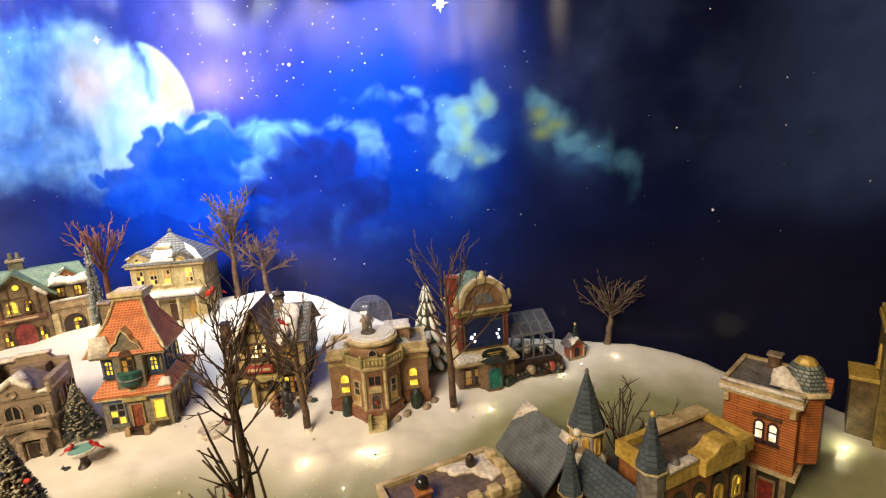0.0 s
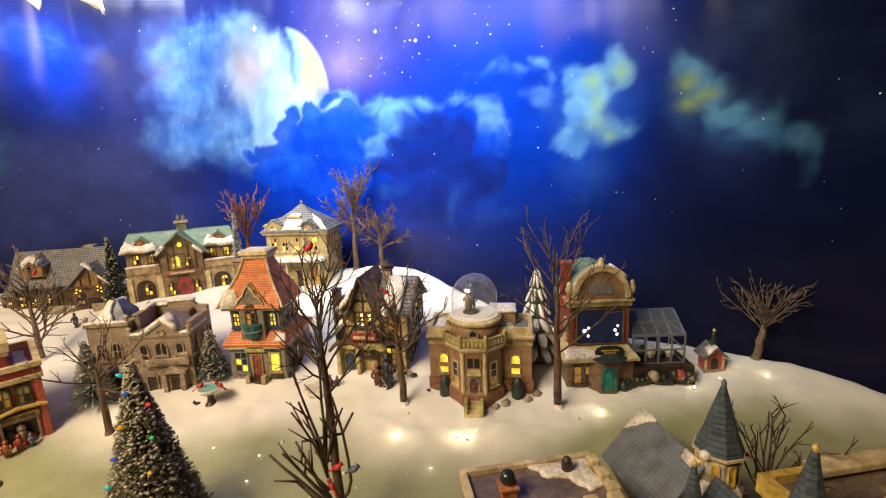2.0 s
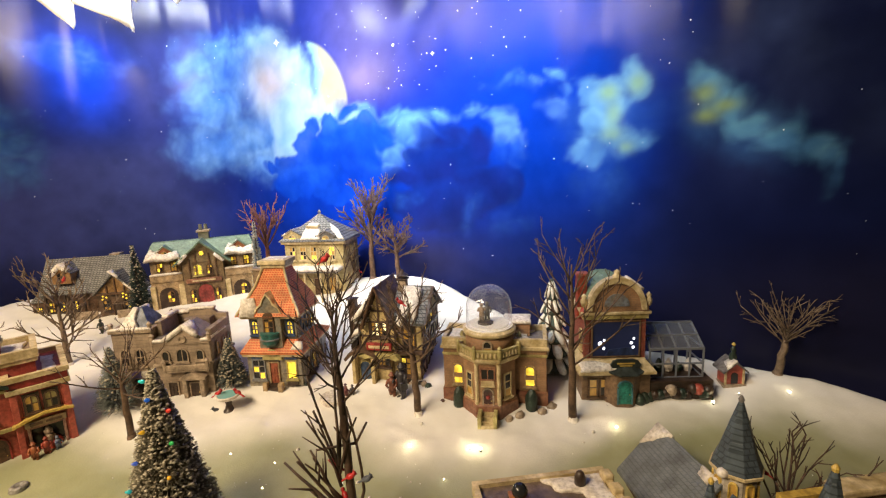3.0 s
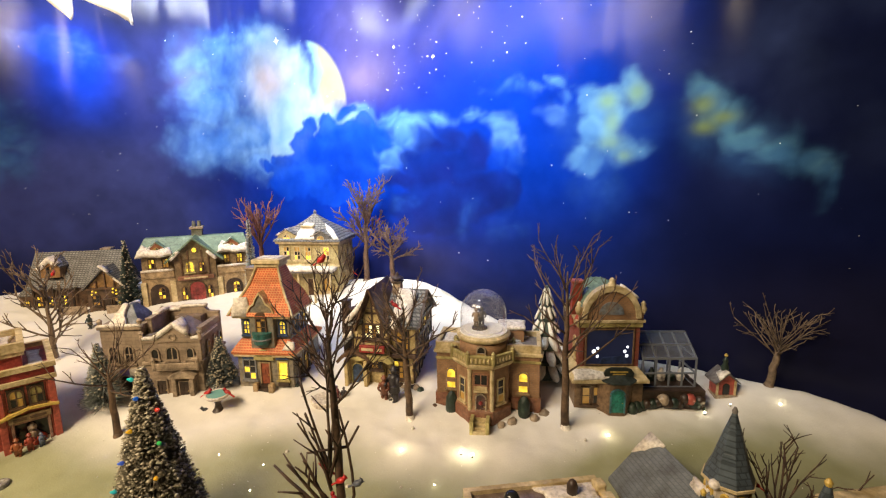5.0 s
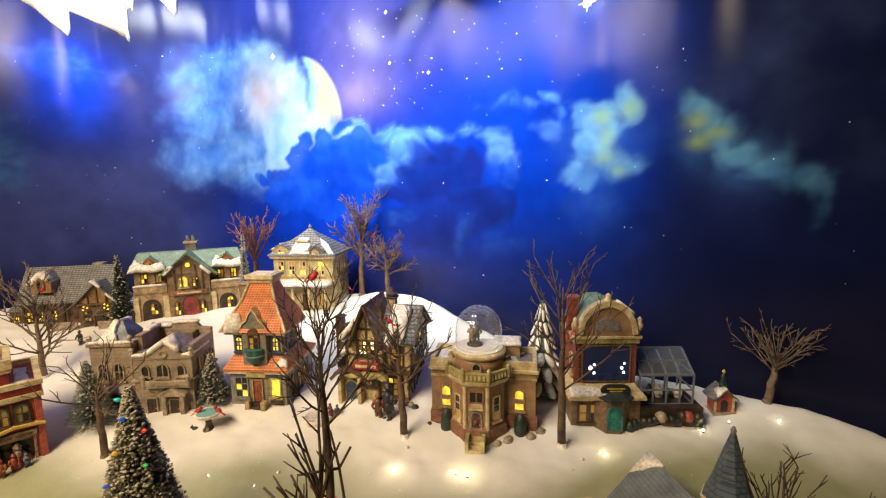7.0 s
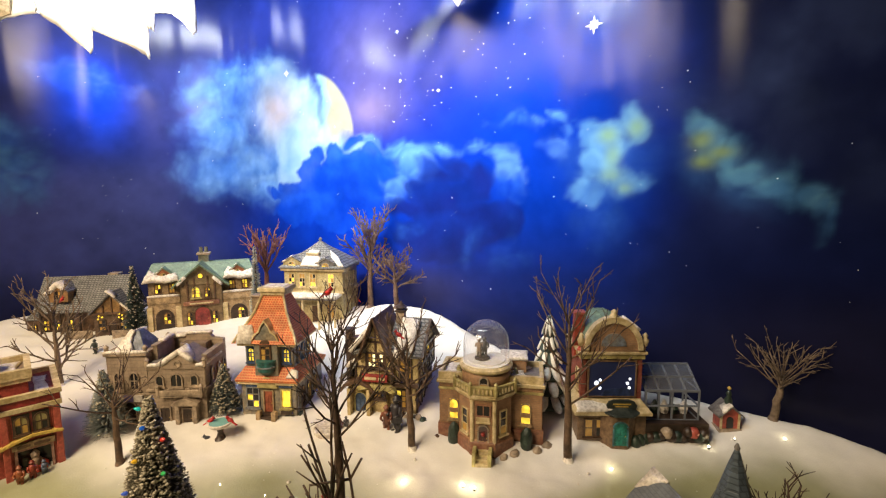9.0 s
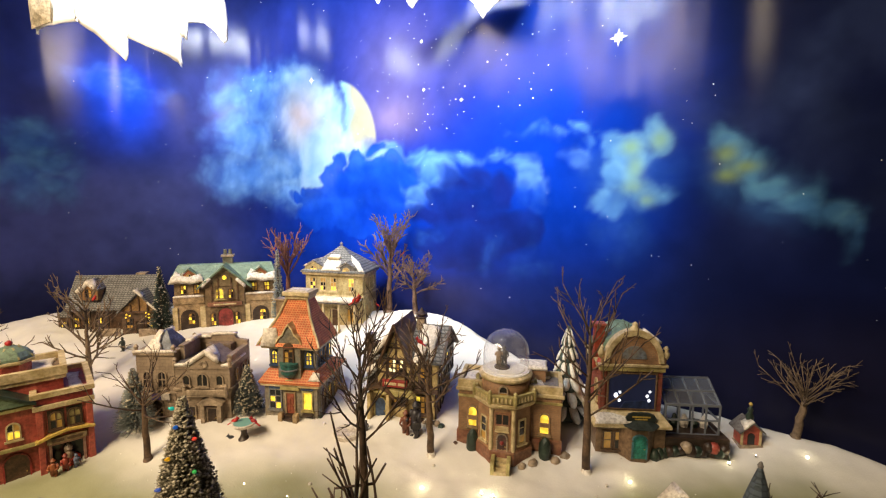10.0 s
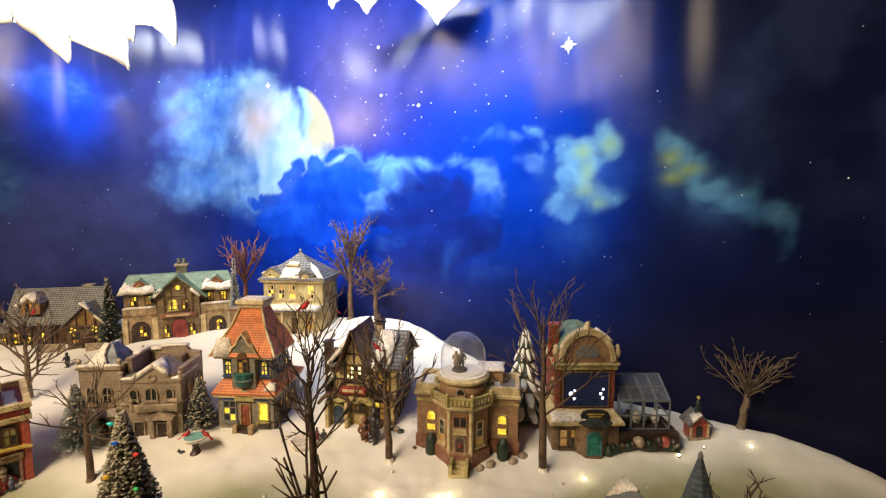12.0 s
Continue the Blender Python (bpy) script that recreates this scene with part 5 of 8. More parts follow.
# half-timbered shop
h = house("timbered_shop", "half-timbered curiosity shop with steep gables and lit panes", -0.4686, 0.566, 20, 1.02)
UMBER = paint("umber_timber_glaze", (0.085, 0.05, 0.035), wash=(0.04, 0.025, 0.02))
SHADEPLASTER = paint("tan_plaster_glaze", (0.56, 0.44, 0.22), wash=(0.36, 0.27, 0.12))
walls(h, SHADEPLASTER, (-0.066, 0.000, 0, 0.07, -0.014, 0.056), (-0.050, 0.012, -0.005, 0.07, 0.056, 0.106), (0.000, 0.046, 0.010, 0.110, -0.014, 0.056), (0.0125, 0.052, 0.004, 0.116, 0.056, 0.106))
part("gable_wall", prism(bmesh.new(), [(-0.034, 0.106), (0.004, 0.106), (-0.015, 0.156)], -0.005, 0.06), SHADEPLASTER, h)
gable_roof(h, -0.036, 0.006, -0.009, 0.075, 0.108, 0.160, paint("mauve_shingle_glaze", (0.20, 0.125, 0.11)), 0.006, 0.005, "y")
for sx in (-1, 1):
    p, q = Vector((-0.015 + sx * 0.026, -0.0165, 0.098)), Vector((-0.015, -0.0165, 0.166))
    part("barge_board", boxes((-0.0032, 0.0032, -0.0016, 0.0016, 0, (q - p).length), m=Matrix.Translation(p) @ (q - p).to_track_quat("Z", "Y").to_matrix().to_4x4()), BROWN, h, bevel=0.0006)
part("gable_wall", prism(bmesh.new(), [(0.004, 0.106), (0.116, 0.106), (0.060, 0.142)], -0.052, 0.0, m=Matrix.Rotation(radians(90), 4, "Z")), SHADEPLASTER, h)
gable_roof(h, 0.006, 0.052, 0.004, 0.116, 0.103, 0.143, SHINGLE, 0.006, 0.005, "x")
for k in (0, 1):
    y0, y1 = (-0.002, 0.060) if k == 0 else (0.122, 0.060)
    p, q = Vector((0.0590, y0, 0.101)), Vector((0.0590, y1, 0.147))
    part("barge_board", boxes((-0.0014, 0.0014, -0.003, 0.003, 0, (q - p).length), m=Matrix.Translation(p) @ (q - p).to_track_quat("Z", "X").to_matrix().to_4x4()), UMBER, h)
snow_patch(h, (0.014, -0.004, 0.1035), (0.030, 0, 0), (0, 0.060, 0.045), [(0.0, 0.0), (0.3, -0.12), (0.5, 0.1), (0.62, 0.45), (0.8, 0.2), (1.0, 0.0), (1.05, 0.9), (0.0, 1)], 0.008, 6)
part("hip_roof", prism(bmesh.new(), [(-0.056, 0.104), (-0.030, 0.116), (-0.030, 0.106), (-0.056, 0.100)], -0.008, 0.072), SHINGLE, h, bevel=0.001)
snow_patch(h, (-0.056, -0.006, 0.106), (0.034, 0, 0.040), (0.0, 0.07, 0), [(-0.05, 0), (1, 0.1), (1, 1), (0.0, 0.95)], 0.008, 7)
snow_patch(h, (-0.070, 0.004, 0.074), (0.026, 0, 0.012), (0, 0.05, 0), [(0, 0), (1, 0), (1, 1), (0, 1)], 0.007, 8)
part("side_roof", prism(bmesh.new(), [(-0.074, 0.058), (-0.046, 0.084), (-0.046, 0.090), (-0.078, 0.061)], -0.010, 0.072), SHINGLE, h, bevel=0.001)
for x in (-0.049, -0.031, 0.001, 0.011):
    part("timber", boxes((x - 0.0013, x + 0.0013, -0.0068, -0.0045, 0.058, 0.106)), UMBER, h)
for x0, x1, z in ((-0.050, 0.012, 0.058), (-0.050, 0.012, 0.1055), (-0.030, 0.000, 0.124), (-0.050, 0.012, 0.082)):
    part("timber", boxes((x0, x1, -0.0068, -0.0045, z - 0.0014, z + 0.0014)), UMBER, h)
part("timber", boxes((-0.0163, -0.0137, -0.0068, -0.0045, 0.106, 0.156)), UMBER, h)
for x, sgn_ in ((-0.040, 1), (0.006, -1)):
    part("brace", boxes((-0.0012, 0.0012, -0.0068, -0.0045, -0.013, 0.013), m=Matrix.Translation((x, 0, 0.070)) @ Matrix.Rotation(radians(32 * sgn_), 4, "Y")), UMBER, h)
for y in (0.014, 0.046, 0.080, 0.112):
    part("timber", boxes((0.0515, 0.0540, y - 0.0016, y + 0.0016, 0.058, 0.105)), UMBER, h)
    part("timber", boxes((0.0455, 0.0480, y - 0.0016, y + 0.0016, -0.012, 0.056)), UMBER, h)
for z, x in ((0.058, 0.0515), (0.080, 0.0515), (0.104, 0.0515), (0.000, 0.0455), (0.027, 0.0455), (0.054, 0.0455)):
    part("timber", boxes((x, x + 0.0027, 0.006, 0.115, z - 0.0016, z + 0.0016)), UMBER, h)
for y, sgn_ in ((0.030, 1), (0.063, -1), (0.096, 1)):
    for x, z in ((0.0468, 0.013), (0.0468, 0.040), (0.0528, 0.069)):
        part("brace", boxes((-0.0012, 0.0012, -0.0014, 0.0014, -0.017, 0.017), m=Matrix.Translation((x, y, z)) @ Matrix.Rotation(radians(42 * sgn_ * (1 if z < 0.02 or z > 0.06 else -1)), 4, "X")), UMBER, h)
part("timber", boxes((0.0515, 0.0540, 0.0585, 0.0615, 0.106, 0.140)), UMBER, h)
PALELIT = glow("lit_pale_pane", (1.0, 0.9, 0.5), 1.5)
window(h, -0.015, 0.0835, 0.024, 0.021, front(-0.005), UMBER, 0.62, False, 4, 3, True, PALELIT, seed=2)
window(h, 0.031, 0.064, 0.018, 0.030, front(0.004), UMBER, 0.45, False, 2, 3, True)
window(h, -0.012, 0.030, 0.017, 0.020, front(0), UMBER, 0.6, False, 3, 3, True, PALELIT)
window(h, 0.026, 0.012, 0.022, 0.028, front(0.010), UMBER, 0.35, False, 3, 3, True)
for y in (0.030, 0.063, 0.096):
    window(h, y, 0.084, 0.016, 0.016, right_side(0.052), UMBER, 0.3, False, 2, 2, False, seed=int(y * 900))
door(h, -0.044, -0.004, 0.018, 0.040, front(0), paint("blue_shop_door", (0.06, 0.10, 0.19)), OLIVE, True)
bm = bmesh.new()
prism(bm, [(-0.072, 0.040), (-0.064, 0.050), (-0.044, 0.058), (-0.024, 0.050), (-0.016, 0.040), (-0.013, 0.044), (-0.022, 0.055), (-0.044, 0.065), (-0.066, 0.055), (-0.075, 0.044)], -0.018, 0.004)
part("porch_hood", bm, BROWN, h, bevel=0.001)
for x in (-0.060, -0.027):
    part("porch_post", boxes((x - 0.003, x + 0.003, -0.014, -0.002, -0.014, 0.046)), SHADEPLASTER, h, bevel=0.0008)
part("awning", prism(bmesh.new(), [(-0.052, 0.050), (-0.030, 0.056), (0.012, 0.0545), (0.020, 0.046), (0.012, 0.043), (0.002, 0.048), (-0.012, 0.045), (-0.026, 0.049), (-0.040, 0.045)], -0.015, -0.004), OLIVE, h, "scalloped yellow-green awning", bevel=0.001)
sgn = part("sign_board", boxes((-0.036, 0.006, -0.0135, -0.0085, 0.0600, 0.0725)), REDDOOR, h, "faded red sign board with cream bars", bevel=0.0012)
part("sign_bar", boxes((-0.032, -0.012, -0.0143, -0.0130, 0.0640, 0.0685), (-0.009, 0.002, -0.0143, -0.0130, 0.0640, 0.0685)), CREAM, sgn)
part("jetty", boxes((0.010, 0.054, -0.002, 0.004, 0.050, 0.057)), UMBER, h, bevel=0.0008)
chimney(h, -0.068, 0.020, 0.04, 0.134, 0.0125, UMBER, DARKBROWN)
chimney(h, -0.048, 0.010, 0.07, 0.124, 0.013, BROWN, UMBER)
chimney(h, 0.010, 0.055, 0.11, 0.160, 0.014, STONETRIM, DARKBROWN, 1)
part("weather_cap", lathe(bmesh.new(), [(0.010, 0.166), (0.0105, 0.168), (0.004, 0.172), (0.001, 0.178)], 8, 0.010, 0.055), DARKBROWN, h)
for k in range(9):
    bm = bmesh.new()
    bmesh.ops.create_icosphere(bm, subdivisions=2, radius=0.0058, matrix=Matrix.Translation((0.004 + 0.007 * k, 0.004 - 0.003 * (k % 3), -0.002 + 0.002 * (k % 2))))
    for v in bm.verts:
        v.co += Vector((1, 1, 0.6)) * 0.0024 * noise.noise(v.co * 260)
    part("rubble", bm, (DARKBROWN, STONETRIM, DARKGREEN)[k % 3], h, smooth=True)

# grey stone hall with a corner tower
h = house("stone_hall", "weathered grey stone hall with tower, gables and snow on roofs", -0.779, 0.3645, 34, 0.95)
walls(h, STONE, (-0.085, -0.018, 0, 0.075, -0.022, 0.120), (-0.014, 0.082, -0.006, 0.08, -0.022, 0.100))
band(h, STONETRIM, -0.085, -0.018, 0, 0.075, 0.116, 0.122, 0.003)
bm = bmesh.new()
loft(bm, [rect(-0.070, -0.026, 0.012, 0.062, 0.122), rect(-0.064, -0.032, 0.018, 0.056, 0.134), rect(-0.052, -0.044, 0.030, 0.044, 0.152)])
part("tower_roof", bm, paint("blue_grey_roof_glaze", (0.14, 0.16, 0.21)), h, "blue-grey tower roof", bevel=0.0008)
snow_patch(h, (-0.072, 0.010, 0.122), (0.0, 0.05, 0), (0.020, 0.018, 0.030), [(0, 0), (1, 0), (0.8, 0.9), (0.2, 1.0)], 0.006, 21)
snow_patch(h, (-0.070, 0.008, 0.122), (0.030, 0, 0), (0.012, 0.022, 0.030), [(-0.1, -0.1), (0.9, 0), (0.5, 0.4), (0.3, 1), (0.0, 1)], 0.005, 22)
for x in (-0.084, -0.019):
    for y in (0.002, 0.073):
        part("corner_finial", lathe(bmesh.new(), [(0.004, 0.122), (0.003, 0.127), (0.0045, 0.131), (0.001, 0.135)], 8, x, y), STONETRIM, h)
part("flat_roof", boxes((-0.012, 0.080, -0.002, 0.078, 0.100, 0.104)), GREYROOF, h)
ped = [(-0.014, 0.100), (0.010, 0.100), (0.014, 0.106), (0.030, 0.116), (0.040, 0.120), (0.050, 0.116), (0.066, 0.106), (0.070, 0.100), (0.082, 0.100), (0.082, 0.094), (-0.014, 0.094)]
part("front_gable", prism(bmesh.new(), ped, -0.008, 0.002), STONE, h, bevel=0.0008)
HALLROOF = paint("brown_flat_roof", (0.22, 0.165, 0.125), wash=(0.15, 0.11, 0.085))
gable_roof(h, 0.008, 0.072, -0.006, 0.045, 0.103, 0.122, HALLROOF, 0.001, 0.003, "y")
part("rear_parapet", prism(bmesh.new(), [(-0.014, 0.100), (0.082, 0.100), (0.082, 0.122), (0.064, 0.124), (0.056, 0.133), (0.018, 0.133), (0.010, 0.126), (-0.014, 0.126)], 0.070, 0.080), STONE, h, bevel=0.001)
part("side_parapet", boxes((-0.014, -0.006, 0.014, 0.070, 0.100, 0.128)), STONE, h, bevel=0.001)
part("side_parapet", boxes((0.075, 0.082, 0.004, 0.070, 0.100, 0.113)), STONE, h, bevel=0.001)
part("parapet_coping", boxes((-0.0155, -0.0045, 0.012, 0.071, 0.128, 0.131)), STONETRIM, h, bevel=0.0008)
part("parapet_coping", boxes((0.0735, 0.0835, 0.002, 0.071, 0.113, 0.116)), STONETRIM, h, bevel=0.0008)
part("roof_step", boxes((0.014, 0.060, 0.050, 0.070, 0.104, 0.121)), HALLROOF, h, bevel=0.001)
snow_patch(h, (-0.016, 0.068, 0.127), (0.030, 0, 0), (0, 0.014, 0.003), [(0, 0), (1, 0), (1, 1), (0, 1)], 0.004, 31)
snow_patch(h, (0.016, 0.068, 0.133), (0.044, 0, 0), (0, 0.013, 0), [(0, 0), (1, 0.2), (1, 1), (0, 1)], 0.004, 32)
snow_patch(h, (-0.015, 0.034, 0.131), (0.011, 0, 0), (0, 0.036, 0), [(0, 0), (1, 0), (1, 1), (0, 1)], 0.004, 33)
snow_patch(h, (0.040, -0.011, 0.128), (-0.034, 0, -0.023), (0, 0.040, 0), [(0, 0), (1.05, 0), (0.9, 0.5), (0.4, 0.7), (0, 0.9)], 0.008, 23)
snow_patch(h, (0.040, -0.011, 0.128), (0, 0.040, 0), (0.026, 0, -0.018), [(0, 0), (0.9, 0), (0.5, 0.7), (0, 1.0)], 0.007, 24)
for x, z in ((-0.014, 0.104), (0.082, 0.104)):
    part("corner_finial", lathe(bmesh.new(), [(0.004, z - 0.006), (0.003, z + 0.004), (0.0045, z + 0.007), (0.001, z + 0.011)], 8, x, 0.04 if z > 0.12 else -0.006), STONETRIM, h)
window(h, 0.034, 0.064, 0.017, 0.021, front(-0.0062), STONETRIM, 0.0, True, 2, 1, bright=LITWHITE)
window(h, 0.006, 0.066, 0.010, 0.016, front(-0.0062), STONETRIM, 0.0, True, 1, 1, bright=LITWHITE)
window(h, 0.064, 0.066, 0.010, 0.016, front(-0.0062), STONETRIM, 0.0, True, 1, 1, bright=LITWHITE)
part("oculus", lathe(bmesh.new(), [(0.0065, 0), (0.0065, 0.002), (0.004, 0.0022), (0.004, 0.0008), (0.0, 0.0008)], 14), STONETRIM, h).matrix_basis = Matrix.Translation((0.038, -0.008, 0.104)) @ Matrix.Rotation(radians(90), 4, "X")
band(h, STONETRIM, -0.014, 0.082, -0.006, 0.08, 0.055, 0.060, 0.003, "string_course")
part("balcony", boxes((0.006, 0.078, -0.016, -0.006, 0.047, 0.0505), (0.006, 0.078, -0.017, -0.0145, 0.0505, 0.060)), STONETRIM, h, bevel=0.0008)
for x in (0.006, 0.078):
    part("balcony_post", lathe(bmesh.new(), [(0.003, 0.047), (0.003, 0.064), (0.004, 0.067), (0.001, 0.071)], 8, x, -0.0155), STONETRIM, h)
for x in (0.012, 0.052):
    door(h, x, -0.004, 0.015, 0.030, front(-0.012 if x > 0.04 else -0.006), DARKBROWN, STONETRIM)
part("porch", boxes((0.034, 0.041, -0.020, -0.006, -0.012, 0.034), (0.063, 0.070, -0.020, -0.006, -0.012, 0.034)), STONETRIM, h, bevel=0.0008)
part("porch_pediment", prism(bmesh.new(), [(0.030, 0.034), (0.074, 0.034), (0.074, 0.038), (0.052, 0.048), (0.030, 0.038)], -0.022, -0.006), STONETRIM, h, bevel=0.0006)
for x, z in ((-0.066, 0.058), (-0.040, 0.058)):
    window(h, x, z, 0.012, 0.028, front(0), STONETRIM, 0.0, True, 2, 2, bright=LITWHITE)
door(h, -0.050, -0.004, 0.018, 0.038, front(0), DARKBROWN, STONETRIM, True)
band(h, STONETRIM, -0.085, -0.018, 0, 0.075, 0.046, 0.0505, 0.002, "string_course")
for y in (0.02, 0.045, 0.066):
    window(h, y, 0.064, 0.009, 0.022, right_side(0.082), STONETRIM, 0.1, True, 1, 2)
    window(h, y, 0.012, 0.009, 0.026, right_side(0.082), STONETRIM, 0.1, True, 1, 2)
window(h, 0.03, 0.112, 0.006, 0.010, left_side(-0.0145) @ Matrix.Translation((-0.072, 0, 0)), GOLD, 0.6, False, 1, 2, False)

for x0, x1, y0, y1, z, sd in ((-0.088, -0.015, -0.003, 0.003, 0.1215, 25), (-0.014, 0.012, -0.009, -0.002, 0.1, 26), (0.068, 0.083, -0.009, 0.0, 0.1, 27), (0.074, 0.083, 0.0, 0.06, 0.1, 28)):
    snow_patch(h, (x0, y0, z), (x1 - x0, 0, 0), (0, y1 - y0, 0), [(0, 0), (1, 0), (1, 1), (0, 1)], 0.004, sd)
for x, c in ((-0.066, (0.5, 0.45, 0.4)), (-0.050, (0.16, 0.12, 0.3)), (-0.034, (0.5, 0.45, 0.4))):
    part("sign_panel", boxes((x - 0.0075, x + 0.0075, -0.005, -0.001, 0.036, 0.047)), paint("sign_paint_%d" % int(-x * 1000), c), h)

# long green-roofed station
h = house("green_roof_hall", "long tan hall with pale green roof, arcade and red door", -1.0743, 0.618, 52.6, 0.965)
walls(h, TAN, (-0.118, 0.118, 0.016, 0.09, -0.03, 0.118), (-0.118, -0.040, 0, 0.09, -0.03, 0.060), (0.040, 0.118, 0, 0.09, -0.03, 0.060))
walls(h, paint("brown_gable_glaze", (0.22, 0.15, 0.08)), (-0.046, 0.046, -0.006, 0.05, -0.03, 0.104))
part("front_gable", prism(bmesh.new(), [(-0.056, 0.100), (0.056, 0.100), (0, 0.150)], -0.006, 0.05), paint("olive_gable_glaze", (0.22, 0.165, 0.09)), h)
gable_roof(h, -0.060, 0.060, -0.014, 0.06, 0.099, 0.151, GREENROOF, 0.004, 0.005, "y")
bm = bmesh.new()
loft(bm, [rect(-0.127, 0.127, 0.006, 0.098, 0.112), rect(-0.127, 0.127, 0.006, 0.098, 0.117), rect(-0.112, 0.112, 0.042, 0.062, 0.152), rect(-0.111, 0.111, 0.045, 0.060, 0.153)])
part("roof", bm, GREENROOF, h, "pale green hipped roof", bevel=0.0008)
for x0, w, sd in ((-0.126, 0.076, 31), (0.05, 0.076, 32)):
    snow_patch(h, (x0, 0.003, 0.1135), (w, 0, 0), (0.004, 0.026, 0.026), [(0, -0.1), (0.3, 0.0), (0.6, -0.12), (1, 0), (0.9, 0.6), (0.65, 0.35), (0.35, 0.45), (0.1, 0.9)], 0.008, sd)
for sx, sd in ((-1, 33), (1, 34)):
    snow_patch(h, (sx * 0.050, -0.018, 0.1035), (-sx * 0.020, 0, 0.020), (0, 0.030, 0), [(0, 0), (1, 0), (0.7, 0.7), (0, 0.9)] if sx < 0 else [(0, 0), (0, 0.9), (0.7, 0.7), (1, 0)], 0.007, sd)
for x in (-0.083, 0.083):
    dormer(h, x, 0.012, 0.116, 0.032, 0.028, 0.04, paint("rust_dormer_glaze", (0.34, 0.13, 0.06)), GREENROOF, OLIVE, True, 0.3)
    hollow_parapet(h, TAN, x - 0.036 if x > 0 else x - 0.035, x + 0.035, -0.002, 0.016, 0.060, 0.078, 0.003, "balcony_parapet")
    snow_patch(h, (x - 0.034, -0.003, 0.078), (0.068, 0, 0), (0, 0.006, 0), [(0, 0), (1, 0), (1, 1), (0, 1)], 0.004, int(x * 900) + 99)
    # flat dark plate put in for the shade inside the arch
    part("arch_recess", prism(bmesh.new(), arch_outline(x, -0.02, 0.040, 0.066), -0.0012, 0.001), DARKBROWN, h)
    window(h, x + 0.005, 0.010, 0.013, 0.026, front(-0.0012), BROWN, 0.55, True, 2, 3, False)
    for k in (-0.031, 0.031):
        part("pier", boxes((x + k - 0.006, x + k + 0.006, -0.005, 0.001, -0.02, 0.052)), CREAM, h, bevel=0.001)
    window(h, x - 0.014, 0.084, 0.011, 0.020, front(0.016), BROWN, 0.6, False, 2, 2)
    window(h, x + 0.016, 0.084, 0.011, 0.020, front(0.016), BROWN, 0.4, False, 2, 2)
door(h, 0.0, -0.006, 0.034, 0.052, front(-0.006), paint("dull_red_arch_door", (0.3, 0.05, 0.045)), BROWN, True)
for x in (-0.028, 0.028):
    window(h, x, 0.004, 0.010, 0.030, front(-0.006), BROWN, 0.5, True, 2, 3, False)
part("lintel", boxes((-0.040, 0.040, -0.013, -0.005, 0.052, 0.062)), paint("rust_lintel_glaze", (0.27, 0.12, 0.07)), h, bevel=0.001)
part("lintel_bar", boxes((-0.026, 0.026, -0.0142, -0.012, 0.0555, 0.059)), CREAM, h)
window(h, -0.012, 0.072, 0.016, 0.024, front(-0.006), OLIVE, 0.75, True, 2, 3)
window(h, 0.014, 0.072, 0.010, 0.022, front(-0.006), BROWN, 0.3, True, 2, 3)
part("round_light", lathe(bmesh.new(), [(0.0052, 0), (0.0052, 0.002), (0.0, 0.0022)], 14), LIT, h).matrix_basis = Matrix.Translation((0, -0.006, 0.124)) @ Matrix.Rotation(radians(90), 4, "X")
for x in (-0.030, -0.015, 0.015, 0.030):
    part("gable_timber", boxes((x - 0.0015, x + 0.0015, -0.009, -0.005, 0.062, 0.112 + (0.03 - abs(x)) * 0.8)), BROWN, h)
chimney(h, 0.004, 0.055, 0.145, 0.170, 0.024, paint("green_grey_chimney", (0.2, 0.2, 0.15)), STONETRIM, 2)

# pale yellow house
h = house("yellow_house", "pale yellow villa with grey hipped roof and snowy porch", -0.820, 0.7413, 23.8, 1.0)
walls(h, YELLOW, (-0.075, 0.068, 0, 0.10, -0.03, 0.128))
band(h, CREAM, -0.075, 0.068, 0, 0.10, 0.124, 0.130, 0.006)
band(h, CREAM, -0.075, 0.068, 0, 0.10, 0.072, 0.076, 0.003, "string_course")
bm = bmesh.new()
loft(bm, [rect(-0.084, 0.077, -0.009, 0.109, 0.130), rect(-0.084, 0.077, -0.009, 0.109, 0.133), rect(-0.020, 0.013, 0.040, 0.060, 0.178), rect(-0.008, 0.001, 0.048, 0.052, 0.188)])
part("roof", bm, SHINGLE, h, "grey shingled hip roof", bevel=0.0008)
part("roof_finial", lathe(bmesh.new(), [(0.004, 0.186), (0.003, 0.190), (0.0045, 0.193), (0.001, 0.198)], 8, -0.0035, 0.05), GREYROOF, h)
dormer(h, -0.052, -0.004, 0.130, 0.044, 0.026, 0.05, YELLOW, SHINGLE, CREAM, True, 0.5)
dormer(h, 0.030, -0.006, 0.128, 0.042, 0.026, 0.05, GREYROOF, SHINGLE, CREAM, True, 0.2)
part("centre_dormer", boxes((-0.020, 0.004, 0.012, 0.04, 0.138, 0.160)), CREAM, h, bevel=0.001)
part("centre_dormer_cap", boxes((-0.023, 0.007, 0.009, 0.042, 0.160, 0.165)), CREAM, h, bevel=0.001)
snow_patch(h, (-0.030, -0.006, 0.136), (0.046, 0, 0), (0, 0.042, 0.034), [(0, -0.05), (1, -0.05), (0.9, 0.4), (0.7, 0.9), (0.2, 0.9), (0.05, 0.4)], 0.006, 41)
snow_patch(h, (0.050, -0.006, 0.135), (0.024, 0, 0), (-0.03, 0.036, 0.032), [(0.4, 0), (1, 0), (0.9, 0.6), (0.4, 1), (0.2, 0.6)], 0.005, 42)
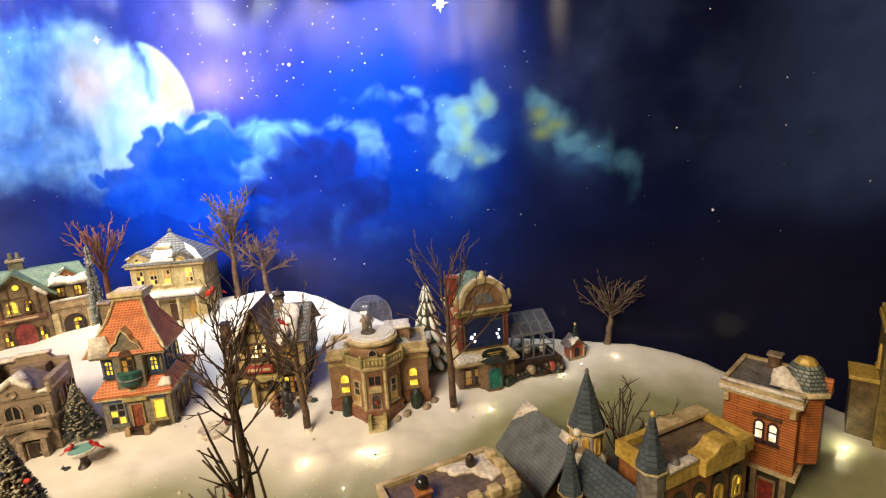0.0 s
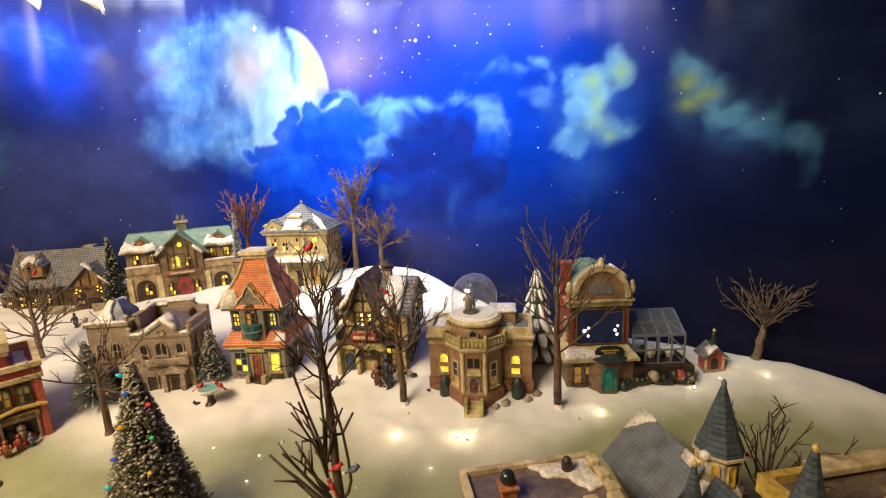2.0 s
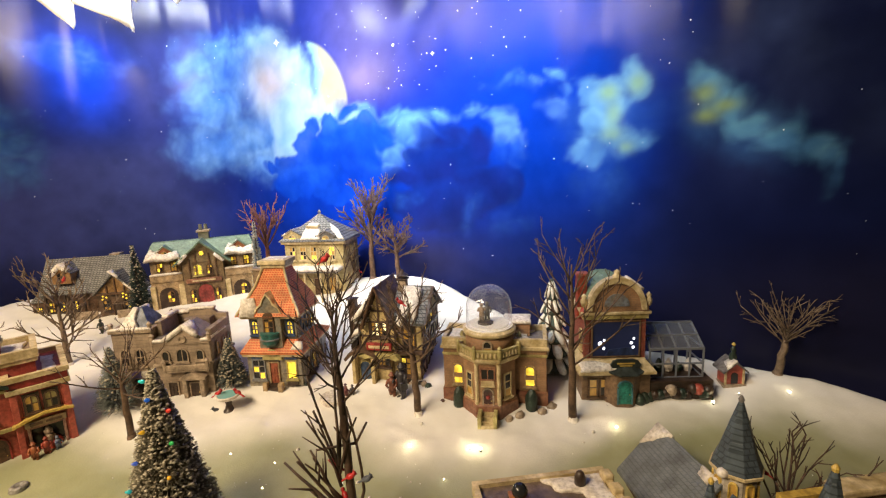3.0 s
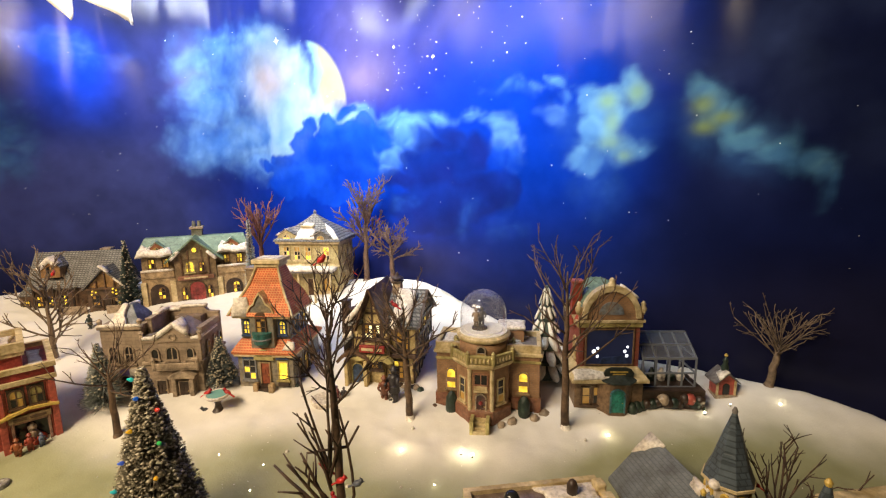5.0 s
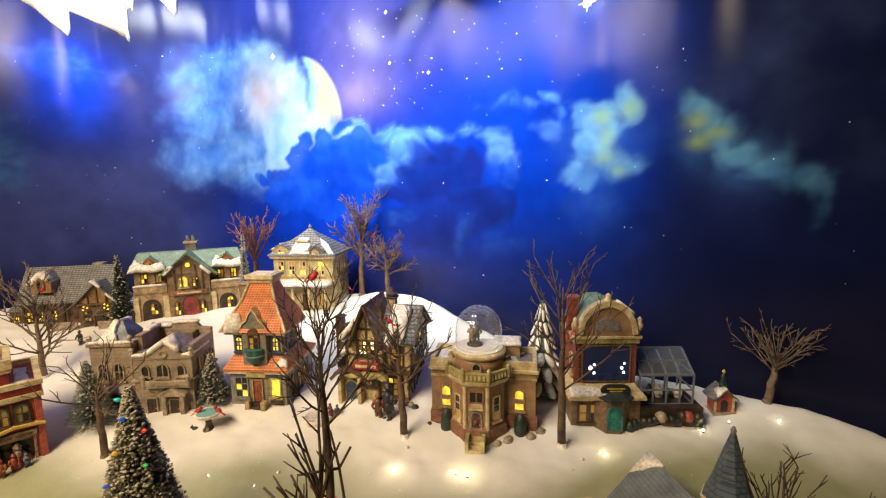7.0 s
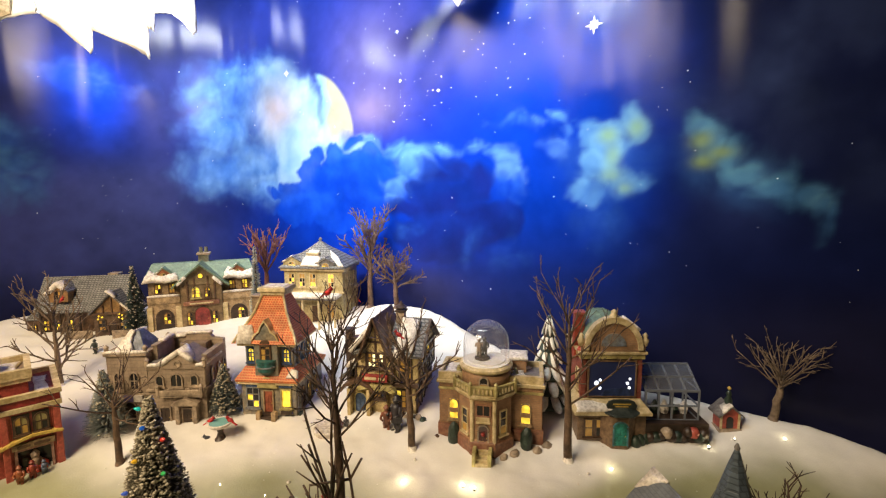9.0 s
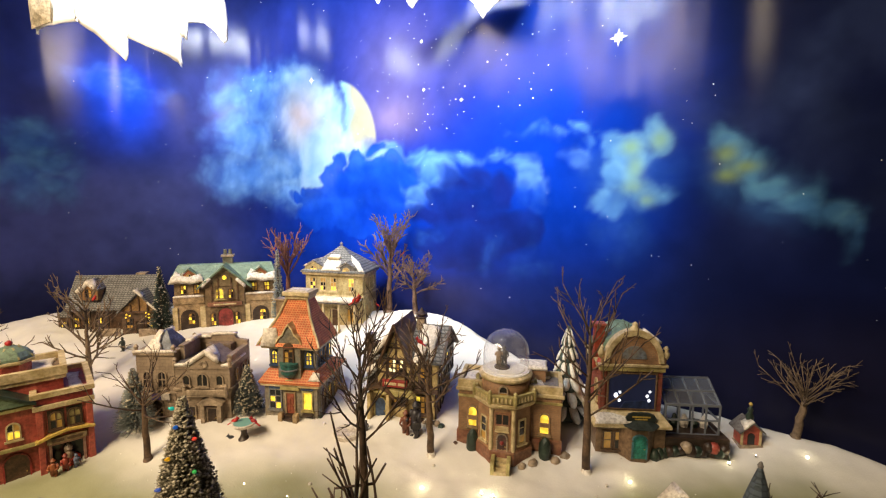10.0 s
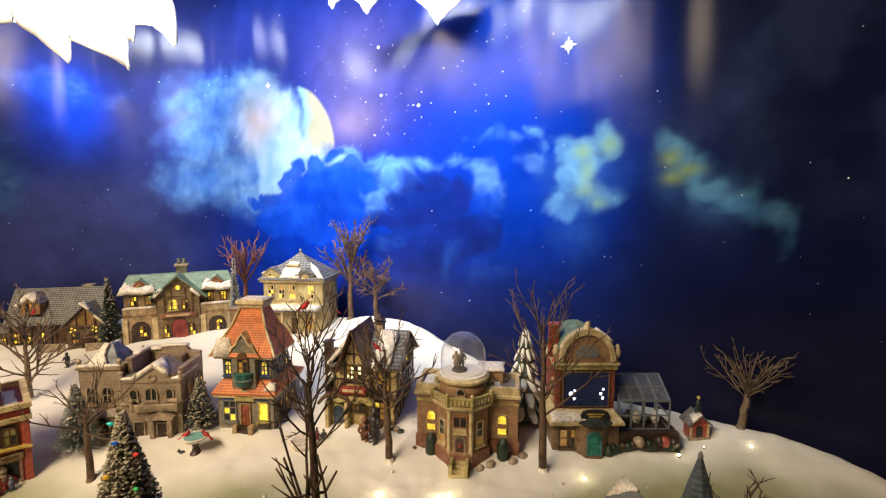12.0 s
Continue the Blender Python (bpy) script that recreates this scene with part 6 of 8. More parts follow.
for x in (-0.056, -0.030, -0.004, 0.040):
    window(h, x, 0.088, 0.012, 0.028, front(0), CREAM, 0.3, False, 2, 3)
for y in (0.022, 0.05, 0.078):
    window(h, y, 0.088, 0.010, 0.026, right_side(0.068), CREAM, 0.1, False, 2, 2)
    window(h, y, 0.020, 0.010, 0.032, right_side(0.068), CREAM, 0.1, False, 2, 2)
part("porch_roof", boxes((-0.060, 0.062, -0.034, 0.0, 0.062, 0.067)), GREYROOF, h, bevel=0.001)
snow_patch(h, (-0.062, -0.036, 0.067), (0.126, 0, 0), (0, 0.036, 0), [(0, 0), (1, 0), (1, 1), (0, 1)], 0.007, 43)
for x in (-0.056, -0.018, 0.020, 0.058):
    part("porch_post", lathe(bmesh.new(), [(0.003, -0.02), (0.0025, 0.03), (0.003, 0.062)], 8, x, -0.030), CREAM, h)
door(h, 0.0, 0.0, 0.016, 0.042, front(0), BROWN, CREAM)
for x in (-0.038, 0.038):
    window(h, x, 0.014, 0.016, 0.030, front(0), CREAM, 0.4, False, 2, 2)

# shingled cottage
h = house("shingle_cottage", "brown cottage with grey shingle roof and snow-tipped porch gable", -1.266, 0.439, 42, 0.88)
walls(h, BROWN, (-0.10, 0.105, 0.01, 0.10, -0.03, 0.072))
bm = bmesh.new()
prism(bm, [(0.01, 0.072), (0.10, 0.072), (0.055, 0.132)], -0.105, 0.10, m=Matrix.Rotation(radians(90), 4, "Z"))
part("gable_wall", bm, BROWN, h)
gable_roof(h, -0.10, 0.105, 0.0, 0.11, 0.066, 0.140, SHINGLE, 0.006, 0.005, "x")
walls(h, paint("brown_porch_glaze", (0.13, 0.08, 0.05)), (0.042, 0.132, -0.022, 0.02, -0.03, 0.060))
bm = bmesh.new()
prism(bm, [(0.042, 0.060), (0.132, 0.060), (0.087, 0.104)], -0.022, 0.04)
part("porch_wall", bm, paint("ochre_porch_glaze", (0.3, 0.17, 0.06)), h)
gable_roof(h, 0.040, 0.134, -0.026, 0.05, 0.060, 0.107, SHINGLE, 0.006, 0.006, "y", "porch_roof")
snow_patch(h, (0.136, -0.033, 0.062), (-0.024, 0, 0.024), (0, 0.035, 0), [(0, 0), (1, 0), (0.8, 0.8), (0, 1)], 0.005, 51)
snow_patch(h, (0.087, -0.033, 0.113), (0, 0.02, 0), (0.014, 0, -0.012), [(0, -0.5), (1, -0.4), (1, 0.8), (0, 1)], 0.004, 52)
dormer(h, -0.044, -0.004, 0.088, 0.044, 0.050, 0.05, paint("ochre_dormer_glaze", (0.28, 0.15, 0.06)), SHINGLE, BROWN, False, 0.2)
snow_patch(h, (-0.044, -0.008, 0.1415), (-0.026, 0, -0.026), (0, 0.03, 0), [(0, -0.1), (1.1, -0.1), (0.9, 0.9), (0, 1.0)], 0.010, 53)
snow_patch(h, (-0.044, -0.008, 0.1415), (0, 0.03, 0), (0.02, 0, -0.020), [(-0.1, 0), (1.0, 0), (0.9, 0.9), (-0.1, 1)], 0.009, 54)
for x in (0.066, 0.087, 0.108):
    part("porch_timber", boxes((x - 0.0015, x + 0.0015, -0.026, -0.021, 0.056, 0.096 - abs(x - 0.087) * 0.9)), BROWN, h)
part("porch_beam", boxes((0.042, 0.132, -0.028, -0.021, 0.054, 0.059)), BROWN, h)
for x in (0.062, 0.112):
    window(h, x, 0.014, 0.014, 0.024, front(-0.022), DARKBROWN, 0.1, False, 2, 3)
door(h, 0.087, -0.01, 0.018, 0.042, front(-0.022), DARKBROWN, BROWN)
for x in (-0.085, -0.060, -0.030):
    window(h, x, 0.012, 0.012, 0.024, front(0.01), DARKBROWN, 0.3, False, 2, 3)
for x, z in ((0.058, 0.052), (0.056, 0.044), (0.066, 0.049), (0.106, 0.056), (0.113, 0.052), (0.105, 0.047), (0.113, 0.043)):
    bm = bmesh.new()
    bmesh.ops.create_icosphere(bm, subdivisions=1, radius=0.0026, matrix=Matrix.Translation((x, -0.0295, z)))
    part("porch_light", bm, LIT, h, smooth=True)
chimney(h, 0.060, 0.068, 0.11, 0.146, 0.020, STONETRIM, STONETRIM, 0)
for x in (-0.09, -0.045, 0.0):
    part("porch_post", boxes((x - 0.002, x + 0.002, -0.006, -0.002, -0.03, 0.066)), DARKBROWN, h)

for x0, x1, y0 in ((-0.02, 0.040, -0.030), (0.090, 0.135, -0.040)):
    part("wood_screen", boxes((x0, x1, y0, y0 + 0.004, -0.03, 0.015)), STONETRIM, h, "pale plank screen", bevel=0.0008)
part("side_gable", prism(bmesh.new(), [(-0.135, 0.040), (-0.095, 0.040), (-0.095, 0.078)], 0.004, 0.06), SHINGLE, h, bevel=0.001)
part("side_wing", boxes((-0.132, -0.10, 0.010, 0.055, -0.03, 0.040)), BROWN, h, bevel=0.001)
window(h, -0.116, 0.006, 0.013, 0.020, front(0.010), DARKBROWN, 0.8, False, 3, 3)

# red fire house, facing across the snow
h = house("fire_house", "red fire house with cream cornices and open engine door", -0.8286, 0.1675, 75, 0.88)
walls(h, REDWALL, (-0.10, 0.086, 0.014, 0.13, -0.02, 0.122), (0.016, 0.028, 0, 0.016, -0.02, 0.122), (0.076, 0.088, 0, 0.016, -0.02, 0.122), (0.028, 0.076, 0, 0.016, 0.052, 0.122), (-0.10, 0.016, 0.006, 0.014, 0.052, 0.122))
part("flat_roof", boxes((-0.10, 0.084, 0.008, 0.128, 0.122, 0.126)), CREAM, h)
band(h, CREAM, 0.016, 0.088, -0.001, 0.03, 0.110, 0.118, 0.004)
part("red_frieze", boxes((0.014, 0.090, -0.002, 0.132, 0.118, 0.130)), REDDOOR, h, bevel=0.001)
hollow_parapet(h, CREAM, 0.010, 0.093, -0.005, 0.136, 0.130, 0.138, 0.009)
snow_patch(h, (0.060, 0.012, 0.1265), (0.022, 0, 0), (0, 0.10, 0), [(0, 0), (0.9, 0.1), (0.7, 0.6), (0.9, 0.95), (0, 1)], 0.005, 61)
walls(h, REDWALL, (-0.10, 0.054, 0.024, 0.112, 0.126, 0.156))
band(h, CREAM, -0.10, 0.054, 0.024, 0.112, 0.150, 0.157, 0.004)
hollow_parapet(h, CREAM, -0.102, 0.060, 0.018, 0.118, 0.157, 0.172, 0.009)
part("upper_roof", boxes((-0.094, 0.052, 0.026, 0.110, 0.158, 0.161)), ROOFBROWN, h)
snow_patch(h, (0.012, 0.030, 0.1612), (0.036, 0, 0), (0, 0.074, 0), [(0, 0), (0.9, 0.05), (0.8, 0.5), (1, 0.95), (0.1, 1)], 0.005, 62)
# dark sheet stands for the unlit inside of the open bay
part("engine_bay", boxes((0.028, 0.076, 0.010, 0.0145, -0.012, 0.050)), DARKPANE, h)
part("bay_frame", boxes((0.028, 0.032, -0.002, 0.012, -0.012, 0.050), (0.072, 0.076, -0.002, 0.012, -0.012, 0.050), (0.032, 0.072, -0.002, 0.012, 0.046, 0.050)), paint("pinkish_stone_glaze", (0.40, 0.22, 0.17)), h, bevel=0.0008)
part("name_band", boxes((0.026, 0.078, -0.005, 0.002, 0.050, 0.060)), TAN, h, "tan band with faded lettering bars", bevel=0.0008)
part("name_bar", boxes((0.032, 0.048, -0.0062, -0.0045, 0.053, 0.057), (0.052, 0.072, -0.0062, -0.0045, 0.053, 0.057)), BROWN, h)
part("door_hood", prism(bmesh.new(), [(0.012, 0.056), (0.030, 0.062), (0.052, 0.068), (0.080, 0.066), (0.090, 0.064), (0.090, 0.068), (0.080, 0.071), (0.052, 0.073), (0.028, 0.067), (0.012, 0.061)], -0.009, 0.002), GOLD, h, bevel=0.001)
for x in (0.040, 0.064):
    part("window_recess", boxes((x - 0.0105, x + 0.0105, -0.0012, 0.001, 0.073, 0.106)), DARKBROWN, h)
    window(h, x, 0.076, 0.014, 0.026, front(-0.0012), BROWN, 0.55, True, 2, 2, True, OLIVE)
for x in (-0.055, -0.012):
    window(h, x, 0.072, 0.014, 0.024, front(0.006), CREAM, 0.2, True, 2, 2)
    door(h, x, -0.012, 0.030, 0.054, front(0.014), BROWN, REDDOOR, True)
part("green_gable", prism(bmesh.new(), [(-0.085, 0.124), (0.014, 0.124), (-0.034, 0.150)], -0.002, 0.022), GREENROOF, h, bevel=0.001)
gable_roof(h, -0.085, 0.014, -0.004, 0.022, 0.124, 0.152, DARKGREEN, 0.004, 0.005, "y", "gable_roof")
band(h, OLIVE, -0.10, 0.014, 0.006, 0.03, 0.052, 0.058, 0.004, "string_course")
band(h, OLIVE, -0.10, 0.014, 0.004, 0.03, 0.116, 0.122, 0.004, "string_course")
for x in (0.020, 0.084):
    part("corner_pier", boxes((x - 0.0045, x + 0.0045, -0.0035, 0.001, -0.016, 0.110)), REDWALL, h, bevel=0.001)
tw = part("turret", lathe(bmesh.new(), [(0.028, 0.150), (0.028, 0.182)], 8, -0.010, 0.062, radians(22.5)), REDWALL, h)
part("turret_cornice", lathe(bmesh.new(), [(0.029, 0.180), (0.033, 0.183), (0.033, 0.186), (0.028, 0.187)], 8, -0.010, 0.062, radians(22.5)), CREAM, tw)
part("turret_roof", lathe(bmesh.new(), [(0.031, 0.187), (0.030, 0.191), (0.024, 0.199), (0.014, 0.205), (0.003, 0.208)], 8, -0.010, 0.062, radians(22.5)), GREENROOF, tw)
for k in range(8):
    a = radians(22.5 + 45 * k)
    p, q = Vector((-0.010 + 0.031 * math.cos(a), 0.062 + 0.031 * math.sin(a), 0.189)), Vector((-0.010 + 0.012 * math.cos(a), 0.062 + 0.012 * math.sin(a), 0.206))
    part("roof_rib", boxes((-0.0012, 0.0012, -0.0012, 0.0012, 0, (q - p).length), m=Matrix.Translation(p) @ (q - p).to_track_quat("Z", "Y").to_matrix().to_4x4()), OLIVE, tw)
part("turret_ball", lathe(bmesh.new(), [(0.001, 0.207), (0.005, 0.210), (0.005, 0.214), (0.001, 0.217)], 10, -0.010, 0.062), CARDINAL, tw, smooth=True)
part("engine_nose", lathe(bmesh.new(), [(0.011, -0.012), (0.013, 0.004), (0.012, 0.016), (0.006, 0.022), (0.001, 0.023)], 12, 0.056, 0.006), paint("engine_red_glaze", (0.5, 0.06, 0.03)), h, "red engine nose in the doorway", smooth=True)
part("engine_lamp", lathe(bmesh.new(), [(0.001, 0.024), (0.005, 0.028), (0.006, 0.036), (0.002, 0.042)], 10, 0.052, 0.004), STONETRIM, h, smooth=True)
figure("fireman_figurine", "red-coated fireman statuette beside the engine door", -0.806, 0.204, at(-0.806, 0.204)[2], 0.027, paint("rust_red_coat_paint", (0.38, 0.07, 0.04)), 80)
figure("fireman_figurine", "pale-hatted fireman statuette in the engine door", -0.816, 0.212, at(-0.816, 0.212)[2], 0.029, paint("buff_coat_paint", (0.36, 0.25, 0.16)), 100)
figure("fireman_figurine", "orange-hatted fireman statuette by the fire house", -0.806, 0.190, at(-0.806, 0.190)[2], 0.028, paint("orange_coat_paint", (0.42, 0.13, 0.05)), 60)
figure("fireman_figurine", "red seated statuette at the fire engine", -0.803, 0.216, at(-0.803, 0.216)[2], 0.022, paint("blue_coat_paint", (0.14, 0.17, 0.25)), 120)
tagged(finish(lathe(bmesh.new(), [(0.009, 0), (0.0115, 0.002), (0.0095, 0.004), (0.0105, 0.006), (0.0085, 0.008), (0.005, 0.008), (0.0045, 0.003), (0.0, 0.003)], 14), "hose_heap", paint("grey_hose", (0.32, 0.30, 0.27)), smooth=True), "grey coiled hose lying in the snow", "hose").matrix_basis = pose(*at(-0.762, 0.158))

# flat-roofed block by the ice
h = house("battlement_block", "cream-walled block with brown flat roof and battlements", -0.109, 0.351, 39)
walls(h, TANBRICK, (-0.066, 0.066, 0, 0.068, -0.02, 0.094))
part("flat_roof", boxes((-0.062, 0.062, 0.004, 0.064, 0.094, 0.0975)), ROOFBROWN, h)
hollow_parapet(h, CREAM, -0.068, 0.068, -0.002, 0.070, 0.090, 0.102, 0.006)
for k in range(6):
    x = -0.052 + k * 0.0225
    part("merlon", boxes((x - 0.007, x + 0.007, -0.006, 0.006, 0.098, 0.108)), CREAM, h, bevel=0.0022)
for k in range(3):
    part("merlon", boxes((0.060, 0.071, 0.014 + 0.02 * k - 0.006, 0.014 + 0.02 * k + 0.006, 0.098, 0.107)), CREAM, h, bevel=0.0022)
snow_patch(h, (-0.006, 0.020, 0.0978), (0.068, 0, 0), (0, 0.044, 0), [(0.1, 1), (0.3, 0.55), (0.6, 0.45), (0.75, 0.0), (1, 0.1), (1, 1)], 0.003, 71)
chimney(h, -0.030, 0.030, 0.095, 0.108, 0.014, paint("orange_chimney_glaze", (0.4, 0.14, 0.05)), paint("orange_chimney_cap", (0.42, 0.16, 0.06)), 0)
bm = bmesh.new()
bmesh.ops.create_uvsphere(bm, u_segments=14, v_segments=10, radius=0.0075, matrix=Matrix.Translation((-0.030, 0.030, 0.117)))
part("chimney_ball", bm, plain("black_gloss_glaze", (0.02, 0.02, 0.02), 0.2), h, smooth=True)
part("vent_pot", lathe(bmesh.new(), [(0.0055, 0.097), (0.0055, 0.108), (0.0035, 0.113), (0.001, 0.115)], 10, 0.036, 0.050), DARKBROWN, h, smooth=True)

# church with slate roof and three spires
h = house("church", "small church with slate roof, white tower and dark spires", 0.0, 0.490, 39)
walls(h, BROWN, (-0.042, 0.042, 0, 0.095, -0.02, 0.034))
bm = bmesh.new()
prism(bm, [(-0.042, 0.034), (0.042, 0.034), (0, 0.080)], 0.0, 0.095)
part("gable_wall", bm, BROWN, h)
gable_roof(h, -0.044, 0.044, -0.002, 0.097, 0.033, 0.080, SLATE, 0.006, 0.005, "y")
snow_patch(h, (0, 0.102, 0.087), (0, -0.03, 0), (-0.022, 0, -0.024), [(0, 0), (1, 0), (0.5, 0.45), (0, 1)], 0.004, 81)
snow_patch(h, (0, 0.102, 0.087), (0.022, 0, -0.024), (0, -0.03, 0), [(0, 0), (1, 0), (0.45, 0.5), (0, 1)], 0.004, 82)
snow_patch(h, (0, 0.020, 0.087), (0, -0.022, 0), (-0.008, 0, -0.010), [(0, 0), (1, 0), (0.9, 0.9), (0.1, 0.8)], 0.005, 83)
part("tower_base", boxes((-0.002, 0.040, -0.022, 0.020, -0.02, 0.060)), BROWN, h, bevel=0.001)
tw = part("tower", lathe(bmesh.new(), [(0.0195, 0.058), (0.0195, 0.096)], 8, 0.019, -0.002, radians(22.5)), paint("white_tower_glaze", (0.5, 0.45, 0.38)), h, "white octagonal tower")
part("tower_skirt", lathe(bmesh.new(), [(0.026, 0.056), (0.026, 0.060), (0.0195, 0.070)], 8, 0.019, -0.002, radians(22.5)), SNOWCAP, tw)
for k in range(8):
    m = Matrix.Translation((0.019, -0.002, 0)) @ Matrix.Rotation(radians(45 * k), 4, "Z") @ Matrix.Translation((0, -0.0181, 0))
    window(h, 0, 0.070, 0.0055, 0.021, m, GOLD, 0.0, True, 1, 1, False, OLIVE, 0.0013)
part("spire_eave", lathe(bmesh.new(), [(0.021, 0.095), (0.0245, 0.098), (0.0245, 0.1005), (0.02, 0.102)], 8, 0.019, -0.002, radians(22.5)), CREAM, tw)
part("spire", lathe(bmesh.new(), [(0.0235, 0.1005), (0.0175, 0.116), (0.009, 0.146), (0.0022, 0.168)], 8, 0.019, -0.002, radians(22.5)), SPIRE, tw, "dark blue slate spire", bevel=0.0006)
part("spire_knob", lathe(bmesh.new(), [(0.002, 0.167), (0.0028, 0.170), (0.001, 0.174)], 8, 0.019, -0.002), GREYROOF, tw)
bm = bmesh.new()
bmesh.ops.create_icosphere(bm, subdivisions=2, radius=0.0055, matrix=Matrix.Translation((-0.002, -0.010, 0.100)) @ Matrix.Diagonal((1, 1, 0.9, 1)))
part("snow", bm, SNOWCAP, tw, smooth=True)
part("porch", boxes((-0.014, 0.022, -0.105, -0.02, -0.02, 0.048)), BROWN, h, bevel=0.001)
part("porch_gable", prism(bmesh.new(), [(-0.014, 0.048), (0.022, 0.048), (0.004, 0.078)], -0.105, -0.02), BROWN, h)
gable_roof(h, -0.015, 0.023, -0.105, -0.02, 0.047, 0.079, SPIRE, 0.003, 0.003, "y", "porch_roof")
snow_patch(h, (0.004, -0.109, 0.084), (-0.018, 0, -0.030), (0, 0.012, 0), [(0, 0), (1, 0), (0.9, 0.6), (0, 0.8)], 0.003, 85)
for sx, sy, z0, z1, r in ((-0.028, -0.0286, 0.044, 0.106, 0.0145), (0.008, -0.108, 0.114, 0.170, 0.0155)):
    t2 = part("turret", lathe(bmesh.new(), [(r * 0.9, -0.02), (r * 0.9, z0)], 8, sx, sy, radians(22.5)), GREYROOF if sy < -0.05 else BROWN, h)
    part("turret_eave", lathe(bmesh.new(), [(r * 0.9, z0 - 0.003), (r * 1.06, z0 - 0.001), (r * 1.06, z0 + 0.001)], 8, sx, sy, radians(22.5)), CREAM, t2)
    part("turret_spire", lathe(bmesh.new(), [(r, z0), (r * 0.72, z0 + (z1 - z0) * 0.3), (r * 0.16, z1)], 8, sx, sy, radians(22.5)), SPIRE, t2, bevel=0.0005)
    part("spire_knob", lathe(bmesh.new(), [(0.002, z1 - 0.001), (0.0028, z1 + 0.003), (0.001, z1 + 0.006)], 8, sx, sy), GOLD, t2)

# ochre block with a shaped parapet
h = house("ochre_block", "ochre and brick corner block with shaped snowy parapet", 0.140, 0.455, 39)
walls(h, paint("rust_wall_glaze", (0.3, 0.12, 0.04)), (-0.066, 0.066, 0, 0.062, -0.03, 0.110))
part("flat_roof", boxes((-0.062, 0.062, 0.004, 0.058, 0.110, 0.1135)), ROOFBROWN, h)
hollow_parapet(h, GOLD, -0.069, 0.069, -0.003, 0.065, 0.104, 0.122, 0.008)
part("shaped_gable", prism(bmesh.new(), [(-0.020, 0.104), (0.045, 0.104), (0.045, 0.124), (0.030, 0.128), (0.022, 0.136), (0.003, 0.136), (-0.005, 0.128), (-0.020, 0.124)], -0.010, 0.012), GOLD, h, bevel=0.002)
part("ridge_tile", boxes((-0.020, 0.069, 0.050, 0.069, 0.118, 0.126)), CREAM, h, bevel=0.002)
snow_patch(h, (-0.066, -0.004, 0.122), (0.045, 0, 0), (0, 0.010, 0), [(0, 0), (1, 0), (1, 1), (0, 1)], 0.004, 91)
for x in (-0.045, -0.015, 0.015, 0.045):
    bm = bmesh.new()
    prism(bm, arch_outline(x, 0.050, 0.020, 0.042), -0.0015, 0.001)
    # near-black plate in place of the arch's shaded depth
    part("arch_recess", bm, DARKPANE, h)
    window(h, x, 0.056, 0.009, 0.022, front(-0.0015), GOLD, 0.3, True, 2, 2, False)
part("urn", lathe(bmesh.new(), [(0.003, 0.120), (0.005, 0.126), (0.002, 0.132)], 8, -0.050, 0.002), GREYROOF, h)

# orange brick corner shop
h = house("brick_corner_shop", "orange brick shop with white window pair and snow-edged roof", 0.215, 0.541, -33)
walls(h, ORBRICK, (-0.038, 0.038, 0, 0.09, 0.050, 0.140))
walls(h, DARKBROWN, (-0.034, 0.034, 0.008, 0.086, -0.03, 0.05))
band(h, CREAM, -0.038, 0.038, 0, 0.09, 0.136, 0.140, 0.002)
band(h, SNOWCAP, -0.038, 0.038, 0, 0.09, 0.140, 0.145, 0.005)
hollow_parapet(h, CREAM, -0.042, 0.042, -0.004, 0.094, 0.145, 0.151, 0.005)
part("flat_roof", boxes((-0.037, 0.037, 0.001, 0.089, 0.145, 0.1475)), GREYROOF, h)
band(h, CREAM, -0.038, 0.038, 0, 0.09, 0.046, 0.051, 0.004)
for x in (0.002, 0.016):
    window(h, x, 0.088, 0.0072, 0.022, front(0), paint("plum_frame_glaze", (0.07, 0.03, 0.04)), 1.0, True, 1, 2, True, glow("lit_cream_pane", (1.0, 0.93, 0.72), 1.1))
for x in (-0.030, 0.0, 0.030):
    part("porch_post", boxes((x - 0.003, x + 0.003, -0.002, 0.006, -0.03, 0.046)), TAN, h)
window(h, 0.044, 0.08, 0.012, 0.03, right_side(0.038), GOLD, 0.4, True, 2, 2)
door(h, 0.012, -0.02, 0.016, 0.05, front(0.008), REDDOOR, TAN)
tw = part("corner_turret", lathe(bmesh.new(), [(0.022, 0.06), (0.022, 0.146)], 8, 0.034, 0.040, radians(22.5)), ORBRICK, h)
PATTERN = courses("patterned_slate_glaze", (0.10, 0.15, 0.16), (0.30, 0.32, 0.28), (0.05, 0.06, 0.06), 0.006, 0.004, 0.2)
part("turret_eave", lathe(bmesh.new(), [(0.022, 0.144), (0.029, 0.148), (0.029, 0.152), (0.024, 0.154)], 8, 0.034, 0.040, radians(22.5)), CREAM, tw)
part("turret_roof", lathe(bmesh.new(), [(0.026, 0.152), (0.025, 0.156), (0.016, 0.176), (0.012, 0.179)], 8, 0.034, 0.040, radians(22.5)), PATTERN, tw, "patterned teal and grey turret roof")
part("turret_cap", lathe(bmesh.new(), [(0.011, 0.178), (0.012, 0.181), (0.008, 0.186), (0.001, 0.188)], 8, 0.034, 0.040, radians(22.5)), GOLD, tw)
for a in (90, 200, 320):
    part("turret_gablet", prism(bmesh.new(), [(-0.007, 0.150), (0.007, 0.150), (0.007, 0.160), (0, 0.168), (-0.007, 0.160)], -0.027, -0.014, m=Matrix.Translation((0.034, 0.040, 0)) @ Matrix.Rotation(radians(a), 4, "Z")), ORBRICK, tw, bevel=0.0006)
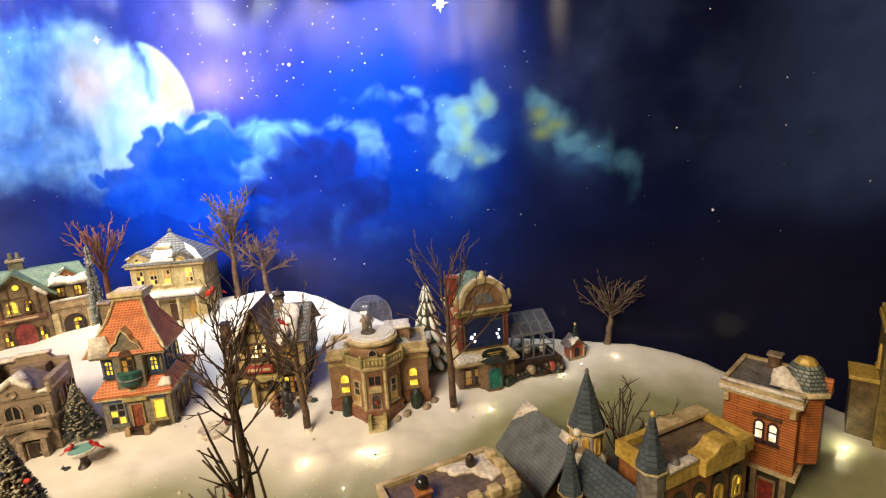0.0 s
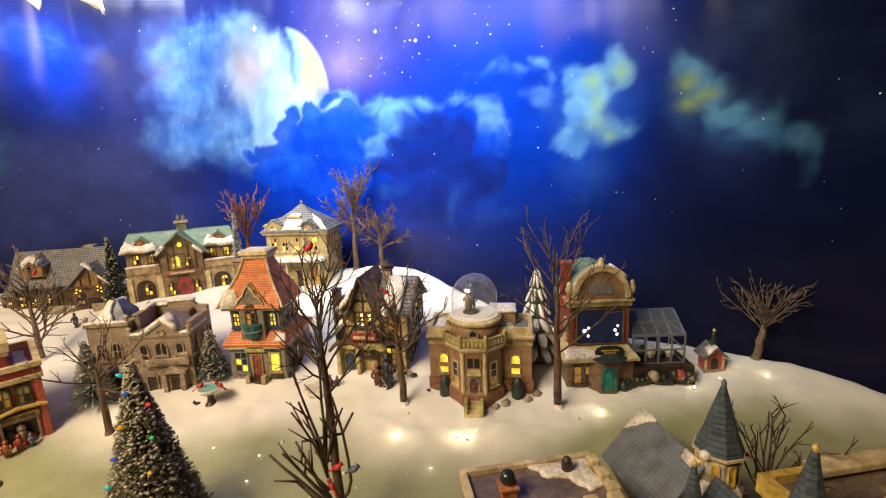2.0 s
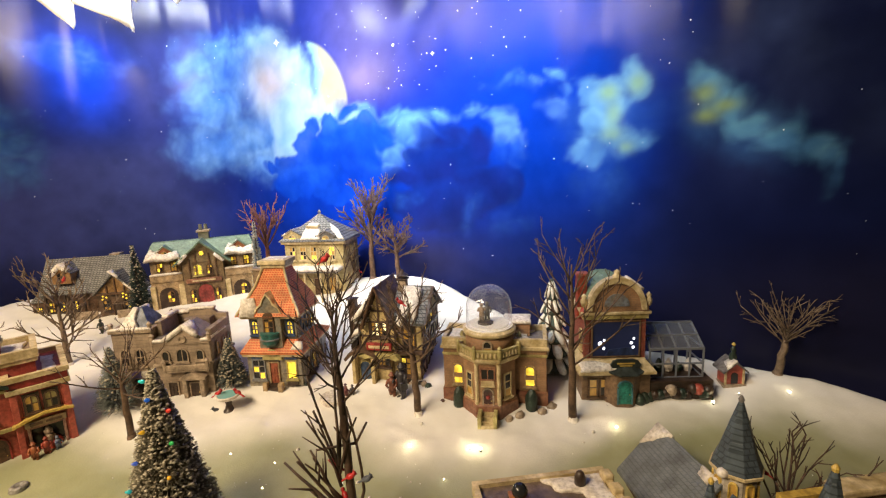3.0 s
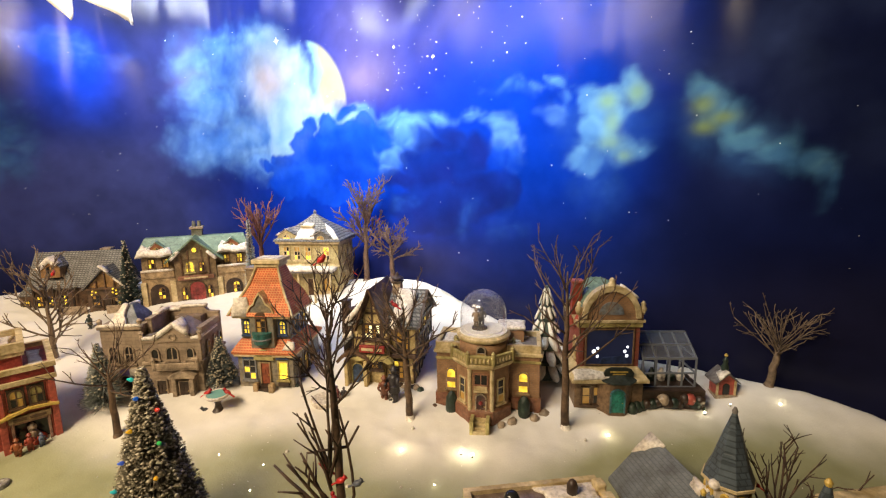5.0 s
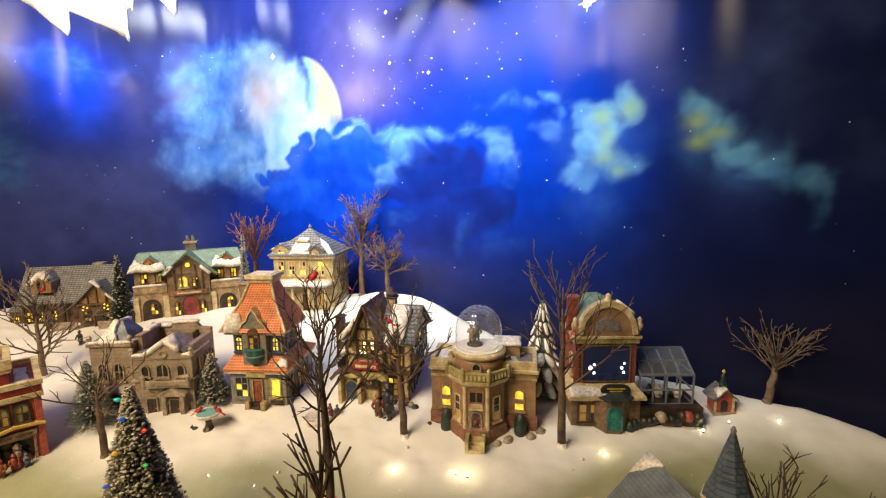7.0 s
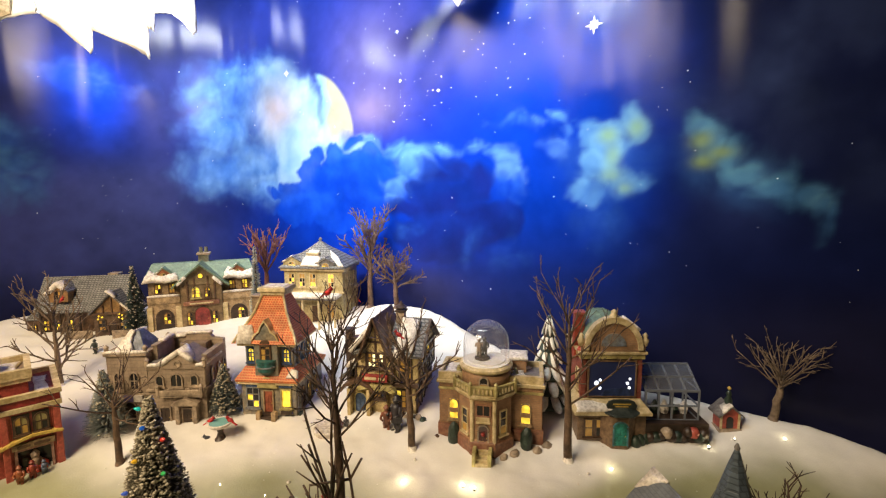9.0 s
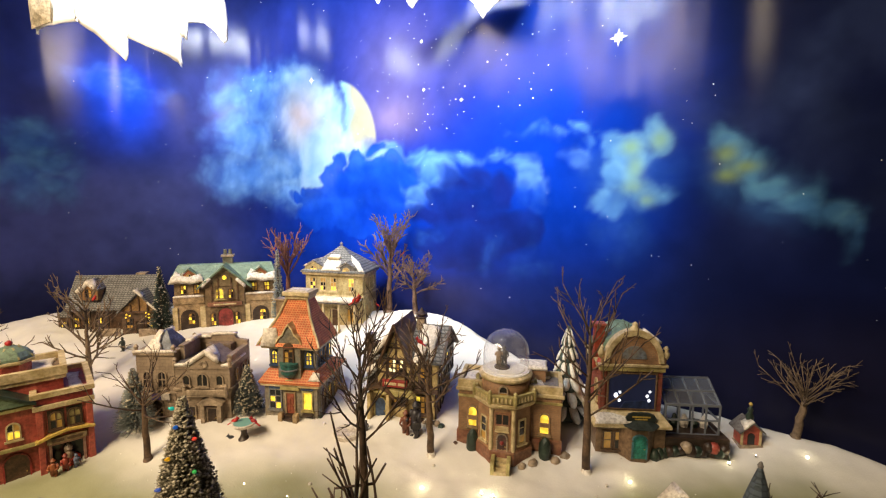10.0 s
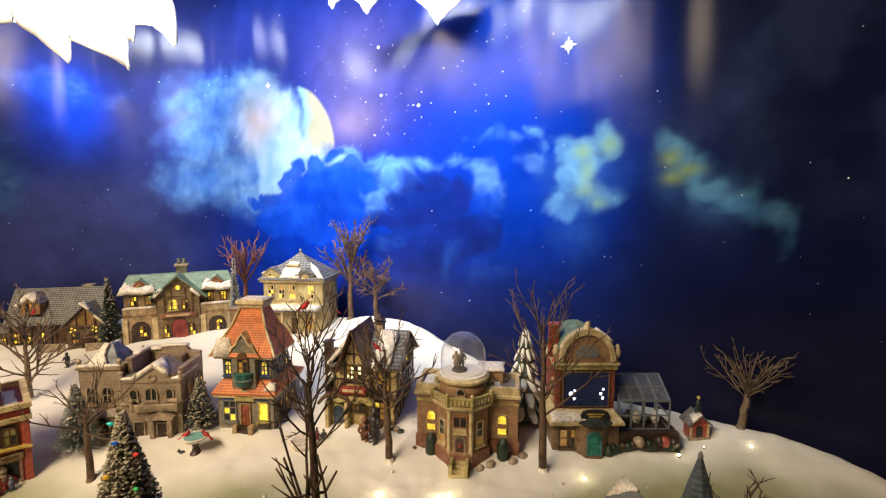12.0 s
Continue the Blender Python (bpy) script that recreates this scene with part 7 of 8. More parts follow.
chimney(h, -0.004, 0.080, 0.146, 0.164, 0.013, BROWN, STONETRIM)
snow_patch(h, (0.006, 0.014, 0.152), (0.034, 0, 0), (0.0, 0.016, 0.024), [(0, 0), (1, 0), (0.7, 0.5), (0.3, 0.9), (0, 0.7)], 0.005, 95)
snow_patch(h, (-0.040, -0.004, 0.151), (0.082, 0, 0), (0, 0.006, 0), [(0, 0), (1, 0), (1, 1), (0, 1)], 0.0035, 96)
for x in (-0.034, 0.034):
    part("bracket", boxes((x - 0.003, x + 0.003, -0.006, 0.0, 0.126, 0.136)), CREAM, h, bevel=0.0008)
part("window_hood", boxes((-0.006, 0.024, -0.004, 0.001, 0.116, 0.120)), BROWN, h, bevel=0.0006)

# tan house at the end of the row
h = house("tan_end_house", "dark tan end house with a lit pane", 0.462, 0.655, -25)
walls(h, paint("dark_ochre_glaze", (0.26, 0.19, 0.06)), (-0.055, 0.055, 0, 0.09, -0.04, 0.178))
walls(h, paint("umber_wing_glaze", (0.15, 0.10, 0.04)), (-0.085, -0.055, 0.010, 0.06, -0.04, 0.098))
part("wing_coping", boxes((-0.088, -0.055, 0.007, 0.063, 0.098, 0.104)), GOLD, h, bevel=0.001)
band(h, GOLD, -0.055, 0.055, 0, 0.09, 0.178, 0.186, 0.004)
hollow_parapet(h, GOLD, -0.057, 0.057, -0.002, 0.092, 0.186, 0.194, 0.006)
part("flat_roof", boxes((-0.051, 0.051, 0.004, 0.086, 0.186, 0.189)), ROOFBROWN, h)
for z in (0.045, 0.115):
    for x in (-0.03, 0.0, 0.03):
        window(h, x, z, 0.012, 0.03, front(0), BROWN, 0.35, True, 2, 2)
    window(h, -0.045, z, 0.012, 0.028, left_side(-0.055), GOLD, 0.5, True, 2, 2)
door(h, 0.0, -0.02, 0.018, 0.05, front(0), DARKBROWN, TAN)

# little red kiosk with a green finial
h = thing("bird_kiosk", "small red hut with snowy roof and green finial", "hut", at(0.007, 0.815), 30)
part("body", boxes((-0.014, 0.014, -0.011, 0.011, 0.0, 0.024)), REDWALL, h, bevel=0.0008)
part("gable", prism(bmesh.new(), [(-0.014, 0.024), (0.014, 0.024), (0, 0.036)], -0.011, 0.011), REDWALL, h)
gable_roof(h, -0.015, 0.015, -0.013, 0.013, 0.023, 0.036, GREYROOF, 0.004, 0.003, "y")
snow_patch(h, (0.0, -0.017, 0.041), (-0.016, 0, -0.014), (0, 0.02, 0), [(0, 0), (0.9, 0), (0.6, 0.9), (0, 0.8)], 0.003, 97)
# raised dark plate stands for the opening's shaded inside
part("doorway", prism(bmesh.new(), arch_outline(0, 0.002, 0.010, 0.018), -0.0122, -0.0105), DARKPANE, h)
for sx in (-1, 1):
    part("corner_post", boxes((sx * 0.0135 - 0.0015, sx * 0.0135 + 0.0015, -0.0128, -0.0105, 0, 0.024)), CREAM, h)
part("base", boxes((-0.017, 0.017, -0.014, 0.014, -0.006, 0.001)), STONETRIM, h)
part("finial", lathe(bmesh.new(), [(0.005, 0.036), (0.006, 0.044), (0.003, 0.050), (0.0045, 0.054), (0.001, 0.061)], 8, 0, -0.004), DARKGREEN, h, "dark green finial", smooth=True)
part("finial_star", lathe(bmesh.new(), [(0.001, 0.060), (0.003, 0.063), (0.001, 0.066)], 8, 0, -0.004), GOLD, h)


# ---- trees ----
def tube(V, Fc, p, q, r0, r1, n=5):
    d = (q - p).normalized()
    a = d.orthogonal().normalized()
    b = d.cross(a)
    i0 = len(V)
    for c, r in ((p, r0), (q, r1)):
        for k in range(n):
            an = k * math.tau / n
            V.append(c + a * (r * math.cos(an)) + b * (r * math.sin(an)))
    for k in range(n):
        j = (k + 1) % n
        Fc.append((i0 + k, i0 + j, i0 + n + j, i0 + n + k))
    Fc.append(tuple(range(i0 + n, i0 + 2 * n)))


def skin(V, Fc, points, radii, n):
    """A round skin over a bent line, closed at both ends."""
    a = (points[1] - points[0]).orthogonal().normalized()
    i0 = len(V)
    for k, (c, r) in enumerate(zip(points, radii)):
        d = (points[min(k + 1, len(points) - 1)] - points[max(k - 1, 0)]).normalized()
        a = (a - d * a.dot(d)).normalized()
        b = d.cross(a)
        V += [c + a * (r * math.cos(j * math.tau / n)) + b * (r * math.sin(j * math.tau / n)) for j in range(n)]
        if k:
            lo, hi = i0 + (k - 1) * n, i0 + k * n
            Fc += [(lo + j, lo + (j + 1) % n, hi + (j + 1) % n, hi + j) for j in range(n)]
    Fc += [tuple(range(i0, i0 + n))[::-1], tuple(range(len(V) - n, len(V)))]


def wire(V, Fc, rng, p, d, length, r, bend, up, steps=4):
    """One stiff wire in a few bent lengths, cut off blunt; returns the joints along it."""
    joints, line = [], [p.copy()]
    for k in range(steps):
        d = (d + Vector((rng.gauss(0, 1), rng.gauss(0, 1), rng.gauss(0, 1))) * bend + Vector((0, 0, up))).normalized()
        p = p + d * (length / steps)
        line.append(p.copy())
        joints.append((p.copy(), d.copy()))
    skin(V, Fc, line, [r * (1 - 0.5 * k / steps) for k in range(steps + 1)], 6 if r > 0.0012 else 5)
    return joints


def side_of(rng, d, amount):
    a = d.orthogonal().normalized()
    a.rotate(Quaternion(d, rng.uniform(0, math.tau)))
    return (d + a * amount).normalized()


def limb_wires(rng, start, d, length, r, twigs, bend, up, fine):
    """A limb with side twigs, which fork once more near their tips."""
    V, Fc = [], []
    for i, (p, e) in enumerate(wire(V, Fc, rng, start, d, length, r, bend, up)):
        for k in range(twigs if i else max(0, twigs - 1)):
            if rng.random() < 0.16:
                continue
            own = length * rng.uniform(0.22, 0.50) * (1.15 - 0.15 * i)
            for q, g in wire(V, Fc, rng, p, side_of(rng, e, rng.uniform(0.35, 0.95)), own, max(r * 0.60, fine), bend, up, 3)[:2]:
                if rng.random() < 0.7:
                    wire(V, Fc, rng, q, side_of(rng, g, rng.uniform(0.35, 0.8)), own * rng.uniform(0.3, 0.6), fine, bend, up, 2)
    return V, Fc


def wire_tree(label, x, y, height, fork, r, mat, seed, limbs=12, reach=0.08, rise=0.7, leader=0.8, twigs=2, bend=0.10, up=0.05, lean=(0, 0), thick=0.0013, fine=0.0005, low=0.0, snow=False):
    """A model tree of twisted wire: a tapered trunk that runs on as leader, with limbs from the fork upwards."""
    rng = random.Random(seed)
    t = thing("bare_tree", label, "tree", at(x, y, 0.004), 0, "bare trees")
    V, Fc, spine = [], [], [Vector((0, 0, 0))]
    n = 9
    top = height * leader
    for k in range(n):
        f = (k + 1) / n
        spine.append(Vector((lean[0] * f + rng.uniform(-1, 1) * r * 0.22, lean[1] * f + rng.uniform(-1, 1) * r * 0.22, top * f)))
    skin(V, Fc, spine, [r * (1.15 - 0.25 * q.z / fork) if q.z < fork else max(r * (0.90 - 0.72 * (q.z - fork) / max(top - fork, 1e-4)), thick * 0.7) for q in spine], 8)
    part("trunk", mesh_of(V, Fc, "trunk"), mat, t, smooth=True)
    part("root_flare", lathe(bmesh.new(), [(r * 1.9, -0.002), (r * 1.5, 0.003), (r * 1.1, 0.009)], 9), SNOWCAP if snow else mat, t, smooth=True)
    for k in range(limbs):
        f = k / max(1, limbs - 1)
        z = fork + (top - fork) * f ** 0.85 * rng.uniform(0.85, 1.0)
        g = min(max(z / top, 0), 1)
        start = Vector((lean[0] * g, lean[1] * g, z))
        a = k * 2.4 + rng.uniform(-0.5, 0.5)
        e = (rise + (1.5 - rise) * f ** 1.6) * rng.uniform(0.75, 1.2) - (low * rng.random() if f < 0.4 else 0)
        d = Vector((math.cos(a), math.sin(a), e)).normalized()
        length = min(reach * rng.uniform(0.7, 1.15) * (1.12 - 0.35 * f), max((height - z) / max(d.z + 0.1, 0.12), reach * 0.35))
        V, Fc = limb_wires(rng, start, d, length, thick * (1.2 - 0.4 * f), twigs, bend, up, fine)
        part("limb", mesh_of(V, Fc, "limb"), mat, t, smooth=True)
    return t


HILLBARK = paint("warm_wire_bark", (0.17, 0.10, 0.065), rough=0.6, wash=(0.07, 0.04, 0.028))
RUSTBARK = paint("reddish_wire_bark", (0.20, 0.075, 0.045), rough=0.6, wash=(0.1, 0.03, 0.02))
wire_tree("brown wire tree with a straight trunk and wide thin twigs", -0.181, 0.617, 0.290, 0.085, 0.0056, BARK, 3, 19, 0.100, 0.6, 0.80, 1, 0.05, 0.08, (-0.004, 0), 0.0014, 0.0006, snow=True)
wire_tree("brown wire tree with a dense twiggy crown", -0.385, 0.521, 0.212, 0.085, 0.0050, BARK, 14, 14, 0.092, 0.45, 0.70, 2, 0.16, 0.05, (-0.008, 0), 0.0014, 0.0005, snow=True)
wire_tree("small pale wire tree fanning out near the snow's edge", 0.070, 0.858, 0.152, 0.052, 0.0054, PALEBARK, 5, 28, 0.072, 1.25, 0.52, 1, 0.035, 0.01, (0.008, 0), 0.0010, 0.0006, low=0.8)
wire_tree("slim wire tree with wide bare twigs beside the pines", -0.729, 0.280, 0.160, 0.072, 0.0046, BARK, 26, 11, 0.095, 0.30, 0.62, 1, 0.08, 0.03, (-0.006, 0), 0.0012, 0.0005)
wire_tree("frosted wire tree with low pale branches and gnarled stems", -1.049, 0.321, 0.215, 0.030, 0.0062, PALEBARK, 7, 18, 0.088, 0.6, 0.72, 2, 0.14, 0.10, (0.004, 0), 0.0017, 0.0007, snow=True)
wire_tree("tall bushy wire tree on the snow hill", -0.736, 0.838, 0.240, 0.075, 0.0062, HILLBARK, 8, 22, 0.080, 1.3, 0.80, 3, 0.12, 0.10, (0.004, 0), 0.0019, 0.0009)
wire_tree("spreading wire tree on the snow hill", -0.655, 0.838, 0.150, 0.048, 0.0056, HILLBARK, 9, 16, 0.068, 0.6, 0.66, 3, 0.14, 0.06, (-0.008, 0), 0.0017, 0.0009)
wire_tree("upright reddish wire tree between two houses", -0.985, 0.735, 0.232, 0.095, 0.0060, RUSTBARK, 10, 16, 0.100, 1.5, 0.62, 2, 0.10, 0.12, (0, 0), 0.0020, 0.0010)
wire_tree("dark wire tree behind the church spires", 0.057, 0.517, 0.160, 0.035, 0.0046, DARKBARK, 11, 14, 0.085, 1.6, 0.50, 1, 0.08, 0.06, (0.002, 0), 0.0012, 0.0006)
wire_tree("dark wire tree with tall crooked branches", -0.317, 0.311, 0.335, 0.175, 0.0043, DARKBARK, 12, 19, 0.080, 0.95, 0.84, 2, 0.12, 0.10, (-0.006, -0.004), 0.0011, 0.00045)
wire_tree("wire tree behind the fire house", -1.00, 0.150, 0.20, 0.06, 0.005, BARK, 13, 12, 0.09, 0.6, 0.7, 2)
# thick cut-off stems low on the dark tree
t = thing("clipped_branch_spray", "spray of thick clipped dark stems at the dark tree", "branch", at(-0.330, 0.303, 0.004), 0)
rng = random.Random(5)
RIGHT, AWAY = Vector((0.84, 0.54, 0)), Vector((-0.54, 0.84, 0))
for side, out, z0, length, r in ((-1, 0.85, 0.050, 0.085, 0.0026), (-1, 0.75, 0.058, 0.080, 0.0024), (-1, 0.60, 0.062, 0.070, 0.0022), (-1, 0.45, 0.070, 0.060, 0.0018), (-1, 0.95, 0.045, 0.050, 0.0018), (-1, 0.25, 0.085, 0.085, 0.0018),
                                 (-1, 0.12, 0.090, 0.120, 0.0018), (1, 0.10, 0.110, 0.060, 0.0020), (1, 0.22, 0.100, 0.075, 0.0018), (1, 0.05, 0.120, 0.110, 0.0017), (-1, 0.35, 0.105, 0.065, 0.0018)):
    V, Fc = [], []
    d = (RIGHT * side * out + AWAY * rng.uniform(-0.25, 0.25) + Vector((0, 0, 1))).normalized()
    joints = wire(V, Fc, rng, Vector((0.004, 0, z0)), d, length, r, 0.07, 0.02, 4)
    stem = part("stem", mesh_of(V, Fc, "stem"), DARKBARK, t, smooth=True)
    for p, e in joints[1:3]:
        if rng.random() < 0.7:
            V, Fc = [], []
            wire(V, Fc, rng, p, side_of(rng, e, 0.7), length * rng.uniform(0.2, 0.4), r * 0.6, 0.06, 0.05, 2)
            part("twig", mesh_of(V, Fc, "twig"), DARKBARK, stem, smooth=True)
# one stem bends out and then rises straight
V, Fc = [], []
bent = [Vector((0.004, 0, 0.045)) + RIGHT * a + Vector((0, 0, b)) for a, b in ((0, 0), (0.010, 0.010), (0.019, 0.020), (0.023, 0.034), (0.022, 0.060), (0.019, 0.088), (0.015, 0.112), (0.012, 0.128))]
skin(V, Fc, bent, [0.0021 - 0.00015 * k for k in range(len(bent))], 7)
tube(V, Fc, bent[5], bent[5] + RIGHT * 0.012 + Vector((0, 0, 0.022)), 0.0014, 0.0012, 6)
tube(V, Fc, bent[5] - RIGHT * 0.040 - Vector((0, 0, 0.006)), bent[5], 0.0012, 0.0016, 6)
part("stem", mesh_of(V, Fc, "stem"), DARKBARK, t, smooth=True)
part("stump", lathe(bmesh.new(), [(0.010, -0.004), (0.008, 0.01), (0.0066, 0.055), (0.004, 0.062)], 8), DARKBARK, t, smooth=True)


def brush_pine(label, x, y, height, radius, mat, seed, count, flock=0.0, stem=0.10, name="bottle_brush_pine", droop=0.15, z0=None):
    """A bottle-brush tree: twisted stem and rings of stiff bristles cut to a cone."""
    rng = random.Random(seed)
    t = thing(name, label, "pine tree", at(x, y, 0.002), 0, "brush pines")
    part("trunk", lathe(bmesh.new(), [(0.0035, 0), (0.003, height * 0.5), (0.0012, height)], 6), DARKBARK, t)
    part("foot", lathe(bmesh.new(), [(radius * 0.35, -0.003), (radius * 0.3, 0.004), (0.004, 0.008)], 10), SNOWCAP, t)
    V, Fc, W, Wf = [], [], [], []
    for k in range(count):
        h = rng.random() ** 0.8
        z = height * (stem + (1 - stem) * (1 - h))
        L = radius * (1 - (z / height - stem) / (1 - stem)) * rng.uniform(0.8, 1.08) + 0.003
        a = rng.uniform(0, math.tau)
        d = Vector((math.cos(a), math.sin(a), rng.uniform(-droop, 0.35))).normalized()
        s = d.cross(Vector((0, 0, 1))).normalized() * 0.0006
        c = Vector((0, 0, z))
        i0 = len(V)
        V += [c + d * L * 0.12 - s, c + d * L * 0.12 + s, c + d * L + s * 0.5, c + d * L - s * 0.5, c + d * L * 0.6 + Vector((0, 0, 0.0011))]
        Fc += [(i0, i0 + 1, i0 + 4), (i0 + 1, i0 + 2, i0 + 4), (i0 + 2, i0 + 3, i0 + 4), (i0 + 3, i0, i0 + 4)]
        if rng.random() < flock:
            r = rng.uniform(0.0008, 0.0023)
            e = c + d * L * rng.uniform(0.86, 1.0)
            i0 = len(W)
            u, v = s.normalized(), d.cross(s).normalized()
            W += [e + d * r, e - d * r, e + u * r * 1.3, e - u * r * 1.2, e + v * r, e - v * r * 0.8]
            Wf += [(i0 + a1, i0 + b1, i0 + c1) for a1, b1, c1 in ((0, 2, 4), (0, 4, 3), (0, 3, 5), (0, 5, 2), (1, 4, 2), (1, 3, 4), (1, 5, 3), (1, 2, 5))]
    crown = part("bristles", mesh_of(V, Fc, "bristles"), mat, t)
    crown["kind"] = "stuff"
    if W:
        w = part("flock", mesh_of(W, Wf, "flock"), FLOCK, t, "cream snow flock on the tips", smooth=True)
        w["kind"] = "stuff"
    return t


pine = brush_pine("large flocked bottle-brush pine hung with coloured bulbs", -0.490, 0.216, 0.212, 0.050, OLDNEEDLE, 1, 10000, 0.26)
brush_pine("frosted grey-green bottle-brush pine", -0.811, 0.300, 0.108, 0.032, FROSTNEEDLE, 2, 1500, 0.15)
brush_pine("small frosted bottle-brush pine between houses", -0.704, 0.430, 0.086, 0.027, paint("dark_frosted_bristle", (0.15, 0.18, 0.18), rough=0.75), 3, 2000, 0.2)
brush_pine("slim dark green bottle-brush pine by the long hall", -1.160, 0.508, 0.160, 0.026, NEEDLE, 4, 1800, 0.12)
brush_pine("thin pale bottle-brush pine by the yellow house", -0.965, 0.690, 0.185, 0.018, FROSTNEEDLE, 6, 1200, 0.15)
rng = random.Random(8)
for k, c in enumerate(((0.02, 0.4, 0.35), (0.02, 0.12, 0.5), (0.6, 0.05, 0.03), (0.65, 0.35, 0.02), (0.04, 0.35, 0.08), (0.05, 0.1, 0.45), (0.6, 0.3, 0.02), (0.03, 0.35, 0.35), (0.5, 0.04, 0.04), (0.6, 0.4, 0.05), (0.03, 0.4, 0.4), (0.02, 0.1, 0.5))):
    zk = 0.20 - 0.0155 * k
    rk = 0.052 * (1 - zk / 0.212) * 0.98 + 0.004
    a = radians(-75 + (k * 67) % 150 - 50)
    bm = bmesh.new()
    lathe(bm, [(0.0008, 0), (0.0022, 0.0012), (0.0022, 0.003), (0.0008, 0.0062)], 8)
    bmesh.ops.transform(bm, matrix=Matrix.Translation((rk * math.cos(a), rk * math.sin(a), zk)) @ Matrix.Rotation(a, 4, "Z") @ Matrix.Rotation(radians(70), 4, "Y"), verts=bm.verts)
    part("bulb", bm, plain("bulb_colour_%s" % "abcdefghijkl"[k], c, 0.15, 0.0, 0.35), pine, "coloured plastic bulb", smooth=True)

# moulded pine with thick snow on its tiers
PINESNOW = paint("thick_white_glaze", (0.74, 0.72, 0.66), wash=(0.6, 0.58, 0.52), grit=(0.82, 0.8, 0.76))
t = thing("snowy_pine", "moulded pine with thick white snow on its tiers", "pine tree", at(-0.250, 0.725), 0, "", 0.9)
part("trunk", lathe(bmesh.new(), [(0.006, -0.01), (0.005, 0.05)], 8), BROWN, t)
rng = random.Random(3)
for k in range(6):
    z, r = 0.012 + 0.026 * k, 0.047 - 0.0066 * k
    part("tier", lathe(bmesh.new(), [(r * 0.72, z - 0.004), (r * 0.80, z + 0.002), (r * 0.2, z + 0.036)], 14), NEEDLE, t)
    n = 9 - k // 2
    for j in range(n):
        a = j * math.tau / n + k * 0.5 + rng.uniform(-0.12, 0.12)
        bm = bmesh.new()
        lathe(bm, [(0.0005, -1.0), (0.34, -0.86), (0.50, -0.5), (0.46, 0.0), (0.26, 0.6), (0.04, 1.0)], 9)
        for v in bm.verts:
            v.co.y *= 0.55
        tip, top = Vector((r * math.cos(a), r * math.sin(a), z - 0.002)), Vector((r * 0.16 * math.cos(a), r * 0.16 * math.sin(a), z + 0.036))
        d = top - tip
        u = Vector((-math.sin(a), math.cos(a), 0))
        w = d.normalized().cross(u)
        half = d.length / 2
        bmesh.ops.transform(bm, verts=bm.verts, matrix=Matrix.Translation((tip + top) / 2 - w * 0.0) @ Matrix(((u.x, w.x, d.normalized().x, 0), (u.y, w.y, d.normalized().y, 0), (u.z, w.z, d.normalized().z, 0), (0, 0, 0, 1))) @ Matrix.Diagonal((r * rng.uniform(0.34, 0.46), r * 0.42, half * rng.uniform(0.8, 1.05), 1)))
        for v in bm.verts:
            v.co += Vector((1, 1, 1)) * 0.0016 * noise.noise(v.co * 230)
        part("snow_bough", bm, PINESNOW, t, smooth=True)
part("snow_tip", lathe(bmesh.new(), [(0.009, 0.146), (0.006, 0.156), (0.003, 0.162), (0.001, 0.168)], 9), SNOWCAP, t, smooth=True)


# ---- birds, bath, figures, lights ----
def bird(x, y, z, turn, mat, label, k=1.0):
    bm = bmesh.new()
    bmesh.ops.create_icosphere(bm, subdivisions=2, radius=1, matrix=Matrix.Rotation(radians(-25), 4, "Y") @ Matrix.Diagonal((0.0075 * k, 0.0042 * k, 0.0045 * k, 1)))
    bmesh.ops.create_icosphere(bm, subdivisions=2, radius=0.0034 * k, matrix=Matrix.Translation((0.0062 * k, 0, 0.0052 * k)))
    bmesh.ops.create_cone(bm, cap_ends=True, segments=6, radius1=0.0018 * k, radius2=0.0, depth=0.005 * k, matrix=Matrix.Translation((0.0055 * k, 0, 0.0092 * k)) @ Matrix.Rotation(radians(-25), 4, "Y"))
    bmesh.ops.create_cone(bm, cap_ends=True, segments=6, radius1=0.0013 * k, radius2=0.0, depth=0.004 * k, matrix=Matrix.Translation((0.0102 * k, 0, 0.005 * k)) @ Matrix.Rotation(radians(90), 4, "Y"))
    box(bm, -0.016 * k, -0.005 * k, -0.0016 * k, 0.0016 * k, -0.0008 * k, 0.0008 * k, m=Matrix.Rotation(radians(-32), 4, "Y"))
    ob = finish(bm, "toy_bird", mat, smooth=True)
    ob.matrix_basis = pose(x, y, z, 0, 0, turn)
    return tagged(ob, label, "bird ornament", "birds in the trees")


bird(-0.334, 0.305, 0.131, 200, CARDINAL, "red cardinal ornament perched on a twig", 0.72)
bird(-0.314, 0.305, 0.124, 20, CARDINAL, "red cardinal ornament perched on a twig", 0.72)
bird(-0.324, 0.305, 0.099, 160, CARDINAL, "red cardinal ornament perched on a twig", 0.72)
bird(-0.292, 0.305, 0.129, 10, BIRDBLUE, "grey-blue bird ornament perched on a dark stem", 0.75)
bird(-0.406, 0.520, 0.236, 190, CARDINAL, "red cardinal ornament perched on a twig", 0.72)
bird(-1.039, 0.735, 0.308, 20, CARDINAL, "red cardinal ornament perched on a twig", 0.5)
bird(-0.704, 0.850, 0.311, 10, CARDINAL, "red cardinal ornament perched on a twig", 0.5)
bird(-0.758, 0.820, 0.184, 190, CARDINAL, "red cardinal ornament perched on a twig", 0.5)
bird(-0.339, 0.320, 0.344, 0, CARDINAL, "red cardinal ornament perched on a twig", 0.72)
bird(-1.011, 0.325, 0.256, 0, CARDINAL, "red cardinal ornament perched on a twig", 0.72)
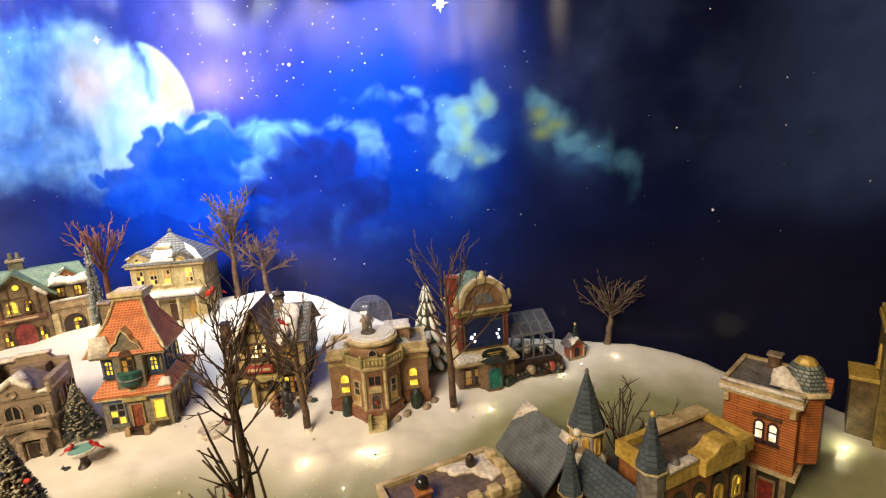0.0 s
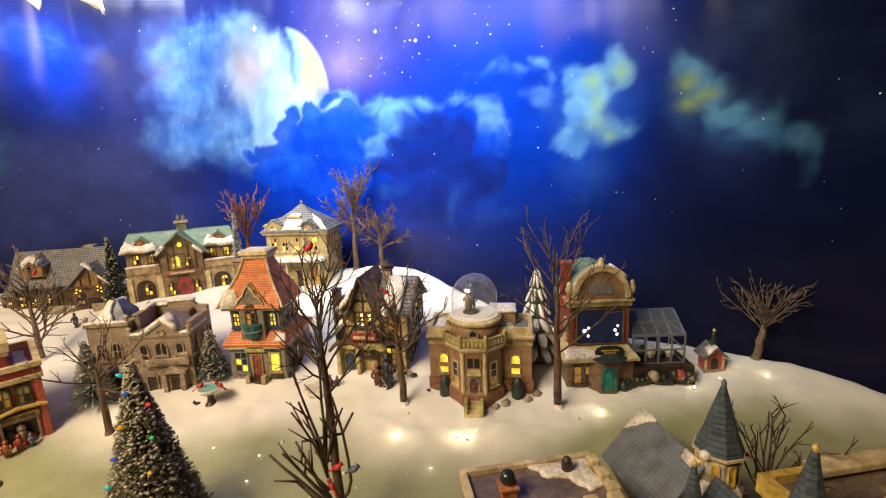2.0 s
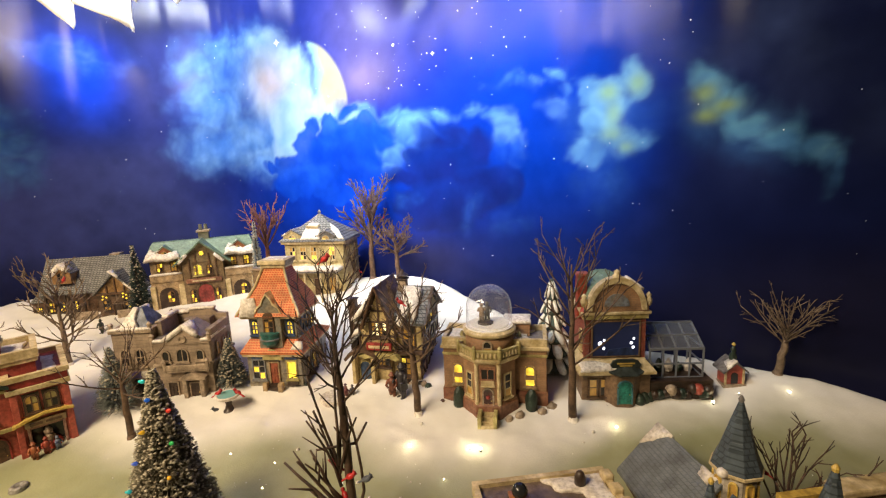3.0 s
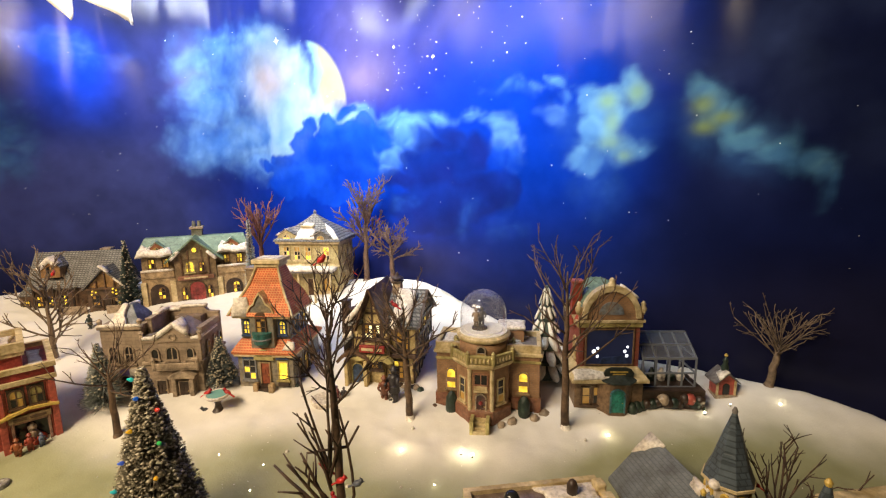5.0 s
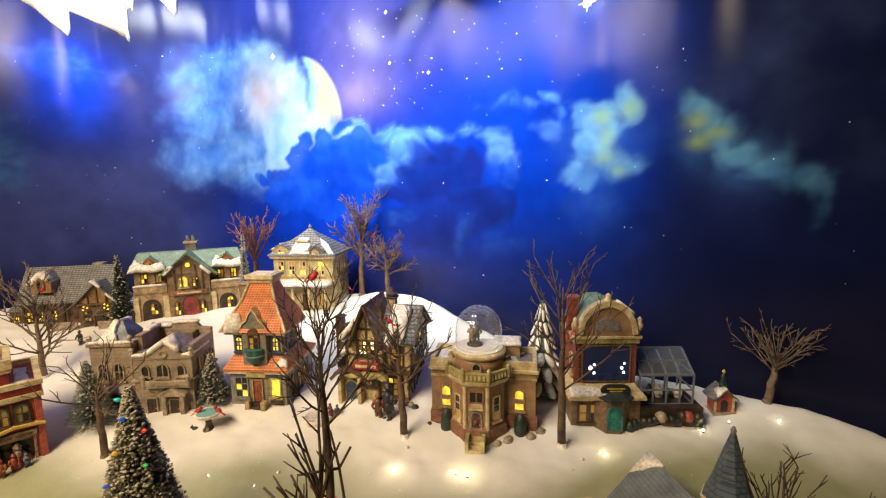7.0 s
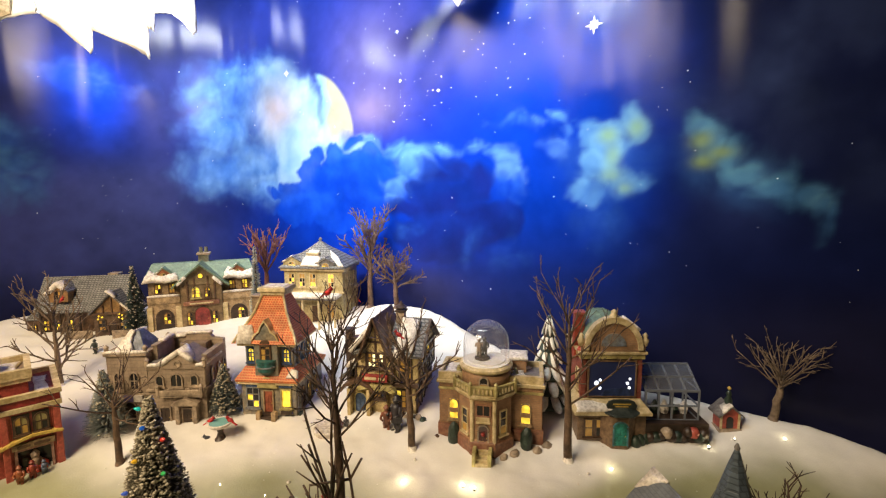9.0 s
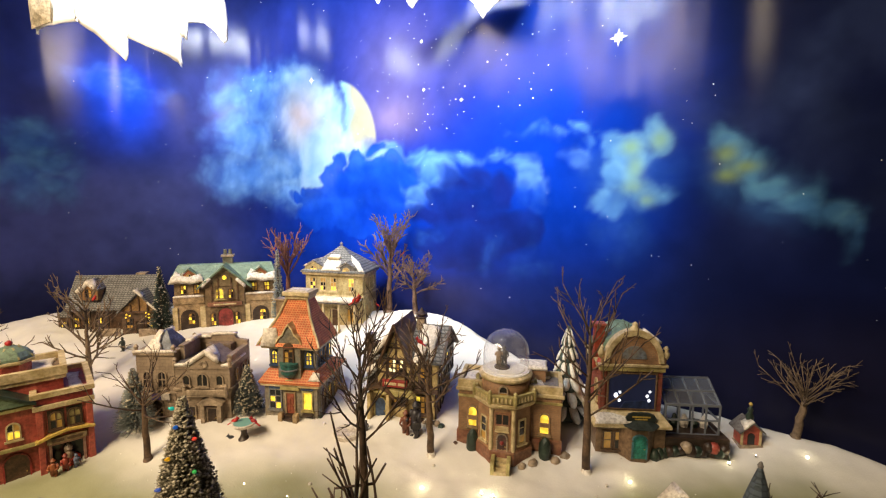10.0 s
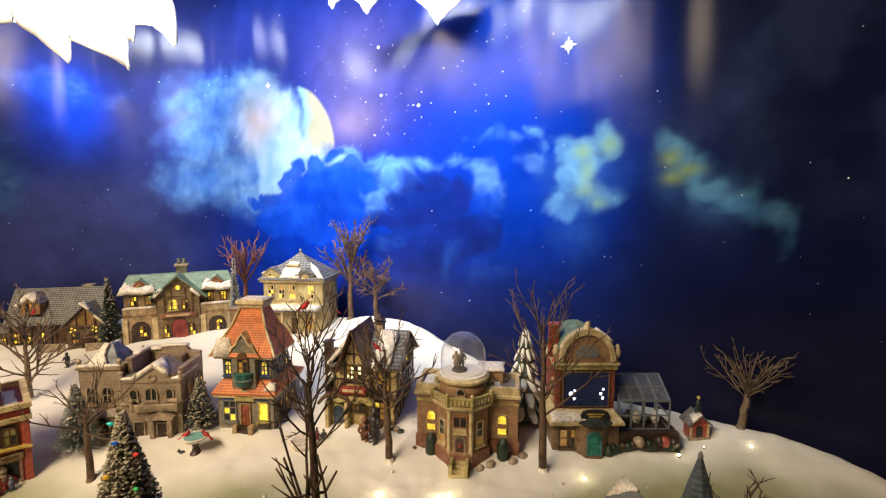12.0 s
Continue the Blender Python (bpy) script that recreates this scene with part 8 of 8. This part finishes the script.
bird(0.040, 0.512, 0.120, 180, CARDINAL, "red cardinal ornament perched on a twig", 0.5)
b = thing("bird_bath", "dark pedestal bird bath with pale teal water", "bird bath", at(-0.652, 0.387), 20, "", 0.92)
part("pedestal", lathe(bmesh.new(), [(0.013, -0.002), (0.0125, 0.003), (0.007, 0.006), (0.0045, 0.014), (0.006, 0.021), (0.009, 0.024)], 14), DARKBROWN, b, smooth=True)
part("bowl", lathe(bmesh.new(), [(0.006, 0.022), (0.016, 0.026), (0.0205, 0.031), (0.0205, 0.033), (0.0175, 0.033), (0.015, 0.031)], 20), SNOWCAP, b, smooth=True)
part("water", lathe(bmesh.new(), [(0.0178, 0.030), (0.0178, 0.0324), (0.0, 0.0326)], 20), plain("pale_teal_water", (0.2, 0.42, 0.4), 0.12), b)
_c = b.matrix_basis.translation
bird(_c.x - 0.014, _c.y - 0.007, _c.z + 0.031, 30, CARDINAL, "red bird ornament on the bird bath's rim", 0.8)
bird(_c.x + 0.012, _c.y + 0.010, _c.z + 0.031, 200, CARDINAL, "red bird ornament on the bird bath's rim", 0.8)
bird(_c.x - 0.016, _c.y - 0.012, _c.z + 0.005, 250, BIRDBLUE, "dark bird ornament at the foot of the bird bath", 0.7)

figure("gentleman_figurine", "dark-coated gentleman statuette in front of the timbered shop", -0.432, 0.545, at(-0.432, 0.545)[2], 0.056, paint("dark_coat_paint", (0.035, 0.03, 0.035)), -10)
figure("lady_figurine", "rust-coloured lady statuette in front of the timbered shop", -0.447, 0.538, at(-0.447, 0.538)[2], 0.040, paint("rust_coat_paint", (0.25, 0.09, 0.05)), 30)
figure("child_figurine", "small dark statuette by the long hall", -1.140, 0.415, at(-1.140, 0.415)[2], 0.030, paint("green_coat_paint", (0.04, 0.05, 0.04)), 30)
pl = thing("snow_plaque", "low round snowy plaque lying in the snow", "plaque", at(-0.527, 0.488), 25)
part("disc", lathe(bmesh.new(), [(0.021, -0.003), (0.021, 0.004), (0.019, 0.006), (0.017, 0.005), (0.0, 0.0048)], 22), SNOWCAP, pl, smooth=True)
part("rim", lathe(bmesh.new(), [(0.0212, 0.002), (0.0222, 0.004), (0.0205, 0.0068), (0.019, 0.006)], 22), SNOWCAP, pl, smooth=True)
for k, (x, y, c) in enumerate(((-0.517, 0.505, (0.12, 0.05, 0.09)), (-0.505, 0.508, (0.1, 0.09, 0.1)), (-0.511, 0.500, (0.2, 0.06, 0.06)))):
    figure("child_figurine", "tiny crouching statuette at the snowy plaque", x, y, at(x, y)[2], 0.020, paint("coat_paint_%s" % "xyz"[k], c), 40 * k)
rng = random.Random(77)
for k in range(26):
    x, y = rng.uniform(-0.75, 0.05), rng.uniform(0.36, 0.62)
    if y < np.interp(x, ICE_X, ICE_Y) - 0.05:
        continue
    bm = bmesh.new()
    bmesh.ops.create_icosphere(bm, subdivisions=1, radius=rng.uniform(0.0012, 0.0034))
    ob = finish(bm, "snow_crumb", SNOWCAP, smooth=True)
    ob.matrix_basis = pose(*at(x, y, 0.0))
    tagged(ob, "loose white crumb of snow", "snow crumb", "snow crumbs")


rng = random.Random(31)
gv, gf = [], []
for k in range(240):
    x, y = rng.uniform(-0.85, 0.12), rng.uniform(0.22, 0.66)
    r, z = rng.uniform(0.0004, 0.0010), at(x, y, 0.0)[2] + 0.0012
    i0 = len(gv)
    gv += [(x + r, y, z), (x, y + r, z), (x - r, y, z), (x, y - r, z), (x, y, z + r), (x, y, z - r)]
    gf += [(i0 + a, i0 + b, i0 + c) for a, b, c in ((0, 1, 4), (1, 2, 4), (2, 3, 4), (3, 0, 4), (1, 0, 5), (2, 1, 5), (3, 2, 5), (0, 3, 5))]
glitter = finish(mesh_of(gv, gf, "glitter"), "glitter", plain("white_glitter", (0.95, 0.93, 0.85), 0.08))
tagged(glitter, "tiny bright glitter flakes scattered on snow and ice", "glitter", kind="stuff")


def cord(label, pts, r=0.0013):
    V, Fc = [], []
    fine = []
    for (x0, y0), (x1, y1) in zip(pts, pts[1:]):
        for k in range(5):
            fine.append((x0 + (x1 - x0) * k / 5, y0 + (y1 - y0) * k / 5))
    fine.append(pts[-1])
    P = [Vector((x, y, at(x, y)[2] + r * 1.6)) for x, y in fine]
    for p, q in zip(P, P[1:]):
        tube(V, Fc, p, q, r, r, 6)
    tagged(finish(mesh_of(V, Fc, "power_cord"), "power_cord", WIRE, smooth=True), label, "cord", "power cords")


cord("dark power cord curling out of the snow by the observatory", [(-0.225, 0.650), (-0.214, 0.640), (-0.210, 0.625), (-0.214, 0.610), (-0.224, 0.600)])
cord("dark power cord lying in front of the barrel-roofed shop", [(-0.205, 0.675), (-0.192, 0.664), (-0.176, 0.662), (-0.158, 0.664), (-0.145, 0.672)])
cord("dark power cord running to the glasshouse light", [(-0.02, 0.775), (-0.014, 0.765), (-0.012, 0.752)])

# string lights half sunk in the snow
led = thing("string_light", "small warm bulb glowing on the snow", "light", at(-0.357, 0.460, -0.0015), 0, "string lights")
bm = bmesh.new()
bmesh.ops.create_icosphere(bm, subdivisions=2, radius=0.0018)
part("bulb", bm, BULB, led, smooth=True)
part("socket", lathe(bmesh.new(), [(0.0016, -0.006), (0.0018, -0.0015)], 8), WIRE, led)
SPOTS = [(-0.357, 0.460), (-0.270, 0.501), (-0.285, 0.497), (-0.124, 0.632), (-0.012, 0.750), (0.083, 0.815), (0.375, 0.665), (-0.288, 0.436), (-0.48, 0.314), (-0.568, 0.331), (-0.50, 0.35), (0.02, 0.785)]
for k, (x, y) in enumerate(SPOTS[1:]):
    copy_thing(led, pose(*at(x, y, -0.0015)) @ Matrix.Scale(1.0 if k < 6 else 0.5, 4))
for (x, y), w in zip(SPOTS[:8], (0.011, 0.011, 0.009, 0.008, 0.003, 0.003, 0.035, 0.002)):
    d = bpy.data.lights.new("string_light_glow", "POINT")
    d.energy, d.color, d.shadow_soft_size = w, (1.0, 0.9, 0.55), 0.003
    new("string_light_glow", d).location = (x, y, at(x, y)[2] + 0.016)
